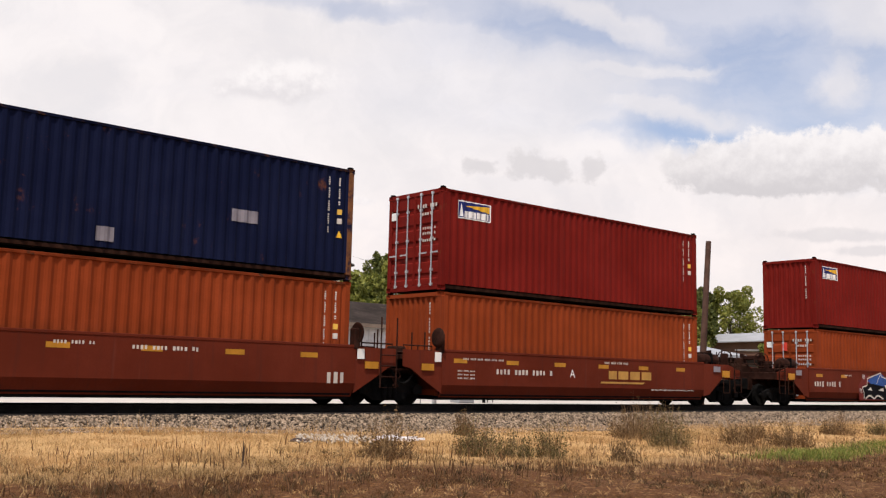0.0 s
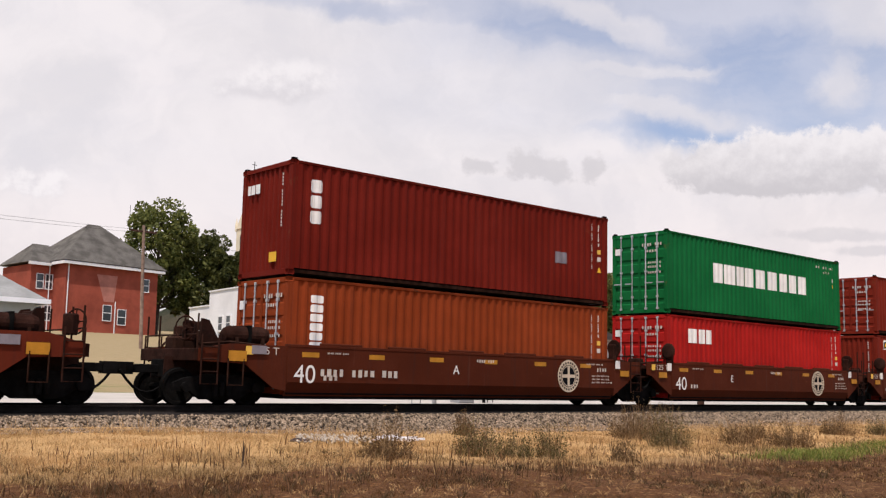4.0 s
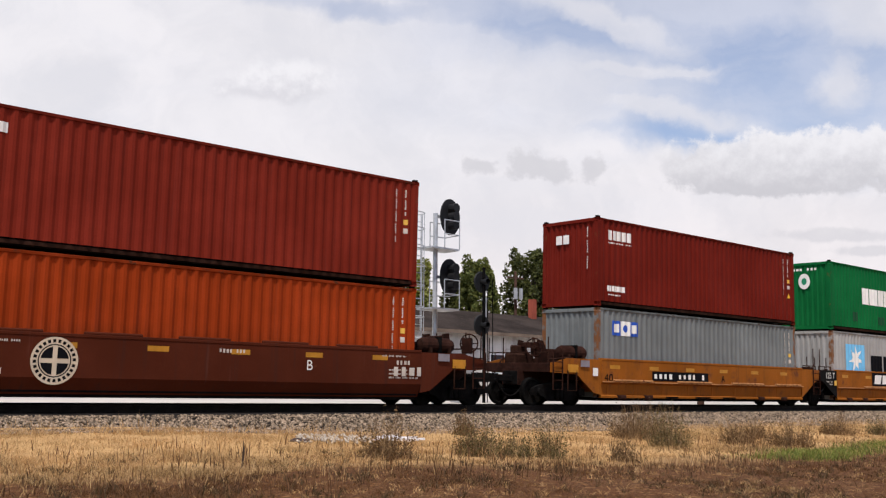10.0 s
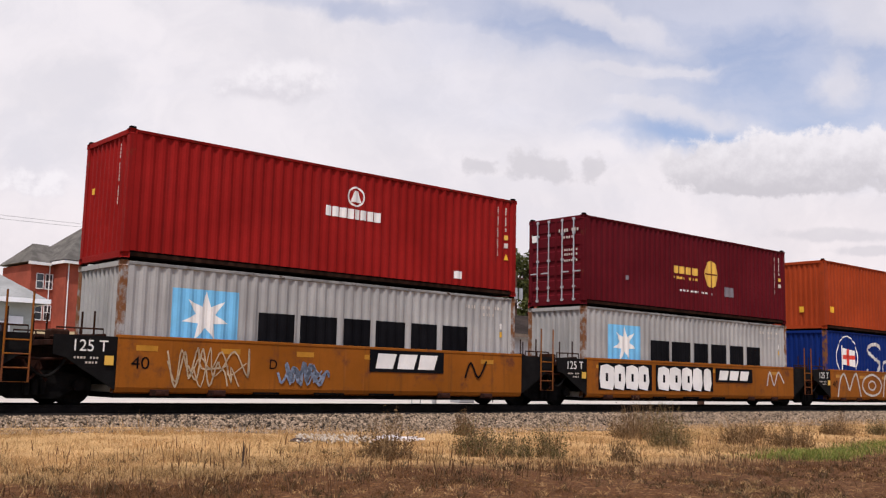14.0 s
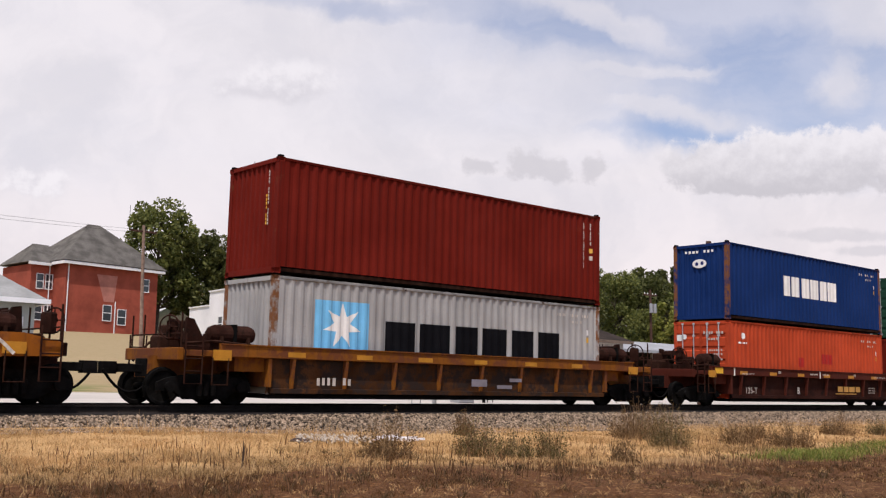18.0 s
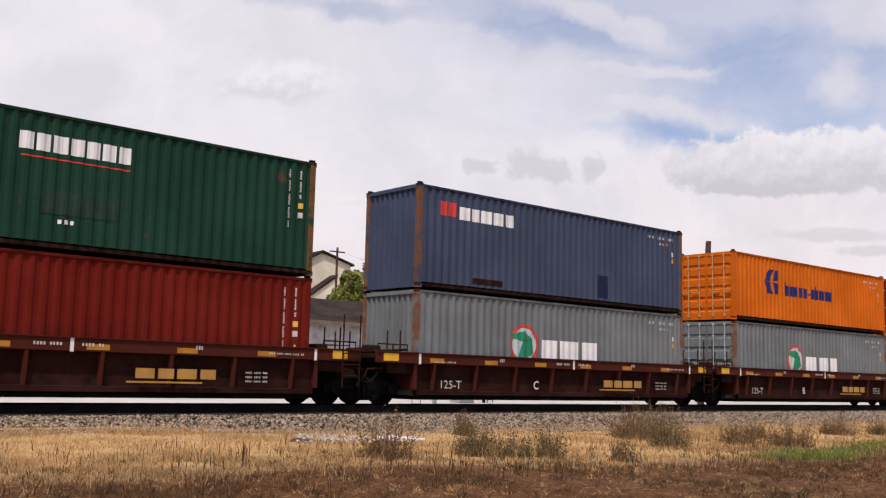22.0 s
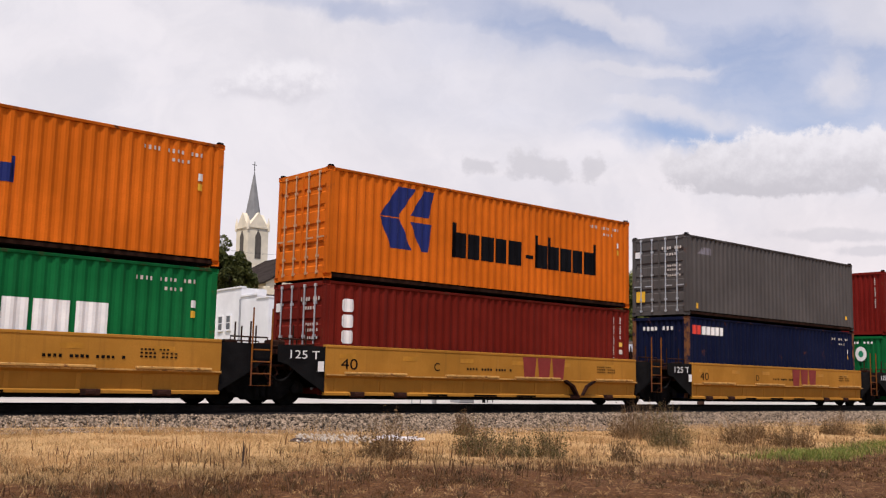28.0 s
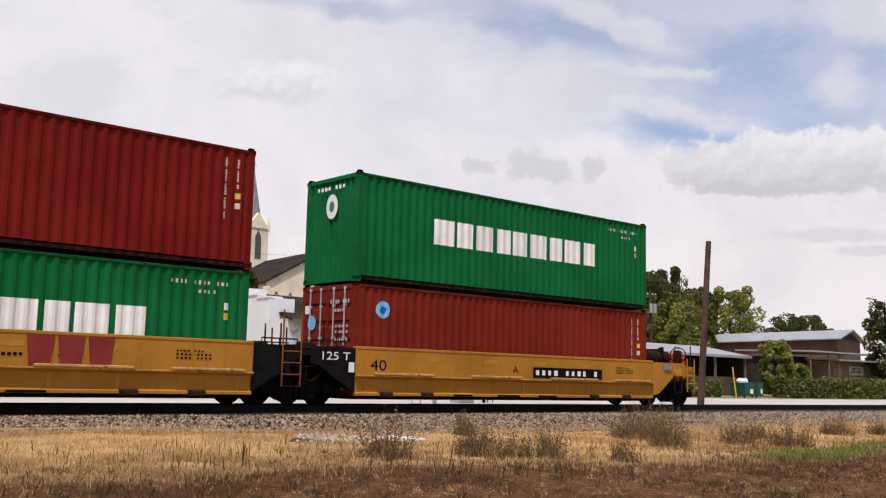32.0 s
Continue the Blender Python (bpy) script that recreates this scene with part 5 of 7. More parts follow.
    car = well_car("weathered amber well car with black and white bubble graffiti", "amber", L, R, AT[11], reflectors("amber") + black_end_marks() +
                   [("spray_letter", [bar(0.45, 3.2, 0.52, 1.38), bar(3.4, 6.75, 0.52, 1.38)], BLACK), ("spray_letter", bubble, WHITE, "white bubble letters on black"),
                    ("spray_letter", [bar(u + 0.3, u + 0.42, 0.8, 1.05) for u in (0.5, 1.15, 1.8, 2.45, 3.5, 4.2, 4.9)], BLACK)] + slab_plate(6.89, 9.3, 0.86, 1.36) +
                   [("spray_paint", curl([(10.3, 0.8), (10.5, 1.3), (10.8, 0.8), (11.1, 1.3), (11.5, 0.9)], 0.06), PALE)], end_black=True, smooth=True)
    load(11, car, container("light grey corrugated container with blue star panel", "silver", HC, "plain", grey_line_marks()),
         container("wine red container with gold emblem and lettering", "magenta_red", HC, "door",
                   [("lettering", blocks(4.8, 6.3, 1.42, 1.68, 4) + dashes(4.8, 6.3, 1.22, 1.32, 8), GOLD), ("logo", [disc(7.1, 1.55, 0.42, 0.5)] , GOLD),
                    ("logo", [bar(7.05, 7.11, 1.05, 2.05), bar(6.7, 7.5, 1.52, 1.57)], paint_of("magenta_red")), ("lettering", dashes(5.2, 7.2, 0.80, 0.87, 16), WHITE),
                    ("patch", [bar(2.15, 2.3, 0.95, 1.1), bar(7.9, 8.5, 0.8, 1.15)], GREYPATCH)] + codes(HC, tri=False), door_codes(HC)))
    car = well_car("weathered brown well car covered in outline graffiti", "amber", L, "end", AT[12], reflectors("amber") + black_end_marks() + spray_loops(0.5, 6.5, 0.42, 1.38, 3, 0.09, 3) +
                   spray_loops(6.3, 12.0, 0.42, 1.38, 4, 0.09, 5) + plate_mark(6.44, 9.16, 0.84, 1.10, 10) + [("unit_size", (0.05, 0.78, "40", 0.28, 0.4), STEEL)] +
                   [("spray_paint", curl([(12.5, 1.0), (12.7, 1.35), (12.9, 1.0), (13.2, 1.35), (13.6, 1.05)], 0.07), PALE)], end_black=True, smooth=True)
    script = curl([(4.9, 2.25), (4.6, 2.45), (4.0, 2.4), (3.7, 2.15), (4.3, 1.85), (4.8, 1.6), (4.5, 1.2), (3.8, 1.1), (3.65, 1.3)], 0.15) + \
        curl([(5.6, 1.75), (5.2, 1.65), (5.1, 1.3), (5.4, 1.2), (5.7, 1.6), (5.8, 1.25), (6.1, 1.5), (6.5, 2.3), (6.4, 2.45), (6.3, 2.2), (6.2, 0.9)], 0.12) + \
        curl([(6.6, 1.2), (6.75, 1.7), (6.85, 1.25), (7.0, 1.65), (7.15, 1.25), (7.3, 1.65), (7.4, 1.25), (7.7, 1.65), (7.6, 1.25), (8.0, 1.6), (8.0, 1.25), (8.25, 1.7),
              (8.35, 1.6), (8.4, 1.25), (8.7, 1.65), (8.75, 1.25), (9.0, 1.6), (9.1, 1.25), (9.4, 1.4)], 0.10)
    load(12, car, container("dark blue corrugated container with white script lettering", "deep_blue", HC, "plain",
                            [("logo", hoop(1.87, 1.80, 0.93, 0.05), WHITE), ("logo", [bar(1.35, 1.43, 1.1, 2.3), [(1.43, 1.5), (2.55, 1.4), (2.5, 2.1), (1.43, 2.2)]], WHITE),
                             ("logo", [bar(1.43, 2.52, 1.72, 1.9), bar(1.85, 2.0, 1.46, 2.15)], REDMARK), ("lettering", script + [disc(8.2, 2.0, 0.08), disc(9.6, 1.2, 0.08)], WHITE, "white script lettering")] + codes(HC)),
         container("faded orange corrugated container with rust patches", "rust_orange", HC, "plain", [("placard", [bar(0.5, 0.8, 0.7, 0.95)], YELLOW)] + codes(HC, style="row"), [("placard", [bar(1.3, 1.5, 0.7, 0.95)], YELLOW)]))
    car = well_car("rusty gold single well car with ribbed sides", "low_gold", "end", "end", AT[13], reflectors("low_gold") +
                   [("lettering", [bar(7.4, 8.0, 0.5, 0.6), bar(7.9, 8.4, 0.7, 0.8), bar(6.4, 7.0, 0.55, 0.75)], GREYPATCH), ("stencil", dashes(1.2, 2.3, 0.5, 0.7, 7), CODE)])
    load(13, car, container("light grey corrugated container with blue star panel", "silver", HC, "plain", grey_line_marks()),
         container("dark maroon corrugated container, plain and weathered", "maroon", HC, "plain", codes(HC, tri=False), end_codes(HC) + [("placard", column(1.9, 0.06, 1.2, 2.0, 8), YELLOW)]))
    # five joined low-sided wells in oxide brown
    def low_marks(letter):
        return reflectors("low") + [("size_plate", [bar(-0.05, 0.03, 1.12, 1.42), bar(6.15, 6.23, 1.12, 1.42), bar(12.2, 12.28, 1.12, 1.42)], WHITE),
                                    ("placard", [bar(-1.25, -0.75, 1.18, 1.38), bar(12.75, 13.2, 1.18, 1.38)], YELLOW),
                                    ("unit_size", (0.75, 0.48, "125-T", 0.22, 0.75), CODE)] + small_writing([(0.5, 1.17, 0.8, 0.05), (5.4, 1.24, 0.6, 0.07), (6.4, 1.24, 0.5, 0.07), (9.0, 1.25, 0.2, 0.1), (3.0, 1.25, 0.2, 0.1),
                                    (10.9, 1.22, 1.0, 0.05), (10.3, 0.55, 0.6, 0.05), (10.3, 0.65, 0.6, 0.05), (10.3, 0.75, 0.6, 0.05)]) + unit_letter(4.4, letter, 0.5) + \
            [("lettering", blocks(7.6, 9.6, 0.60, 0.82, 4) + [bar(7.4, 9.2, 0.5, 0.54)], BROWNLINE)]
    tops = [("blue corrugated container with tall white lettering and ring emblem", "blue", HC, "plain", word_wall(3.95, 8.3, 1.15, 1.95, 6) + codes(HC, style="row"),
             [("logo", [disc(1.2, HC - 0.76, 0.32, 0.17)], WHITE), ("logo", [disc(1.08, HC - 0.77, 0.07), disc(1.32, HC - 0.75, 0.07)], NAVY), ("code", dashes(0.55, 1.9, HC - 0.36, HC - 0.25, 8), WHITE)]),
            ("weathered dark green container with white lettering", "dark_green", HC, "door", word_wall(4.9, 7.35, 2.05, 2.42, 7) + [("logo", [bar(4.95, 7.3, 1.9, 1.93)], REDMARK),
             ("patch", [bar(5.4, 7.1, 0.75, 1.25)], surface("black_green_patch", (0.012, 0.035, 0.022), 0.7, 0, 0.2, 2, 30, 0.0)), ("patch", dashes(5.8, 6.2, 0.55, 0.65, 3), WHITE)] + codes(HC, tri=False), door_codes(HC)),
            ("weathered slate blue container with red and white lettering", "slate", HC, "plain", [("lettering", blocks(0.8, 1.45, 2.1, 2.5, 2), REDMARK), ("lettering", blocks(1.55, 3.8, 2.05, 2.42, 5), WHITE),
             ("patch", [bar(7.58, 8.12, 0.25, 0.98)], surface("dark_blue_patch", (0.008, 0.013, 0.045), 0.7, 0, 0.2, 2, 30, 0.0)), ("patch", [bar(2.1, 3.3, 0.25, 0.42)], RUSTY_SHADED)] + codes(HC, style="row"), []),
            ("bright orange container with dark blue emblem and lettering", "tan_orange", STD, "door", orange_line_marks(STD, 2.15, 1.15, 0.95, 3.62, 7.47, 1.15, 0.55), []),
            ("brown-red corrugated container with small white emblem", "brown", HC, "door", small_emblem(0.64, 2.28, 0.42, WHITE) + codes(HC, tri=False), door_codes(HC) + [("placard", [bar(0.3, 0.6, 1.6, 1.95)], YELLOW)])]
    lows = [("orange-red corrugated container with darker square patches", "light_orange", HC, "door", [("patch", [bar(5.0, 5.45, 1.3, 1.66), bar(6.8, 7.75, 1.46, 1.86)], surface("deep_red_patch", (0.34, 0.014, 0.010), 0.65, 0, 0.15, 1.2, 30, 0.0)), ("logo", [disc(1.0, 2.35, 0.12)], WHITE),
             ("code", dashes(0.7, 1.5, 2.05, 2.13, 5), WHITE)] + codes(HC, style="row"), door_codes(HC) + [("logo", [disc(0.5, 2.3, 0.1)], WHITE)]),
            ("dark maroon corrugated container, plain and worn", "maroon", HC, "plain", codes(HC), end_codes(HC)),
            ("grey corrugated container with ring emblem and white lettering", "grey", HC, "plain", gator_logo(3.65) + word_wall(5.0, 7.7, 1.15, 1.72, 3) + codes(HC, style="row"), []),
            ("grey corrugated container with ring emblem and grey doors", "grey", HC, "door", gator_logo(3.75) + word_wall(5.1, 7.85, 1.15, 1.72, 3) + codes(HC, style="row"), []),
            ("red-orange corrugated container with stacked white lettering", "rust_orange", HC, "door", stacked_word(0.66, 0.42, 1.2, 2.5, 6) + codes(HC), door_codes(HC))]
    for k in range(5):
        i = 14 + k
        car = well_car("low-sided oxide brown well car with posts", "low", "end" if k == 0 else "joint", "end" if k == 4 else "joint", AT[i], low_marks("EDCBA"[k] if k else "B"))
        load(i, car, container(*lows[k]), container(*tops[k]))
    # five joined wells in clean gold, the last of the train
    def gold(k, letter, lu, bold, plate=None):
        marks = gold_marks(letter, lu) + (bold_mark(bold, bold + 1.9, 0.80, 1.44, OXBLOOD) if bold else []) + (plate_mark(*plate, 0.84, 1.15, 11) if plate else [])
        marks += [("unit_size", (-1.10, 1.15, "125 T", 0.20, 0.85), WHITE), ("placard", [bar(-0.30, -0.12, 0.85, 1.1)], WHITE)] if k else []
        return well_car("gold well car with ledges along its side" + ("" if k < 4 else ", last of the train"), "gold", "joint" if k else "end", "end" if k == 4 else "joint", AT[19 + k], marks, end_black=True, dip=9.4 if k == 1 else None)

    load(19, gold(0, "B", 7.0, None, (2.3, 5.5)), container("bright green container with large white block lettering", "green", HC, "door", word_wall(2.75, 9.75, 1.18, 1.92, 9) + codes(HC, style="row"), ring_end(HC)),
         container("bright orange container with dark blue emblem and lettering", "tan_orange", HC, "plain", orange_line_marks(HC, 2.15, 1.30, 0.95, 3.6, 7.5, 1.30, 0.55)))
    load(20, gold(1, "C", 3.5, 6.9), container("dark red corrugated container with stacked white lettering", "maroon", HC, "door", stacked_word(0.55, 0.38, 1.28, 2.5, 3) + codes(HC), door_codes(HC)),
         container("bright orange container with large dark blue emblem and lettering", "tan_orange", HC, "door", orange_line_marks(HC, 1.67, 0.98, 1.7, 4.26, 10.57, 0.95, 1.0)))
    load(21, gold(2, "D", 4.0, 6.56), container("navy blue corrugated container with red and white lettering", "navy", HC, "plain", [("lettering", blocks(0.31, 0.85, 2.28, 2.60, 2), REDMARK),
                                                ("lettering", blocks(0.88, 2.25, 2.28, 2.58, 5), WHITE)] + codes(HC, style="row"), [("code", dashes(0.5, 1.9, 2.4, 2.55, 8), WHITE)]),
         container("dull grey corrugated container with pale emblem", "dull_grey", HC, "door", [("logo", [[(0.7, 2.25), (1.0, 2.5), (1.05, 2.25)]] + blocks(1.05, 1.6, 2.25, 2.5, 3), GREYPATCH),
                   ("placard", [bar(0.55, 0.72, 0.25, 0.45), bar(11.5, 11.7, 0.45, 0.6)], YELLOW)], door_codes(HC) + [("placard", [bar(0.2, 0.6, 0.5, 0.9)], YELLOW)]))
    load(22, gold(3, "E", 4.8, 7.0), container("bright green container with large white block lettering", "green", HC, "plain", word_wall(2.78, 9.78, 1.15, 1.90, 9) + codes(HC, style="row"), ring_end(HC)),
         container("dark red container with a small blue and yellow emblem", "red", HC, "plain", codes(HC, tri=False) + sail_logo(HC) + [("patch", [bar(0.3, 1.0, 0.4, 1.3)], paint_of("brown"))], end_codes(HC)))
    load(23, gold(4, "A", 5.6, None, (6.44, 9.6)), container("dark red corrugated container with blue round emblem", "brown", HC, "door", [("logo", [disc(0.95, 2.25, 0.23)], SKYBLUE), ("logo", [[(0.82, 2.2), (1.0, 2.12), (1.08, 2.3), (0.9, 2.36)]], ROYAL)] + codes(HC, tri=False),
                                                   door_codes(HC) + [("logo", [disc(0.5, 1.9, 0.2)], SKYBLUE)]),
         container("bright green container with large white block lettering", "green", HC, "plain", word_wall(2.68, 9.63, 1.24, 1.96, 9) + codes(HC, style="row"), ring_end(HC)))
    last = MOVERS[-3][0]
    part("end_marker", Geo().box(LONG + 2.72, LONG + 3.04, -0.62, -0.16, 1.15, 1.85, 0.06).cyl((LONG + 2.88, -0.39, 0.75), (LONG + 2.88, -0.39, 1.2), 0.05, n=8), REDMARK, last, "red end-of-train marker box")


build_train()

# ---------------------------------------------------------------- ground, track, road
PROFILE = [(-400, -1.3), (0, -1.15), (8, -1.00), (13, -0.86), (18, -0.68), (20, -0.62), (25, -0.55), (28.5, -0.12), (30, 0.0), (37, 0.12), (44, 0.32), (60, 1.0),
           (80, 4.2), (100, 6.5), (130, 9.0), (170, 12.0), (400, 16.0), (3000, 20.0)]


def left_lift(x):
    t = min(1.0, max(0.0, (15.0 - x) / 7.0))
    return 0.18 * t * t * (3 - 2 * t)


def ground_z(x, y):
    z = float(np.interp(y, [p[0] for p in PROFILE], [p[1] for p in PROFILE]))
    z += 27 * math.exp(-((x - 168) ** 2 / 1500 + (y - 275) ** 2 / 1200))
    if 2 < y < 24:
        z += left_lift(x)
    if 2 < y < 19.5:
        z += 0.05 * noise.noise((x * 0.35, y * 0.35, 0)) + 0.02 * noise.noise((x * 1.6, y * 1.6, 3))
    return z


def ground_material():
    m = bpy.data.materials.new("dry_ground")
    m.use_nodes = True
    n = Nodes(m.node_tree)
    at = n.add("ShaderNodeTexCoord").outputs["Object"]
    xyz = n.add("ShaderNodeSeparateXYZ", {0: at})
    y, x = xyz.outputs[1], xyz.outputs[0]
    big, mid, fine = n.noise(at, 0.35, 4), n.noise(at, 2.2, 4), n.noise(at, 30.0, 4)
    straw = n.mix(mid, (0.37, 0.215, 0.092, 1), (0.58, 0.372, 0.166, 1))
    straw = n.mix(n.math("MULTIPLY", n.ramp(fine, 0.45, 0.7), 0.5), straw, (0.20, 0.12, 0.045, 1))
    dirt = n.mix(n.ramp(fine, 0.3, 0.7), (0.034, 0.013, 0.005, 1), (0.135, 0.058, 0.022, 1))
    dirt = n.mix(n.math("MULTIPLY", n.ramp(n.noise(at, 9.0, 5, 0.65), 0.52, 0.66), 0.75), dirt, (0.27, 0.150, 0.066, 1))
    edge = n.math("ADD", n.math("ADD", y, n.math("MULTIPLY", x, 0.06)), n.math("ADD", n.math("MULTIPLY", big, 3.0), n.math("MULTIPLY", mid, 1.2)))
    col = n.mix(n.ramp(edge, 12.6, 15.6), dirt, straw)
    green = n.mix(mid, (0.07, 0.11, 0.025, 1), (0.16, 0.19, 0.06, 1))
    behind = n.ramp(y, 33.0, 36.0)
    col = n.mix(behind, col, n.mix(n.math("MAXIMUM", n.ramp(big, 0.35, 0.6), n.ramp(y, 44.0, 60.0)), green, n.mix(mid, (0.34, 0.26, 0.15, 1), (0.25, 0.19, 0.10, 1))))
    far = n.ramp(y, 180.0, 230.0)
    col = n.mix(far, col, n.mix(n.ramp(n.noise(at, 0.08, 5), 0.4, 0.6), (0.018, 0.024, 0.012, 1), (0.05, 0.042, 0.026, 1)))
    b = n.add("ShaderNodeBsdfPrincipled", {"Base Color": col, "Roughness": 0.95, "Specular IOR Level": 0.1})
    bp = n.add("ShaderNodeBump", {"Strength": 0.6, "Distance": 0.05, "Height": n.math("ADD", fine, mid)})
    n.t.links.new(bp.outputs[0], b.inputs["Normal"])
    out = n.add("ShaderNodeOutputMaterial")
    n.t.links.new(b.outputs[0], out.inputs[0])
    return m


def build_ground():
    xs = sorted(set([-3000, -1500, -800, -450, -300, -200, -120, -70, -40, -20] + list(np.arange(-10, 70, 0.8)) + list(range(70, 260, 6)) + [300, 400, 600, 900, 1500, 3000]))
    ys = sorted(set([-400, -150, -60, -25, -10] + list(np.arange(-5, 30, 0.6)) + list(np.arange(30, 60, 3)) + list(range(60, 360, 8)) + [400, 500, 800, 1500, 3000]))
    xs, ys = [float(v) for v in xs], [float(v) for v in ys]
    g = Geo()
    k = len(ys)
    g.add([(x, y, ground_z(x, y)) for x in xs for y in ys],
          [(i * k + j, (i + 1) * k + j, (i + 1) * k + j + 1, i * k + j + 1) for i in range(len(xs) - 1) for j in range(k - 1)])
    ob = solo("ground", g, ground_material(), "dry grassy ground rising towards the town", "ground", kind="structure")
    for p in ob.data.polygons:
        p.use_smooth = True
    road = Geo()
    for a, b in ((26.4, 28.5), (28.5, 30.2), (30.2, 32), (32, 34), (34, 37), (37, 43.5)):
        road.add([(-600, a, ground_z(0, a) + 0.03), (700, a, ground_z(0, a) + 0.03), (700, b, ground_z(0, b) + 0.03), (-600, b, ground_z(0, b) + 0.03)], [(0, 1, 2, 3)])
    solo("road", road, surface("pale_gravel_road", (0.44, 0.405, 0.365), 0.95, 0, 0.18, 0.25, 12, 0.2, (0.30, 0.27, 0.22), (0.60, 0.75), spec=0.1),
         "pale gravel road behind the railway track", "road", kind="structure")


def stones(n, place, size, seed):
    """Many small angular stones joined in one mesh."""
    r = np.random.RandomState(seed)
    base = np.array([(1, 0, 0), (-1, 0, 0), (0, 1, 0), (0, -1, 0), (0, 0, 1), (0, 0, -1)], float)
    tri = np.array([(0, 2, 4), (2, 1, 4), (1, 3, 4), (3, 0, 4), (2, 0, 5), (1, 2, 5), (3, 1, 5), (0, 3, 5)])
    at = place(r, n)
    v = base[None] * (0.55 + 0.75 * r.rand(n, 6, 1)) * (size * (0.6 + 0.8 * r.rand(n, 1, 1))) * np.array([1.1, 0.95, 0.75])
    a = r.rand(n) * 6.28
    c, s = np.cos(a)[:, None], np.sin(a)[:, None]
    w = v.copy()
    w[..., 0], w[..., 1] = v[..., 0] * c - v[..., 1] * s, v[..., 0] * s + v[..., 1] * c
    w += at[:, None, :]
    f = (tri[None] + 6 * np.arange(n)[:, None, None]).reshape(-1, 3)
    return mesh_of("stones", w.reshape(-1, 3), f)


def mesh_of(name, v, f):
    """A mesh straight from arrays of vertices and of equal-sided faces."""
    me = bpy.data.meshes.new(name)
    k = f.shape[1]
    me.vertices.add(len(v))
    me.vertices.foreach_set("co", np.ascontiguousarray(v, dtype=np.float32).ravel())
    me.loops.add(f.size)
    me.loops.foreach_set("vertex_index", np.ascontiguousarray(f, dtype=np.int32).ravel())
    me.polygons.add(len(f))
    me.polygons.foreach_set("loop_start", np.arange(0, f.size, k, dtype=np.int32))
    me.update(calc_edges=True)
    me.materials.append(None)
    return me


def build_track():
    bed = Geo().prism([(19.2, -0.72), (20.55, -0.27), (20.95, -0.195), (23.5, -0.13), (24.2, -0.14), (26.2, -0.65)], 0, -450.0, 480.0)
    # bed stone is near black: the shade under the train is put into its colour
    gravel = surface("shaded_ballast_stone", (0.016, 0.012, 0.010), 0.95, 0, 0.35, 6.0, 60, 0.5, (0.05, 0.04, 0.033), (0.58, 0.72), spec=0.15)
    solo("ballast_bed", bed, gravel, "crushed stone railway bed with the train's shade in its colour", "track bed", kind="structure")

    def near(r, n):
        x = 3 + 62 * r.rand(n) ** 1.25
        y = 19.25 + 1.40 * r.rand(n)
        z = np.interp(y, [19.2, 20.55, 20.95], [-0.70, -0.27, -0.195])
        spill = r.rand(n) < 0.18
        y = np.where(spill, 18.0 + 1.2 * r.rand(n), y)
        z = np.where(spill, zs_of(y) + lift_of(x), z)
        return np.stack([x, y, z + 0.01], 1)

    stone = surface("loose_ballast", (0.235, 0.172, 0.118), 0.95, 0, 0.3, 3.0, 60, 0.3, island=1.4, spec=0.15)
    solo("ballast_stones", stones(40000, near, 0.039, 5), stone, "loose grey and tan crushed stone beside the rails", "ballast", kind="stuff")
    track = thing("railway_track", "single railway track with shade-darkened rusty rails on timber ties", "railway track", kind="structure")
    # rail colour also holds the shade on the side towards the camera
    rusty = surface("shaded_rail_steel", (0.012, 0.008, 0.006), 0.85, 0.0, 0.4, 3.0, 40, 0.2)
    prof = [(-0.075, -0.18), (0.075, -0.18), (0.075, -0.165), (0.012, -0.145), (0.010, -0.045), (0.036, -0.035), (0.036, 0.0), (-0.036, 0.0), (-0.036, -0.035), (-0.010, -0.045),
            (-0.012, -0.145), (-0.075, -0.165)]
    tilt = Matrix.Translation((0, TRACK_Y, 0)) @ pose(0, 0, 0, CANT, 0, 0)
    for y in (-0.755, 0.755):
        part("rail", Geo().prism([(y + a, b) for a, b in prof], 0, -450.0, 480.0), rusty, track, "rusty steel rail darkened for shade", at=tilt)
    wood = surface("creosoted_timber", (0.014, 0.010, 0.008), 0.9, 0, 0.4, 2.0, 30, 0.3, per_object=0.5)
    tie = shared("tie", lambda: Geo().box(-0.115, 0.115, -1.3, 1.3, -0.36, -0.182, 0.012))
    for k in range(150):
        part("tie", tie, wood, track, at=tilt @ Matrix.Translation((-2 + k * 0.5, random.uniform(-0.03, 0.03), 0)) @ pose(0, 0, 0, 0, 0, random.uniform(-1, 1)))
    rest = Geo()
    for k in range(1600):
        x = -440 + k * 0.55
        if x < -2.5 or x > 73.5:
            rest.box(x - 0.115, x + 0.115, -1.3, 1.3, -0.36, -0.182)
    part("far_ties", rest, wood, track, at=tilt, kind="stuff")


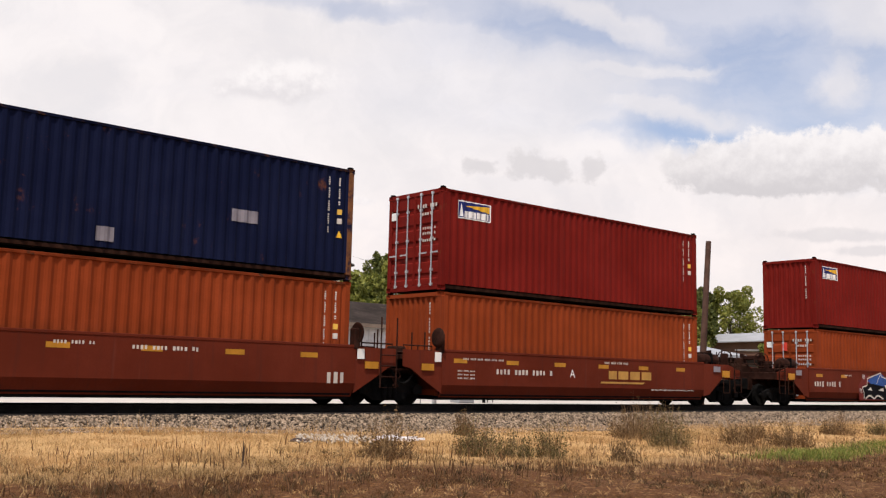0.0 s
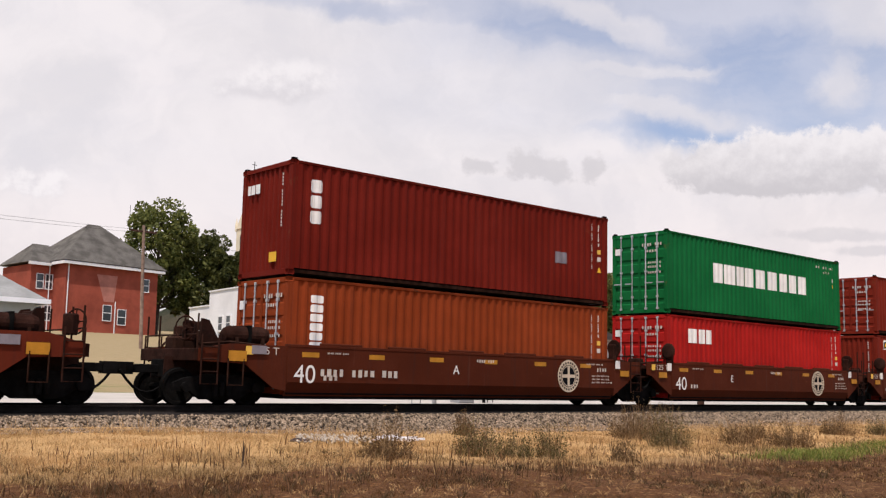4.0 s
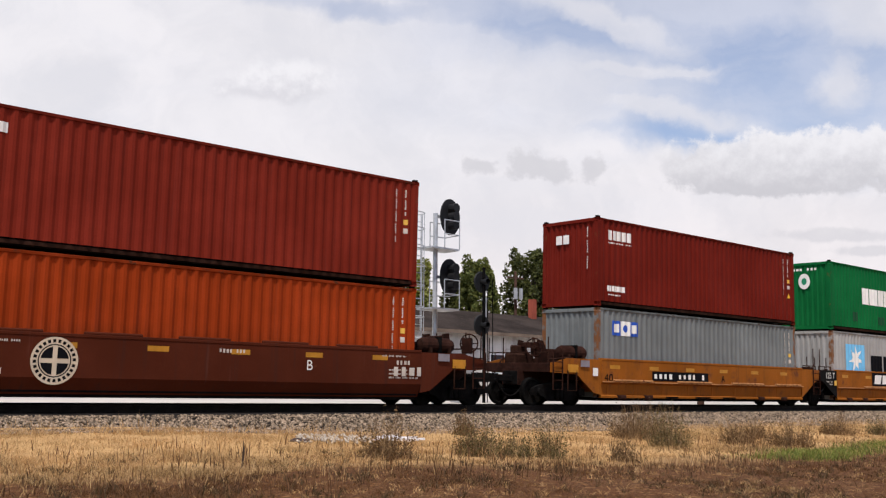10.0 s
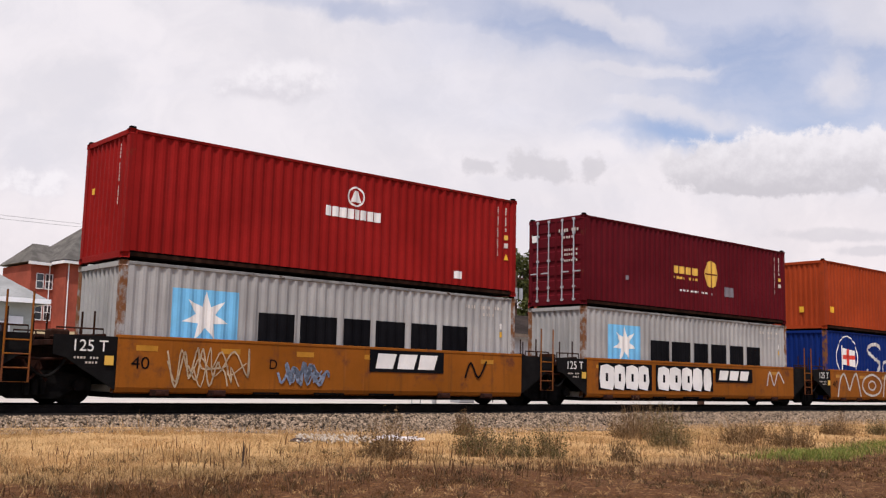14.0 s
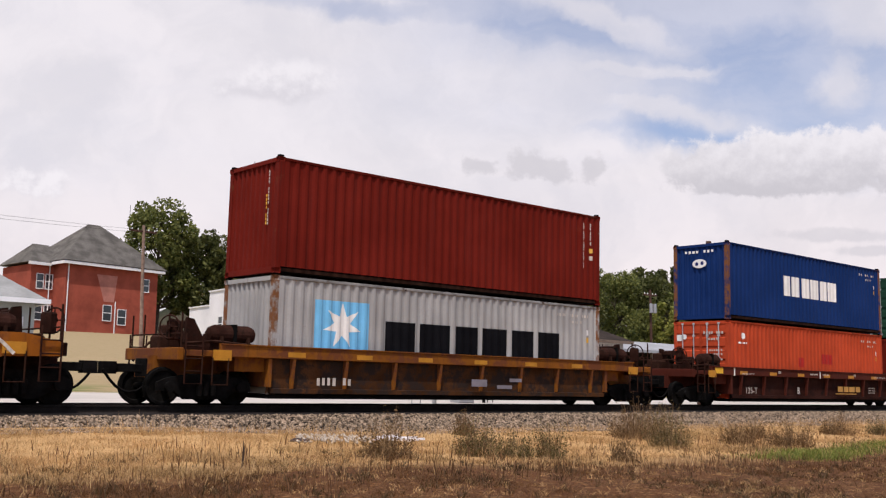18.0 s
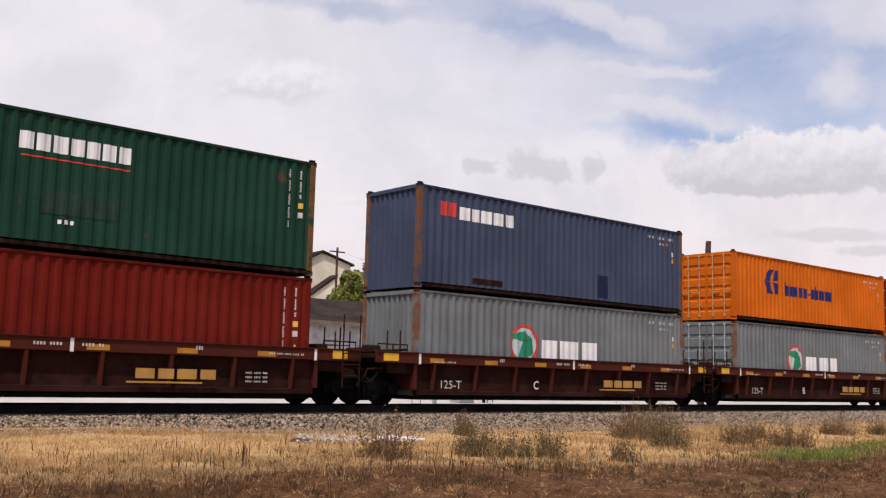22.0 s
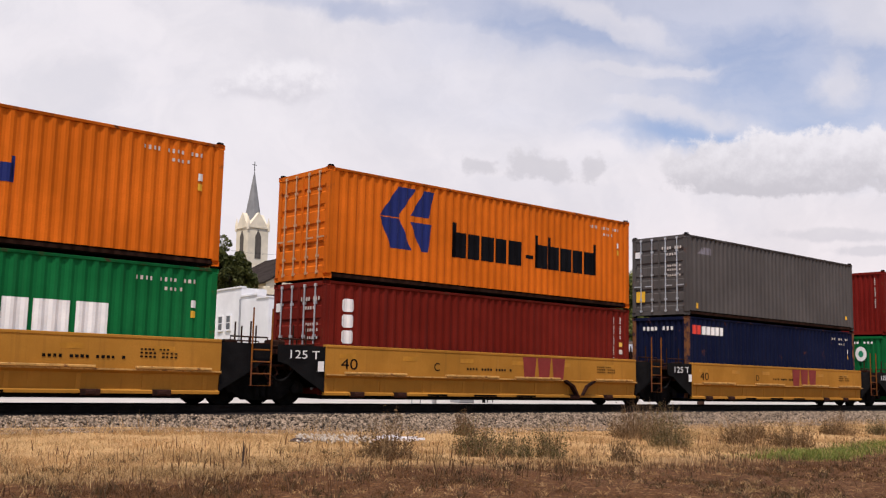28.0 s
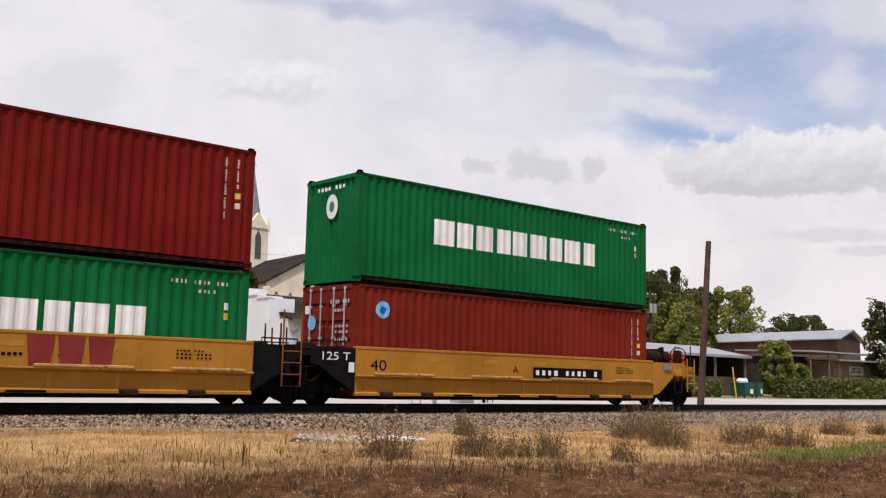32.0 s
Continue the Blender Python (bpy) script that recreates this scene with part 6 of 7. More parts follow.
# ---------------------------------------------------------------- plants
def blades(n, place, length, width, lean, seed):
    """Grass blades, each a bent strip of two quads."""
    r = np.random.RandomState(seed)
    at = place(r, n)
    L = length * (0.5 + r.rand(n)) * at[:, 3]
    a, b = r.rand(n) * 6.283, r.rand(n) * 6.283
    W = width * (0.6 + 0.8 * r.rand(n))
    side = np.stack([np.cos(a) * W / 2, np.sin(a) * W / 2, np.zeros(n)], 1)
    k = lean * (0.3 + r.rand(n)) * L
    bend = np.stack([np.cos(b) * k, np.sin(b) * k, np.zeros(n)], 1)
    root = at[:, :3]
    up = np.zeros((n, 3))
    up[:, 2] = L
    p1, p2 = root + up * 0.55 + bend * 0.3, root + up * 0.95 + bend
    v = np.stack([root - side, root + side, p1 + side * 0.8, p1 - side * 0.8, p2 + side * 0.15, p2 - side * 0.15], 1).reshape(-1, 3)
    o = 6 * np.arange(n)[:, None]
    f = np.concatenate([o + np.array([[0, 1, 2, 3]]), o + np.array([[3, 2, 4, 5]])])
    return mesh_of("blades", v, f)


def lift_of(x):
    t = np.clip((15.0 - x) / 7.0, 0, 1)
    return 0.18 * t * t * (3 - 2 * t)


def zs_of(y):
    return np.interp(y, [p[0] for p in PROFILE], [p[1] for p in PROFILE])


def clumpy(x, y, s):
    return np.array([noise.noise((float(a) * s, float(b) * s, 7.0)) for a, b in zip(x, y)])


def build_grass():
    def field(lo, hi, slope=0.0):
        def place(r, n):
            y = lo + (hi - lo) * r.rand(n * 2)
            x = 0.27 * y + (2.0 * y + 1.5) * r.rand(n * 2) ** 1.15
            c = clumpy(x, y, 0.8) + 0.5 * clumpy(x, y, 3.0)
            keep = np.argsort(-(c + 0.9 * r.rand(n * 2) - np.where(y < lo + slope * (x - 6.0), 1.1, 0.0)))[:n]
            x, y, c = x[keep], y[keep], c[keep]
            return np.stack([x, y, zs_of(y) + lift_of(x) - 0.02, np.clip(0.75 + 0.5 * c, 0.3, 1.5)], 1)
        return place

    straw = leaf_material("dry_straw", (0.34, 0.185, 0.070), (0.78, 0.53, 0.255))
    dull = leaf_material("dull_dead_grass", (0.040, 0.016, 0.006), (0.24, 0.112, 0.040))
    fresh = leaf_material("fresh_grass", (0.085, 0.125, 0.018), (0.33, 0.34, 0.075))
    solo("dry_grass", blades(130000, field(10.6, 19.3, slope=0.09), 0.078, 0.0075, 1.3, 11), straw, "tall bleached dry grass along the track", "grass", kind="stuff")
    solo("short_dead_grass", blades(115000, field(4.6, 13.0), 0.05, 0.006, 1.3, 12), dull, "short brown dead grass on bare soil", "grass", kind="stuff")

    def wedge(r, n):
        s, t = np.sqrt(r.rand(n)), r.rand(n)
        x = 17.0 + s * (18.3 + 8.5 * t - 17.0) + r.randn(n) * 0.25
        y = 10.7 + s * (9.6 + 2.6 * t - 10.7) + r.randn(n) * 0.25
        c = clumpy(x, y, 0.5)
        return np.stack([x, y, zs_of(y) - 0.02, np.clip(0.85 + 1.1 * c, 0.15, 1.6)], 1)
    solo("green_grass", blades(5200, wedge, 0.13, 0.012, 0.7, 13), fresh, "patch of fresh green grass among dry weeds", "grass", kind="stuff")

    def stalks(r, n):
        y = 8.6 + 6.4 * r.rand(n)
        x = 0.3 * y + 1.9 * y * r.rand(n)
        c = clumpy(x, y, 0.6)
        return np.stack([x, y, zs_of(y) + lift_of(x), np.clip(0.8 + c, 0.25, 1.4)], 1)
    solo("dead_stalks", blades(1900, stalks, 0.17, 0.014, 0.25, 14), leaf_material("dark_stalk", (0.11, 0.050, 0.022), (0.24, 0.13, 0.06)), "thin dark dead weed stalks", "weeds", kind="stuff")

    def tufts(r, n):
        k = n // 14
        y = 4.8 + 9.0 * r.rand(k)
        x = 0.28 * y + 2.0 * y * r.rand(k)
        s = 0.5 + 0.9 * r.rand(k)
        x, y, s = np.repeat(x, 14), np.repeat(y, 14), np.repeat(s, 14)
        x, y = x + r.randn(len(x)) * 0.035, y + r.randn(len(x)) * 0.035
        return np.stack([x, y, zs_of(y) + lift_of(x) - 0.01, s], 1)
    solo("pale_tufts", blades(14 * 950, tufts, 0.048, 0.006, 1.1, 16), straw, "small pale tufts of dead grass on bare soil", "grass", kind="stuff")
    solo("dark_tufts", blades(14 * 900, tufts, 0.075, 0.008, 1.0, 17), leaf_material("dark_tuft", (0.035, 0.018, 0.008), (0.13, 0.085, 0.035)), "small dark tufts of dead weeds on bare soil", "weeds", kind="stuff")

    def wisps(r, n):
        y = 9.6 + 10.1 * r.rand(n) ** 0.8
        x = 0.3 * y + 1.9 * y * r.rand(n)
        c = clumpy(x, y, 1.3) + 0.6 * clumpy(x, y, 4.0)
        return np.stack([x, y, zs_of(y) + lift_of(x), np.clip(0.6 + 1.1 * c, 0.2, 1.6)], 1)
    solo("seed_grass", blades(13000, wisps, 0.20, 0.007, 0.6, 15), straw, "thin pale seed grass standing above the rest", "grass", kind="stuff")


def weed(x, y, h, w, seed, material, label):
    """A bush of slender upright stems, each set with small leaves along its upper part."""
    h, w = h * 1.22, w * 1.45
    r = np.random.RandomState(seed)
    m = int(75 * (w / 0.5)) + 24
    a, d = r.rand(m) * 6.283, r.rand(m) ** 0.6 * w * 0.40
    root = np.stack([d * np.cos(a), d * np.sin(a), np.zeros(m)], 1)
    tall = h * (0.25 + 0.95 * r.rand(m) ** 1.7) * (1.15 - 0.45 * d / (w * 0.40))
    out = (0.02 + 0.34 * r.rand(m) ** 1.5) * w * 0.75
    tip = root + np.stack([np.cos(a) * out, np.sin(a) * out, tall], 1)
    side = np.stack([-np.sin(a), np.cos(a), np.zeros(m)], 1) * 0.006
    v = np.stack([root - side, root + side, tip + side * 0.3, tip - side * 0.3], 1).reshape(-1, 3)
    stalk = mesh_of("stems", v, 4 * np.arange(m)[:, None] + np.array([[0, 1, 2, 3]]))
    ob = solo("weed_bush", stalk, material[0], label, "weed", at=Matrix.Translation((x, y, ground_z(x, y) - 0.02)), group="weeds before the track")
    per = 22
    t = 0.05 + 0.95 * r.rand(m, per, 1)
    c = root[:, None] + (tip - root)[:, None] * t + r.randn(m, per, 3) * 0.026
    part("leaves", leaf_mesh(c.reshape(-1, 3), 0.0145, r), material[1], ob)
    return ob


def leaf_mesh(c, size, r):
    """One small bent leaf of four corners at each centre."""
    n = len(c)
    a = r.randn(n, 3)
    a /= np.linalg.norm(a, axis=1)[:, None]
    b = np.cross(a, r.randn(n, 3))
    b /= np.linalg.norm(b, axis=1)[:, None]
    s = size * (0.55 + 0.9 * r.rand(n, 1))
    v = np.stack([c - a * s, c + b * s * 0.62, c + a * s, c - b * s * 0.62], 1).reshape(-1, 3)
    return mesh_of("leaves", v, 4 * np.arange(n)[:, None] + np.array([[0, 1, 2, 3]]))


BARK = surface("bark", (0.085, 0.065, 0.048), 0.95, 0, 0.4, 3.0, 25, 0.5)
GREENS = {"dark": leaf_material("dark_leaves", (0.032, 0.042, 0.009), (0.145, 0.150, 0.042)), "mid": leaf_material("mid_leaves", (0.055, 0.076, 0.016), (0.25, 0.255, 0.068)),
          "light": leaf_material("light_leaves", (0.10, 0.125, 0.020), (0.40, 0.385, 0.09))}


def tree(x, y, top, rx, ry, green, seed, base=None, leaf=0.26, n=5200, low=0.22, label="leafy broad tree with an uneven crown"):
    """A tapered trunk with limbs, and leaves in clumps about the limb ends."""
    r = np.random.RandomState(seed)
    z0 = ground_z(x, y) if base is None else base
    h = top - z0
    ob = thing("tree", label, "tree", at=Matrix.Translation((x, y, z0 - 0.1)), group="trees behind the railway")
    g = Geo()
    tr = max(0.14, h * 0.022)
    g.cyl((0, 0, 0), (0.02 * h, 0, 0.35 * h), tr, tr * 0.75, 8)
    g.cyl((0.02 * h, 0, 0.35 * h), (0, 0.02 * h, 0.75 * h), tr * 0.75, tr * 0.3, 8)
    centres = []
    k = 58
    for i in range(k):
        a, t = 2.4 * i + r.rand(), (i + 0.5) / k
        zz = h * (low + (0.93 - low) * t)
        e = math.sqrt(max(0.05, 1 - (2 * (zz / h - low) / (1 - low) - 0.85) ** 2 / 1.45)) * (0.55 + 0.5 * r.rand())
        p = (rx * e * math.cos(a), ry * e * math.sin(a), zz + h * 0.05 * r.rand())
        g.cyl((0, 0, max(0.2 * h, zz - 0.22 * h)), (p[0] * 0.8, p[1] * 0.8, p[2] * 0.97), tr * 0.26, tr * 0.06, 5)
        centres.append(p)
    centres += [(0, 0, h * 0.9), (rx * 0.2, 0, h * 0.8), (-rx * 0.25, 0, h * 0.7)]
    part("trunk", g, BARK, ob)
    c = np.array(centres)
    pick = r.randint(0, len(c), n)
    d = r.randn(n, 3)
    d /= np.linalg.norm(d, axis=1)[:, None]
    rad = (0.13 + 0.19 * r.rand(len(c)))[pick][:, None] * np.array([[rx, ry, h * 0.34]]) * (0.35 + 0.65 * r.rand(n, 1) ** 0.4)
    pts = c[pick] + d * rad
    pts = pts[(pts[:, 2] > h * low * 0.6) & (pts[:, 2] < h * 1.02)]
    part("crown", leaf_mesh(pts, leaf, r), GREENS[green], ob)
    return ob


def hedge_mass(name, label, category, x0, x1, y0, y1, z0, z1, green, seed, n, leaf=0.2):
    r = np.random.RandomState(seed)
    x = x0 + (x1 - x0) * r.rand(n)
    top = z1 - (z1 - z0) * (0.75 * np.array([abs(noise.noise((float(v) * 0.45, seed, 0))) + 0.3 * abs(noise.noise((float(v) * 1.7, seed, 4))) for v in x]))
    z = z0 + (top - z0) * r.rand(n) ** 0.75
    y = y0 + (y1 - y0) * r.rand(n)
    ob = thing(name, label, category)
    part("leaves", leaf_mesh(np.stack([x, y, z], 1), leaf, r), GREENS[green], ob)
    g = Geo()
    for k in range(int((x1 - x0) / 0.8) + 1):
        xx = x0 + 0.4 + k * 0.8
        if xx < x1:
            g.cyl((xx, (y0 + y1) / 2, z0 - 0.15), (xx + 0.1, (y0 + y1) / 2, z0 + 0.7 * (z1 - z0)), 0.05, 0.02, 5)
    part("stems", g, BARK, ob)
    return ob

# ---------------------------------------------------------------- town behind the track
BRICK = surface("red_brick", (0.30, 0.068, 0.040), 0.9, 0, 0.25, 0.5, 14, 0.2, (0.38, 0.17, 0.115), (0.64, 0.78))
SHINGLE = surface("grey_shingle", (0.115, 0.106, 0.094), 0.95, 0, 0.35, 0.8, 9, 0.4, (0.06, 0.053, 0.045), (0.60, 0.78), spec=0.05)
DARKSHINGLE = surface("dark_shingle", (0.032, 0.0235, 0.0195), 0.95, 0, 0.4, 0.5, 9, 0.4, (0.075, 0.052, 0.040), (0.56, 0.72), spec=0.05)
STUCCO = surface("white_stucco", (0.76, 0.74, 0.72), 0.9, 0, 0.12, 0.4, 12, 0.1, (0.50, 0.47, 0.44), (0.66, 0.82))
CREAM = surface("cream_stone", (0.74, 0.65, 0.49), 0.9, 0, 0.15, 0.4, 10, 0.15, (0.42, 0.36, 0.27), (0.62, 0.8))
TRIM = surface("white_trim", (0.74, 0.73, 0.72), 0.7, 0, 0.1, 1, 20, 0.0)
TIN = surface("pale_sheet_metal", (0.36, 0.36, 0.37), 0.5, 0.3, 0.15, 0.5, 8, 0.05, (0.35, 0.30, 0.26), (0.62, 0.8))
TIMBER = surface("weathered_timber", (0.16, 0.115, 0.085), 0.9, 0, 0.3, 1.0, 20, 0.2)
POLEWOOD = surface("pole_wood", (0.075, 0.038, 0.026), 0.9, 0, 0.35, 2.0, 30, 0.3)
GLASS = glass_pane_material()


def frame_at(x, y, z, turn=0):
    return pose(x, y, z, 0, 0, turn)


def window(parent, at, w, h, arched=False, trim=None):
    """A window in a wall whose outside is -y; at is its lower left corner."""
    def shell():
        g = Geo().box(-0.07, 0, -0.06, 0.05, -0.07, h + 0.07).box(w, w + 0.07, -0.06, 0.05, -0.07, h + 0.07)
        return g.box(0, w, -0.06, 0.05, h, h + 0.07).box(0, w, -0.09, 0.05, -0.09, 0).box(0, w, -0.04, 0.0, h * 0.48, h * 0.53)
    fr = part("window", shared(("window_frame", w, h), shell), trim or TRIM, parent, at=at)
    pts = [(0, 0), (w, 0), (w, h)] + ([(w * 0.5, h * 1.28)] if arched else []) + [(0, h)]
    part("pane", shared(("pane", w, h, arched), lambda: Geo().prism(pts, 1, -0.03, -0.01)), GLASS, fr)
    return fr


def hip_roof(x0, x1, y0, y1, z, rise, over=0.4, ridge=None):
    x0, x1, y0, y1 = x0 - over, x1 + over, y0 - over, y1 + over
    m = (y0 + y1) / 2
    a, b = ridge or (x0 + (y1 - y0) / 2, x1 - (y1 - y0) / 2)
    v = [(x0, y0, z), (x1, y0, z), (x1, y1, z), (x0, y1, z), (a, m, z + rise), (b, m, z + rise)]
    return Geo().add(v, [(0, 1, 5, 4), (1, 2, 5), (2, 3, 4, 5), (3, 0, 4), (3, 2, 1, 0)])


def gable_roof(x0, x1, y0, y1, z, rise, over=0.3, t=0.14):
    """A roof with its ridge along x."""
    m = (y0 + y1) / 2
    k = rise / (m - y0)
    pts = [(y0 - over, z - over * k), (m, z + rise), (y1 + over, z - over * k), (y1 + over, z - over * k + t), (m, z + rise + t * 1.1), (y0 - over, z - over * k + t)]
    return Geo().prism([pts[0], pts[1], pts[2], pts[3], pts[4], pts[5]], 0, x0 - over, x1 + over)


def brick_house():
    h = thing("house", "two-storey red brick house with grey hipped roof", "house", at=frame_at(38.67, 104.42, 6.2, 8.9))
    part("wall", Geo().box(0, 11.2, 0, 9, 0.0, 7.9), BRICK, h)
    part("wall", Geo().box(-2.6, -0.003, 2.4, 8.5, 0.0, 7.7), BRICK, h)
    part("roof", hip_roof(0, 11.4, 0, 9, 8.15, 5.0, 0.65, (4.9, 6.3)), SHINGLE, h)
    part("roof", hip_roof(-2.6, 0.5, 2.4, 8.5, 7.9, 2.4, 0.4, (-1.0, 0.8)), SHINGLE, h)
    part("eave_trim", Geo().box(-0.6, 11.8, -0.6, -0.45, 7.75, 8.06).box(-0.6, -0.45, -0.45, 2.0, 7.75, 8.06).box(-3.1, -0.6, 1.9, 2.05, 7.6, 7.9).box(11.65, 11.8, -0.45, 9, 7.75, 8.06), TRIM, h)
    for u, z, w, hh in ((9.2, 5.6, 0.85, 1.35), (4.55, 2.1, 0.95, 1.6), (6.35, 1.75, 0.95, 1.6)):
        window(h, Matrix.Translation((u, 0.0, z)), w, hh)
    for u, z in ((-1.9, 5.2), (-0.9, 5.2), (-1.9, 1.9), (-0.9, 1.9)):
        window(h, Matrix.Translation((u, 2.4, z)), 0.7, 1.5)
    part("brick_patch", Geo().prism([(4.6, 4.1), (5.8, 4.1), (6.1, 7.0), (3.6, 7.0)], 1, -0.012, 0.0), surface("pale_brick_patch", (0.42, 0.17, 0.13), 0.9, 0, 0.25, 0.8, 14, 0.2), h, "paler patch of repaired brick")
    for u, v, z0, z1 in ((5.95, -0.08, 0.5, 4.2), (0.25, -0.08, 0.4, 7.9), (-0.55, 2.32, 0.4, 7.7)):
        part("downpipe", Geo().cyl((u, v, z0), (u, v, z1), 0.06, n=6), TRIM, h)
    part("chimney", Geo().box(8.4, 8.9, 3.8, 4.3, 8.4, 9.6), BRICK, h)
    part("foundation", Geo().box(-2.8, 11.4, -0.15, 9.1, -1.6, 0.05), surface("tan_concrete", (0.50, 0.43, 0.34), 0.9, 0, 0.15, 0.5, 10, 0.1), h)


def corner_house():
    h = thing("house", "small pale house with grey hipped roof", "house", at=frame_at(6.0, 45.0, 0.3))
    part("wall", Geo().box(0, 9.4, 0, 8, 0, 4.1), surface("pale_green_siding", (0.36, 0.37, 0.33), 0.85, 0, 0.12, 0.6, 12, 0.1), h)
    part("roof", hip_roof(0, 9.4, 0, 8, 4.05, 2.0, 0.45, (3.6, 7.9)), surface("light_shingle", (0.25, 0.25, 0.24), 0.9, 0, 0.2, 0.8, 9, 0.2), h)
    part("eave_trim", Geo().box(-0.5, 9.9, -0.52, -0.42, 3.88, 4.08).box(9.78, 9.9, -0.42, 8.4, 3.88, 4.08), TRIM, h)
    for u in (1.2, 4.2, 7.2):
        window(h, Matrix.Translation((u, 0, 1.6)), 1.1, 1.4)
    part("awning_window", Geo().box(8.3, 8.9, -0.08, 0.0, 2.9, 3.3), TRIM, h)


def stepped_building():
    b = thing("building", "white stucco building with stepped parapet", "building", at=frame_at(27.6, 45.5, 0.2))
    for a, c, z in ((0.0, 1.2, 5.2), (1.2, 2.9, 5.42), (2.9, 6.5, 5.95), (6.5, 8.9, 5.15)):
        part("wall", Geo().box(0, 1.6 if a < 6 else 6.0, a + 0.002, c, 0, z), STUCCO, b)
        part("coping", Geo().box(-0.06, 0.3, a - 0.03, c + 0.03, z, z + 0.08), STUCCO, b)
    for v in (4.1, 5.0):
        window(b, Matrix.Translation((0, v + 0.3, 3.7)) @ pose(0, 0, 0, 0, 0, -90), 0.45, 0.75, trim=STUCCO)
    part("drain_pipe", Geo().cyl((-0.06, 2.9, 0.2), (-0.06, 2.9, 5.3), 0.05, n=6), TIN, b)


def long_shed():
    b = thing("building", "long low whitewashed building with dark grey roof", "building", at=frame_at(28.0, 44.7, 0.3))
    part("wall", Geo().box(0.3, 28.0, 0, 10, 0, 4.0), surface("whitewash", (0.55, 0.51, 0.48), 0.9, 0, 0.25, 0.6, 12, 0.15, (0.27, 0.23, 0.21), (0.52, 0.68), streaks=0.5), b)
    part("gable", Geo().prism([(0, 4.0), (10, 4.0), (5, 5.6)], 0, 0.3, 0.5), TIMBER, b)
    part("roof", gable_roof(0.76, 28.0, 0, 10, 3.98, 1.62, 0.5), DARKSHINGLE, b)
    part("fascia", Geo().box(0.26, 28.5, -0.56, -0.50, 3.74, 3.95), TIMBER, b)
    part("chimney", Geo().box(23.2, 23.62, 4.2, 4.62, 5.2, 6.9), BRICK, b)
    part("vent_pipe", Geo().cyl((17.4, 3.0, 4.9), (17.4, 3.0, 6.3), 0.13, n=8).cyl((17.4, 3.0, 6.3), (17.4, 3.0, 6.5), 0.22, n=8), TIN, b)
    for u in (4.0, 9.5, 15.0, 20.5, 25.5):
        window(b, Matrix.Translation((u, 0, 1.5)), 1.2, 1.1)
    part("door", Geo().box(12.2, 13.2, -0.05, 0.03, 0.0, 2.1), TIMBER, b)


def church():
    c = thing("church", "pale stone church with a pointed grey steeple", "church", at=frame_at(75.4, 125.3, 8.5))
    # nave with its gable to the track
    part("gable_wall", Geo().prism([(0, 0), (15.0, 0), (15.0, 12.1), (9.6, 13.5), (6.4, 11.7), (0, 8.2)], 1, 0.0, 20.0), CREAM, c)
    ridge = [(9.7, 13.9), (9.7, 13.6), (-0.6, 7.95), (-0.6, 8.25)]
    part("roof", Geo().prism(ridge, 1, -0.4, 24.0), DARKSHINGLE, c)
    part("roof", Geo().prism([(9.6, 13.9), (9.6, 13.6), (15.5, 11.95), (15.5, 12.25)], 1, -0.4, 24.0), DARKSHINGLE, c)
    part("porch_roof", Geo().prism([(6.4, 6.6), (11.2, 9.8), (11.2, 10.15), (6.4, 6.95)], 1, -2.2, -0.01), DARKSHINGLE, c)
    part("porch_wall", Geo().prism([(6.6, 0), (11.0, 0), (11.0, 9.6), (6.6, 6.6)], 1, -2.0, -0.005), CREAM, c)
    for u in (1.4, 3.8):
        window(c, Matrix.Translation((u, 0, 4.3)), 0.8, 2.2, True, CREAM)
    part("buttress", Geo().box(-0.5, 0.4, -0.6, 0.0, 0, 7.6, 0.05), CREAM, c)
    # tower
    t = part("tower", Geo().box(6.4, 10.2, 16.7, 20.5, 0, 19.6).box(6.25, 10.35, 16.55, 20.65, 12.6, 12.9).box(6.25, 10.35, 16.55, 20.65, 19.25, 19.5), CREAM, c)
    part("gablet", Geo().prism([(6.5, 19.5), (10.1, 19.5), (8.3, 21.9)], 1, 16.6, 20.6), CREAM, t)
    part("gablet", Geo().prism([(16.8, 19.5), (20.4, 19.5), (18.6, 21.9)], 0, 6.3, 10.3), CREAM, t)
    for k in ((6.4, 16.7), (10.2, 16.7), (6.4, 20.5), (10.2, 20.5)):
        part("pinnacle", Geo().cyl((k[0], k[1], 18.9), (k[0], k[1], 20.0), 0.26, 0.26, 6).cyl((k[0], k[1], 20.0), (k[0], k[1], 21.2), 0.26, 0.02, 6), CREAM, t)
    n = 8
    v = [(8.3 + q * math.cos(math.pi / 8 + 2 * math.pi * i / n), 18.6 + q * math.sin(math.pi / 8 + 2 * math.pi * i / n), z) for q, z in ((1.85, 19.6), (1.30, 21.4)) for i in range(n)] + [(8.3, 18.6, 29.4)]
    part("spire", Geo().add(v, [(i + n, (i + 1) % n + n, 2 * n) for i in range(n)] + [(i, (i + 1) % n, (i + 1) % n + n, i + n) for i in range(n)]), surface("spire_slate", (0.21, 0.205, 0.20), 0.8, 0, 0.2, 0.6, 8, 0.2), t, "tall grey pointed spire")
    part("cross", Geo().cyl((8.3, 18.6, 29.2), (8.3, 18.6, 30.8), 0.06, n=6).cyl((7.85, 18.6, 30.25), (8.75, 18.6, 30.25), 0.05, n=6), STEEL, t)
    louvre = surface("dark_louvre", (0.10, 0.085, 0.07), 0.8, 0, 0.2, 2, 20, 0.1)
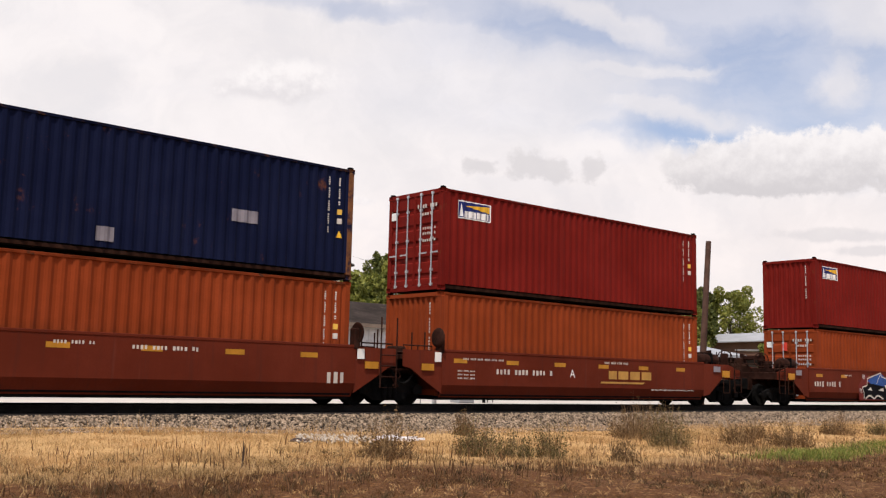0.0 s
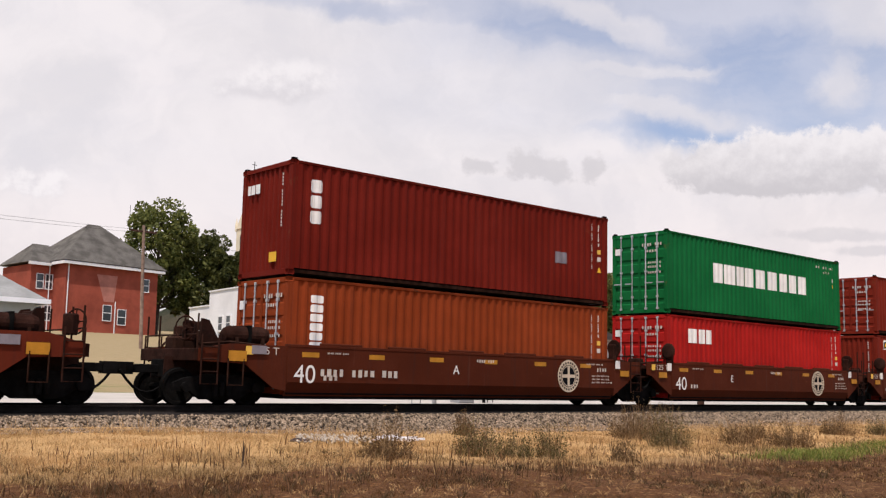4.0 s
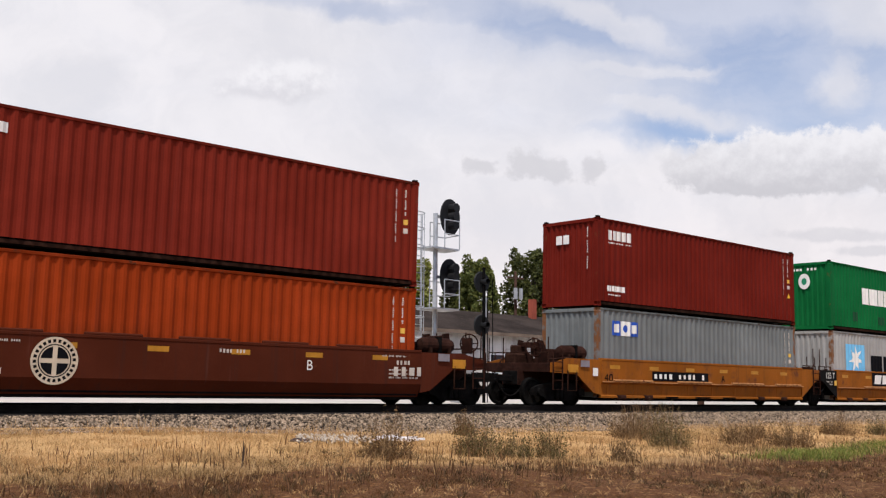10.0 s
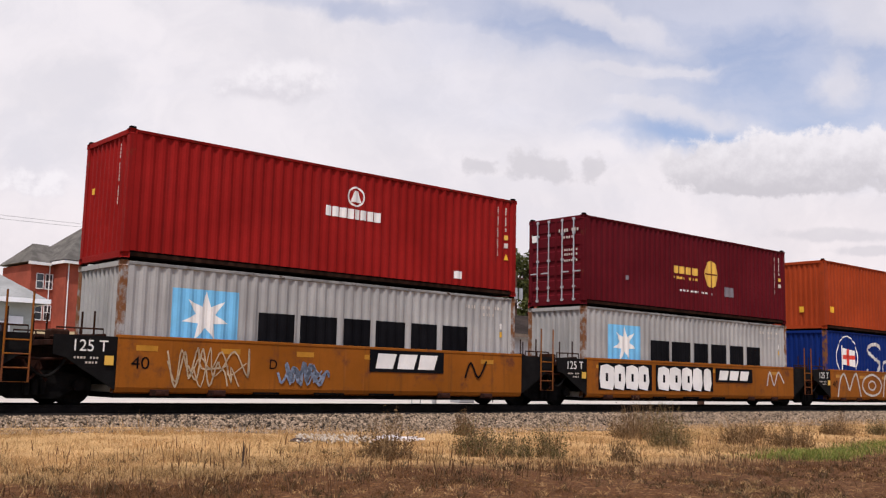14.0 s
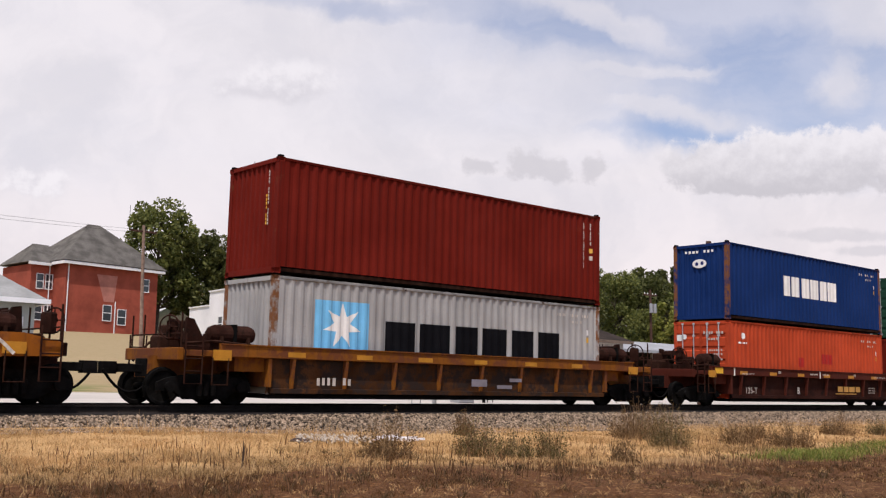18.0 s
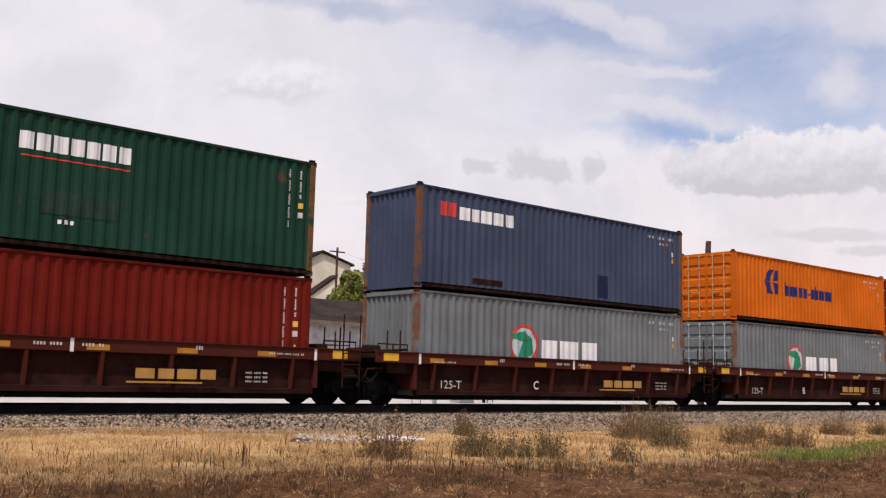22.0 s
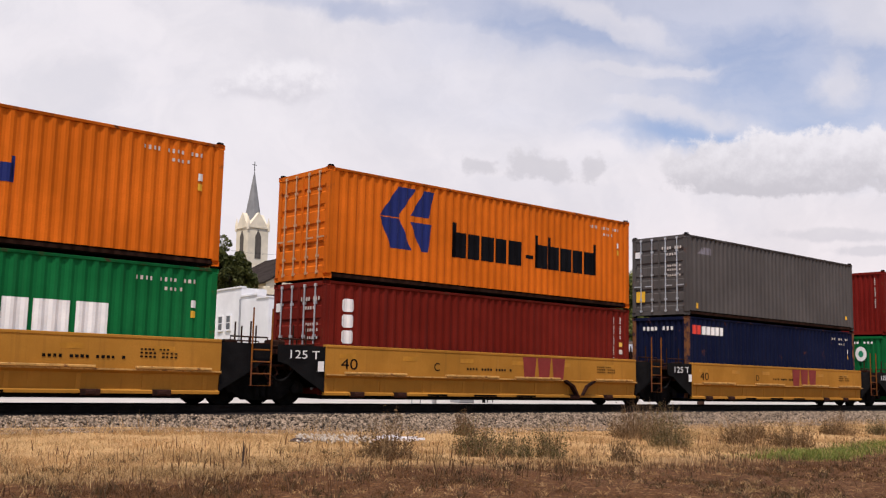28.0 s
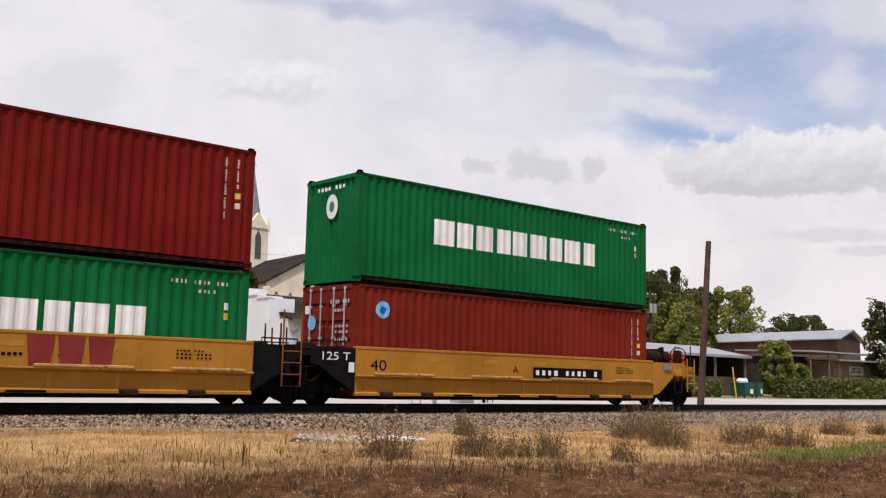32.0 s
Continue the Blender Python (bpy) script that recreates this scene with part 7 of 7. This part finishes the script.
    part("belfry_opening", Geo().prism([(7.75, 14.2), (8.85, 14.2), (8.85, 17.8), (8.3, 19.0), (7.75, 17.8)], 1, 16.63, 16.72), louvre, t)
    part("belfry_opening", Geo().prism([(18.05, 14.2), (19.15, 14.2), (19.15, 17.8), (18.6, 19.0), (18.05, 17.8)], 0, 6.33, 6.42), louvre, t)


def sheds():
    b = thing("shed", "open timber shed with pale metal roof", "shed", at=frame_at(62.0, 50.0, 0.4))
    part("roof", Geo().prism([(0, 3.65), (5.0, 4.75), (5.0, 4.85), (0, 3.77)], 0, -0.5, 19.0), TIN, b)
    # back wall near black: the shade inside the shed is put into the board colour
    part("back_wall", Geo().box(0, 18.6, 4.6, 4.8, 0, 4.6), surface("shaded_board", (0.03, 0.022, 0.017), 0.9, 0, 0.3, 1, 20, 0.1), b)
    # end wall added to keep light out of the shed
    part("end_wall", Geo().prism([(0.4, 0), (4.6, 0), (4.6, 4.55), (0.4, 3.7)], 0, 18.4, 18.6), MATS["shaded_board"], b)
    part("side_wall", Geo().box(11.0, 18.6, 1.2, 1.35, 0, 1.9), surface("brown_board", (0.22, 0.15, 0.10), 0.9, 0, 0.25, 1, 20, 0.1), b)
    for u in (0.2, 4.6, 9.0, 13.6, 18.3):
        part("post", shared("shed_post", lambda: Geo().box(-0.09, 0.09, 0.2, 0.38, 0, 3.7)), TIMBER, b, at=Matrix.Translation((u, 0, 0)))
    part("fascia", Geo().box(-0.5, 19.0, -0.05, 0.0, 3.55, 3.78), TIN, b)
    b = thing("building", "brown building with broad grey metal roof", "building", at=frame_at(124.1, 81.9, 1.4, -78.8))
    part("wall", Geo().box(0, 18.0, -5.2, 5.2, 0, 6.8), surface("brown_brick", (0.13, 0.072, 0.05), 0.9, 0, 0.2, 0.5, 14, 0.2), b)
    part("gable", Geo().prism([(-5.2, 6.8), (5.2, 6.8), (0, 8.0)], 0, 18.0 - 0.2, 18.0 - 0.002), surface("dark_board", (0.035, 0.027, 0.022), 0.9, 0, 0.3, 1, 20, 0.1), b)
    part("roof", gable_roof(0, 18.0, -5.2, 5.2, 6.8, 1.25, 0.7), TIN, b)
    b = thing("building", "low brick store with flat pale canopy and sign", "building", at=frame_at(94.3, 52.0, 0.5))
    part("wall", Geo().box(6.5, 24, 0.5, 8, 0, 3.9), surface("tan_brick", (0.27, 0.17, 0.11), 0.9, 0, 0.2, 0.5, 14, 0.2), b)
    # same dark board: shade under the canopy is put into the colour
    part("recess_wall", Geo().box(0.5, 6.49, 3.5, 8, 0, 4.4), MATS["shaded_board"], b)
    part("canopy", Geo().prism([(-0.6, 4.62), (8.2, 5.0), (8.2, 5.14), (-0.6, 4.78)], 0, 0.0, 13.0), TIN, b)
    part("canopy", Geo().prism([(-1.4, 3.82), (8.0, 4.35), (8.0, 4.5), (-1.4, 3.98)], 0, 6.0, 24.0), TIN, b)
    part("sign", Geo().box(9.6, 12.8, 0.40, 0.48, 2.45, 3.45, 0.02), surface("cream_sign", (0.60, 0.56, 0.46), 0.8, 0, 0.1, 1, 20, 0.0), b, "cream board sign")
    part("sign_writing", on_sheet(dashes(9.9, 12.5, 2.75, 2.95, 10) + dashes(10.1, 12.3, 3.08, 3.24, 8), 0.39), STEEL, b)
    for u in (0.3, 4.0, 6.2):
        part("post", Geo().box(u, u + 0.12, -0.3, -0.18, 0, 4.65), TIMBER, b)


def lattice_signal():
    """A railway signal of two heads on a mast with a caged ladder and platforms."""
    s = thing("railway_signal", "galvanised signal mast with ladder cage and two black heads", "signal", at=frame_at(22.8, 26.5, -0.35))
    part("base", Geo().box(-0.5, 0.5, -0.5, 0.5, -0.2, 0.25, 0.03), surface("pale_concrete", (0.45, 0.43, 0.40), 0.9, 0, 0.15, 1, 12, 0.1), s)
    part("mast", Geo().cyl((0, 0, 0.2), (0, 0, 7.05), 0.085, n=12), SILVER, s)
    for z in (3.65, 5.78):
        part("platform", Geo().box(-0.55, 0.75, -0.45, 0.35, z - 0.06, z), SILVER, s, "steel grating platform")
        for px, py in ((0.05, -0.45), (0.75, -0.45), (0.75, 0.35), (0.05, 0.35)):
            part("rail_post", shared("signal_rail_post", lambda: Geo().cyl((0, 0, 0), (0, 0, 1.0), 0.022, n=6)), SILVER, s, at=Matrix.Translation((px, py, z)))
        for dz in (1.0, 0.5):
            part("railing", shared("signal_railing", lambda: Geo().tube([(0.05, -0.45, 0), (0.75, -0.45, 0), (0.75, 0.35, 0), (0.05, 0.35, 0)], 0.02)), SILVER, s, at=Matrix.Translation((0, 0, z + dz)))
    lad = Geo()
    for x in (-1.0, -0.62):
        lad.cyl((x, 0.0, 0.2), (x, 0.0, 6.9), 0.024, n=6)
    for k in range(22):
        lad.cyl((-1.0, 0, 0.35 + 0.3 * k), (-0.62, 0, 0.35 + 0.3 * k), 0.014, n=5)
    part("ladder", lad, SILVER, s, "galvanised ladder")
    for k, z in enumerate((2.6, 3.3, 3.65, 4.4, 5.1, 5.78, 6.4, 6.95)):
        ring = [(-0.81 - 0.65 * math.cos(a) * 0.0 + 0.62 * math.cos(a) - 0.35, 0.36 * math.sin(a) + 0.02, z) for a in [i * math.pi / 6 for i in range(13)]]
        part("cage_hoop", Geo().tube(ring, 0.018, 5), SILVER, s)
    for k in range(6):
        a = k * math.pi / 3 + 0.3
        part("cage_bar", Geo().cyl((-1.16 + 0.62 * math.cos(a), 0.36 * math.sin(a) + 0.02, 2.6), (-1.16 + 0.62 * math.cos(a), 0.36 * math.sin(a) + 0.02, 6.95), 0.014, n=5), SILVER, s)
    part("brace", Geo().cyl((-0.62, 0, 5.78), (0, 0, 5.72), 0.03, n=6).cyl((-0.62, 0, 3.6), (0, 0, 3.6), 0.03, n=6).cyl((-0.62, 0, 1.6), (0, 0, 1.6), 0.03, n=6), SILVER, s)
    dark = surface("signal_black", (0.012, 0.012, 0.013), 0.6, 0, 0.2, 3, 30, 0.05)
    for z in (6.98, 4.80):
        n = 24
        oval = [(0.62 + 0.50 * math.cos(2 * math.pi * i / n), z + 0.66 * math.sin(2 * math.pi * i / n)) for i in range(n)]
        head = part("signal_head", Geo().prism(oval, 1, -0.1, -0.04).box(0.46, 0.78, -0.08, 0.16, z - 0.45, z + 0.45, 0.05), dark, s, "black oval signal head",
                    at=Matrix.Translation((0.62, 0, 0)) @ pose(0, 0, 0, 0, 0, 6) @ Matrix.Translation((-0.62, 0, 0)))
        for k in (-0.32, 0.0, 0.32):
            part("hood", Geo().cyl((0.62, -0.40, z + k * 0.95), (0.62, -0.1, z + k * 0.95), 0.17, n=12, caps=True), dark, head)
        part("bracket", Geo().box(0.05, 0.5, 0.1, 0.18, z - 0.05, z + 0.05), SILVER, s)


def small_signal():
    s = thing("railway_signal", "slim dark signal mast with two round heads", "signal", at=frame_at(28.5, 30.0, 0.0))
    dark = MATS["signal_black"]
    part("mast", Geo().cyl((0, 0, 0), (0, 0, 5.6), 0.07, n=10), STEEL, s)
    for z in (5.0, 3.2):
        head = part("signal_head", Geo().turned([(0.0, 0.0), (0.42, 0.0), (0.45, 0.05), (0.3, 0.2), (0.0, 0.25)], (0, 0.1, z), 20), dark, s, "round black signal head")
        part("hood", Geo().cyl((0, -0.25, z), (0, 0.1, z), 0.12, n=12, caps=False), dark, head)
    part("ladder", Geo().cyl((0.4, 0.2, 0), (0.4, 0.2, 5.2), 0.02, n=5).cyl((0.7, 0.2, 0), (0.7, 0.2, 5.2), 0.02, n=5), STEEL, s)
    part("cabinet", Geo().box(-1.6, -0.8, -0.3, 0.3, 0.0, 1.7, 0.03), TIN, s, "pale equipment cabinet")


def wood_pole(x, y, top, r, lean=(0, 0), arm=None, can=False, label="weathered wooden utility pole with crossarm", base=None, wood=None):
    z = ground_z(x, y) if base is None else base
    p = thing("utility_pole", label, "pole", at=frame_at(x, y, z - 0.3), group="poles")
    h = top - z + 0.3
    part("pole", Geo().cyl((0, 0, 0), (lean[0], lean[1], h), r, r * 0.78, 10), wood or POLEWOOD, p)
    if arm:
        part("crossarm", Geo().box(lean[0] - arm, lean[0] + arm, lean[1] - 0.06, lean[1] + 0.06, h - 0.6, h - 0.46), POLEWOOD, p)
        for k in (-0.85, -0.4, 0.4, 0.85):
            part("insulator", shared("insulator", lambda: Geo().cyl((0, 0, 0), (0, 0, 0.16), 0.05, 0.03, 6)), STUCCO, p, at=Matrix.Translation((lean[0] + arm * k, lean[1], h - 0.46)))
    if can:
        for k in (-0.3, 0.3):
            part("transformer", Geo().cyl((lean[0] + k, -0.3, h - 2.3), (lean[0] + k, -0.3, h - 1.4), 0.17, n=10), TIN, p)
    return p


def wire(a, b, sag):
    pts = [(a[0] + (b[0] - a[0]) * t, a[1] + (b[1] - a[1]) * t, a[2] + (b[2] - a[2]) * t - sag * 4 * t * (1 - t)) for t in [i / 16 for i in range(17)]]
    solo("overhead_wire", Geo().tube(pts, 0.011, 4), STEEL, "thin dark overhead wire between poles", "wire", group="overhead wires")


def bin_at(x, y, w, h, colour, label, bags=False):
    b = thing("waste_bin", label, "bin", at=frame_at(x, y, ground_z(x, y)), group="bins")
    part("body", Geo().prism([(-w * 0.42, 0.12), (w * 0.42, 0.12), (w * 0.5, h), (-w * 0.5, h)], 1, -w * 0.45, w * 0.45), colour, b)
    part("lid", Geo().box(-w * 0.52, w * 0.52, -w * 0.5, w * 0.5, h, h + 0.07, 0.02), colour, b, at=pose(0, 0.1, 0, 0, 0, 0))
    part("label", Geo().box(0.0, w * 0.3, -w * 0.47, -w * 0.46, h * 0.3, h * 0.62), TRIM, b)
    for k in (-1, 1):
        part("wheel", shared("bin_wheel", lambda: Geo().cyl((0, -0.03, 0), (0, 0.03, 0), 0.12, n=12)), STEEL, b, at=Matrix.Translation((k * w * 0.36, 0.2, 0.12)))
    if bags:
        r = random.Random(4)
        for k in range(3):
            g = Geo()
            g.turned([(0.0, -0.02), (0.22, 0.0), (0.27, 0.14), (0.2, 0.28), (0.06, 0.36), (0.0, 0.40)], (0, 0, 0), 10, 2)
            g.v = [(a + r.uniform(-0.03, 0.03), c + r.uniform(-0.03, 0.03), d + r.uniform(-0.02, 0.02)) for a, c, d in g.v]
            part("rubbish_bag", g, STUCCO, b, "white rubbish bag", at=Matrix.Translation((-0.4 + 0.4 * k, 0, h + 0.07)))


def town():
    brick_house()
    corner_house()
    stepped_building()
    long_shed()
    church()
    sheds()
    lattice_signal()
    small_signal()
    wood_pole(39.25, 27.0, 7.66, 0.165, (1.14, 0.0), label="bare leaning wooden pole beside the track")
    wood_pole(36.5, 80.5, 14.6, 0.16, (-0.6, -0.7), 1.2, label="sun-bleached wooden utility pole with crossarm",
              wood=surface("bleached_pole_wood", (0.27, 0.185, 0.14), 0.9, 0, 0.3, 2.0, 30, 0.3))
    wood_pole(57.7, 57.0, 10.5, 0.15, (0, 0), 0.9, True)
    wood_pole(79.5, 60.0, 10.9, 0.15, (0, 0), 1.0, True)
    lamp = thing("street_lamp", "grey street lamp on a curved arm", "street lamp", at=frame_at(103.5, 48.0, 0.4))
    part("pole", Geo().cyl((0, 0, 0), (0, 0, 9.6), 0.09, 0.06, 8), STEEL, lamp)
    part("arm", Geo().tube([(0, 0, 9.5), (-1.5, -0.2, 10.0), (-4.2, -0.6, 10.15)], 0.04, 6), STEEL, lamp)
    part("lamp_head", Geo().box(-5.0, -4.2, -0.8, -0.45, 10.05, 10.2, 0.03), TIN, lamp)
    wood_pole(69.9, 100.0, 18.5, 0.17, (0.25, 0), 1.1)
    wire((36.0, 79.8, 14.2), (-30, 60, 13.0), 1.0)
    wire((36.3, 80.0, 14.0), (-30, 60, 12.6), 1.0)
    wire((70.1, 100.0, 18.1), (36, 79.8, 14.2), 1.2)
    wire((70.1, 100.0, 18.1), (120, 122, 20.0), 1.2)
    s = thing("radio_mast", "thin steel radio mast", "mast", at=frame_at(52.5, 121.0, 7.5))
    part("mast", Geo().cyl((0, 0, 0), (0, 0, 13.0), 0.10, 0.08, 6).cyl((0, 0, 13.0), (0, 0, 17.0), 0.05, 0.03, 5), STEEL, s)
    for a in ((52.2, 111.5, 23.2, 5.2, 4.6, "mid", 1), (57.5, 112.0, 20.6, 4.2, 4.0, "dark", 2), (61.0, 110.0, 18.0, 3.2, 3.0, "dark", 3),
              (43.6, 58.5, 9.3, 2.5, 2.2, "light", 4), (48.7, 60.0, 11.0, 2.4, 2.2, "light", 25), (51.5, 66.0, 12.7, 2.0, 2.0, "mid", 26), (58.9, 63.0, 12.4, 1.7, 1.7, "mid", 6), (67.1, 64.5, 14.1, 2.4, 2.3, "dark", 7),
              (74.0, 66.0, 14.4, 4.3, 3.2, "dark", 8), (82.0, 67.0, 13.6, 4.4, 3.2, "mid", 9), (115.0, 85.0, 18.8, 5.5, 4.5, "dark", 10), (123.0, 86.0, 16.5, 4.5, 4.0, "dark", 11),
              (107.5, 76.0, 14.0, 4.4, 3.8, "mid", 12), (146.0, 94.0, 19.0, 6.4, 4.6, "light", 13), (92.0, 66.0, 11.0, 3.8, 2.8, "light", 14), (197.0, 110.0, 18.4, 8.0, 6.0, "dark", 15),
              (108.5, 49.5, 11.2, 3.2, 2.8, "dark", 16), (221.0, 120.0, 17.0, 7.0, 6.0, "dark", 17), (59.8, 66.0, 11.2, 1.5, 1.5, "dark", 18), (90.0, 72.0, 14.0, 4.0, 3.5, "dark", 19),
              (98.0, 76.0, 15.0, 4.2, 3.5, "dark", 20), (82.6, 48.6, 5.6, 2.0, 1.4, "light", 21), (86.2, 48.6, 3.6, 1.4, 1.2, "light", 22),
              (51.5, 70.0, 11.0, 2.5, 2.5, "mid", 24)):
        tree(*a[:6], a[6] + 30, n=13000, leaf=0.15 if a[1] < 70 else 0.22, low=0.10 if a[5] == "light" else 0.2,
             label={"dark": "dark green broad tree with dense crown", "mid": "green broad tree with uneven crown", "light": "low light green leafy tree"}[a[5]])
    hedge_mass("hedge", "long loose green hedge beside the road", "hedge", 80.0, 110.0, 46.3, 47.6, 0.45, 2.5, "mid", 31, 14000, 0.15)
    hedge_mass("shrub", "loose green shrubs in front of the shed", "shrub", 68.0, 71.5, 47.0, 48.2, 0.45, 1.9, "mid", 32, 1600)
    bin_at(73.3, 46.2, 1.5, 1.15, surface("bin_green", (0.02, 0.07, 0.045), 0.6, 0, 0.15, 2, 20, 0.0), "dark green waste bin filled with white bags", True)
    bin_at(76.0, 46.6, 0.9, 1.2, MATS["bin_green"], "dark green waste bin with closed lid")
    solo("marker_post", Geo().cyl((-0.4, 0, 2.4), (0, 0, -0.1), 0.06, n=8), YELLOW, "leaning yellow marker post", "post", at=frame_at(71.4, 45.6, 0.45))
    # litter and weeds before the track
    r = random.Random(9)
    g = Geo()
    for k in range(26):
        x, y = r.uniform(-0.48, 0.42) * r.uniform(0.3, 1.0), r.uniform(-0.16, 0.16)
        g.prism([(x + r.uniform(0.05, 0.22) * math.cos(a) + r.uniform(-0.03, 0.03), y + r.uniform(0.03, 0.10) * math.sin(a)) for a in [i * 1.05 for i in range(6)]], 2, r.uniform(-0.01, 0.02), r.uniform(0.03, 0.12))
    solo("plastic_sheet", g, surface("white_plastic", (0.80, 0.78, 0.78), 0.5, 0, 0.05, 3, 20, 0.2), "torn white plastic sheet lying in the grass", "litter", at=frame_at(13.05, 16.4, ground_z(13.05, 16.4) + 0.04, -25))

    def patch(rr, n):
        y = 14.9 + 2.6 * rr.rand(n) ** 0.6
        x = y * (0.65 + 0.11 * rr.rand(n))
        return np.stack([x, y, zs_of(y) + lift_of(x) + 0.035], 1)
    solo("pale_rubble", stones(300, patch, 0.038, 8), surface("pale_rubble_stone", (0.40, 0.34, 0.27), 0.95, 0, 0.2, 3, 40, 0.3, island=0.5), "pale broken rubble at the foot of the ballast", "rubble", kind="stuff")
    solo("rock", Geo().turned([(0.0, -0.05), (0.15, -0.03), (0.17, 0.02), (0.09, 0.07), (0.0, 0.08)], (0, 0, 0), 7, 2).turned([(0.0, -0.05), (0.07, -0.02), (0.08, 0.03), (0.0, 0.07)], (0.21, 0.02, 0), 6, 2), surface("dark_rock", (0.06, 0.04, 0.035), 0.9, 0, 0.3, 5, 30, 0.3), "small dark rock in the dry grass", "rock",
         at=frame_at(10.1, 15.5, ground_z(10.1, 15.5)))
    solo("stake", Geo().cyl((0, 0, -0.1), (0.02, 0, 0.26), 0.016, 0.012, 6).cyl((0.02, 0, 0.24), (0.015, 0.01, 0.34), 0.011, 0.004, 5), surface("dark_stake", (0.05, 0.03, 0.022), 0.9, 0, 0.3, 5, 30, 0.2), "short dark stake in the dry grass", "stake", at=frame_at(6.6, 11.4, ground_z(6.6, 11.4)))
    brown = (leaf_material("weed_stalk", (0.16, 0.09, 0.045), (0.46, 0.30, 0.16)), leaf_material("weed_leaf", (0.075, 0.042, 0.018), (0.31, 0.185, 0.08)))
    olive = (brown[0], leaf_material("olive_weed_leaf", (0.062, 0.052, 0.018), (0.26, 0.20, 0.078)))
    for k, (x, y, h, w, m) in enumerate(((9.4, 12.0, 0.55, 0.62, brown), (11.6, 12.4, 0.50, 0.55, olive), (12.3, 12.2, 0.42, 0.5, olive), (13.1, 12.1, 0.55, 0.42, olive), (11.9, 12.6, 0.38, 0.5, brown),
                                         (19.6, 15.4, 0.75, 0.95, brown), (20.6, 15.6, 0.70, 0.8, olive), (18.3, 13.4, 0.72, 0.75, olive), (21.3, 13.6, 0.52, 0.75, brown), (21.6, 12.4, 0.55, 0.8, brown),
                                         (28.0, 14.6, 0.50, 0.8, brown), (30.0, 14.2, 0.45, 0.7, olive), (16.0, 17.5, 0.45, 0.4, brown), (14.2, 11.4, 0.30, 0.4, brown), (23.5, 14.5, 0.4, 0.5, brown))):
        weed(x, y, h, w, 60 + k, m, "dry brown bushy weed in the grass" if m is brown else "grey-olive bushy weed in the grass")


build_ground()
town()
build_grass()
build_track()


# ---------------------------------------------------------------- what moves
def gone(t):
    return float(np.interp(t, [r[0] for r in RUN], [r[1] for r in RUN]))


def motions():
    for ob, s, z in MOVERS:
        walk(ob, [(t, on_track(s + d, z)) for t, d in RUN])
    for ob, x, s in WHEELSETS:
        a, b = max(0.0, (s - 62) / 11.6), min(32.0, (s + 2) / 11.3)
        times = [0.0] + [k / FPS for k in range(int(a * FPS) + 1, int(b * FPS))] + [32.0]
        rows, turn = [], 0.0
        last = gone(times[1]) if len(times) > 2 else 0.0
        for i, t in enumerate(times):
            d = last if i == 0 else gone(min(t, b)) if i < len(times) - 1 else last
            turn += (d - last) / AXLE
            last = d
            rows.append((t, Matrix.Translation((x, 0, 0)) @ Matrix.Rotation(turn, 4, "Y")))
        walk(ob, rows)


motions()
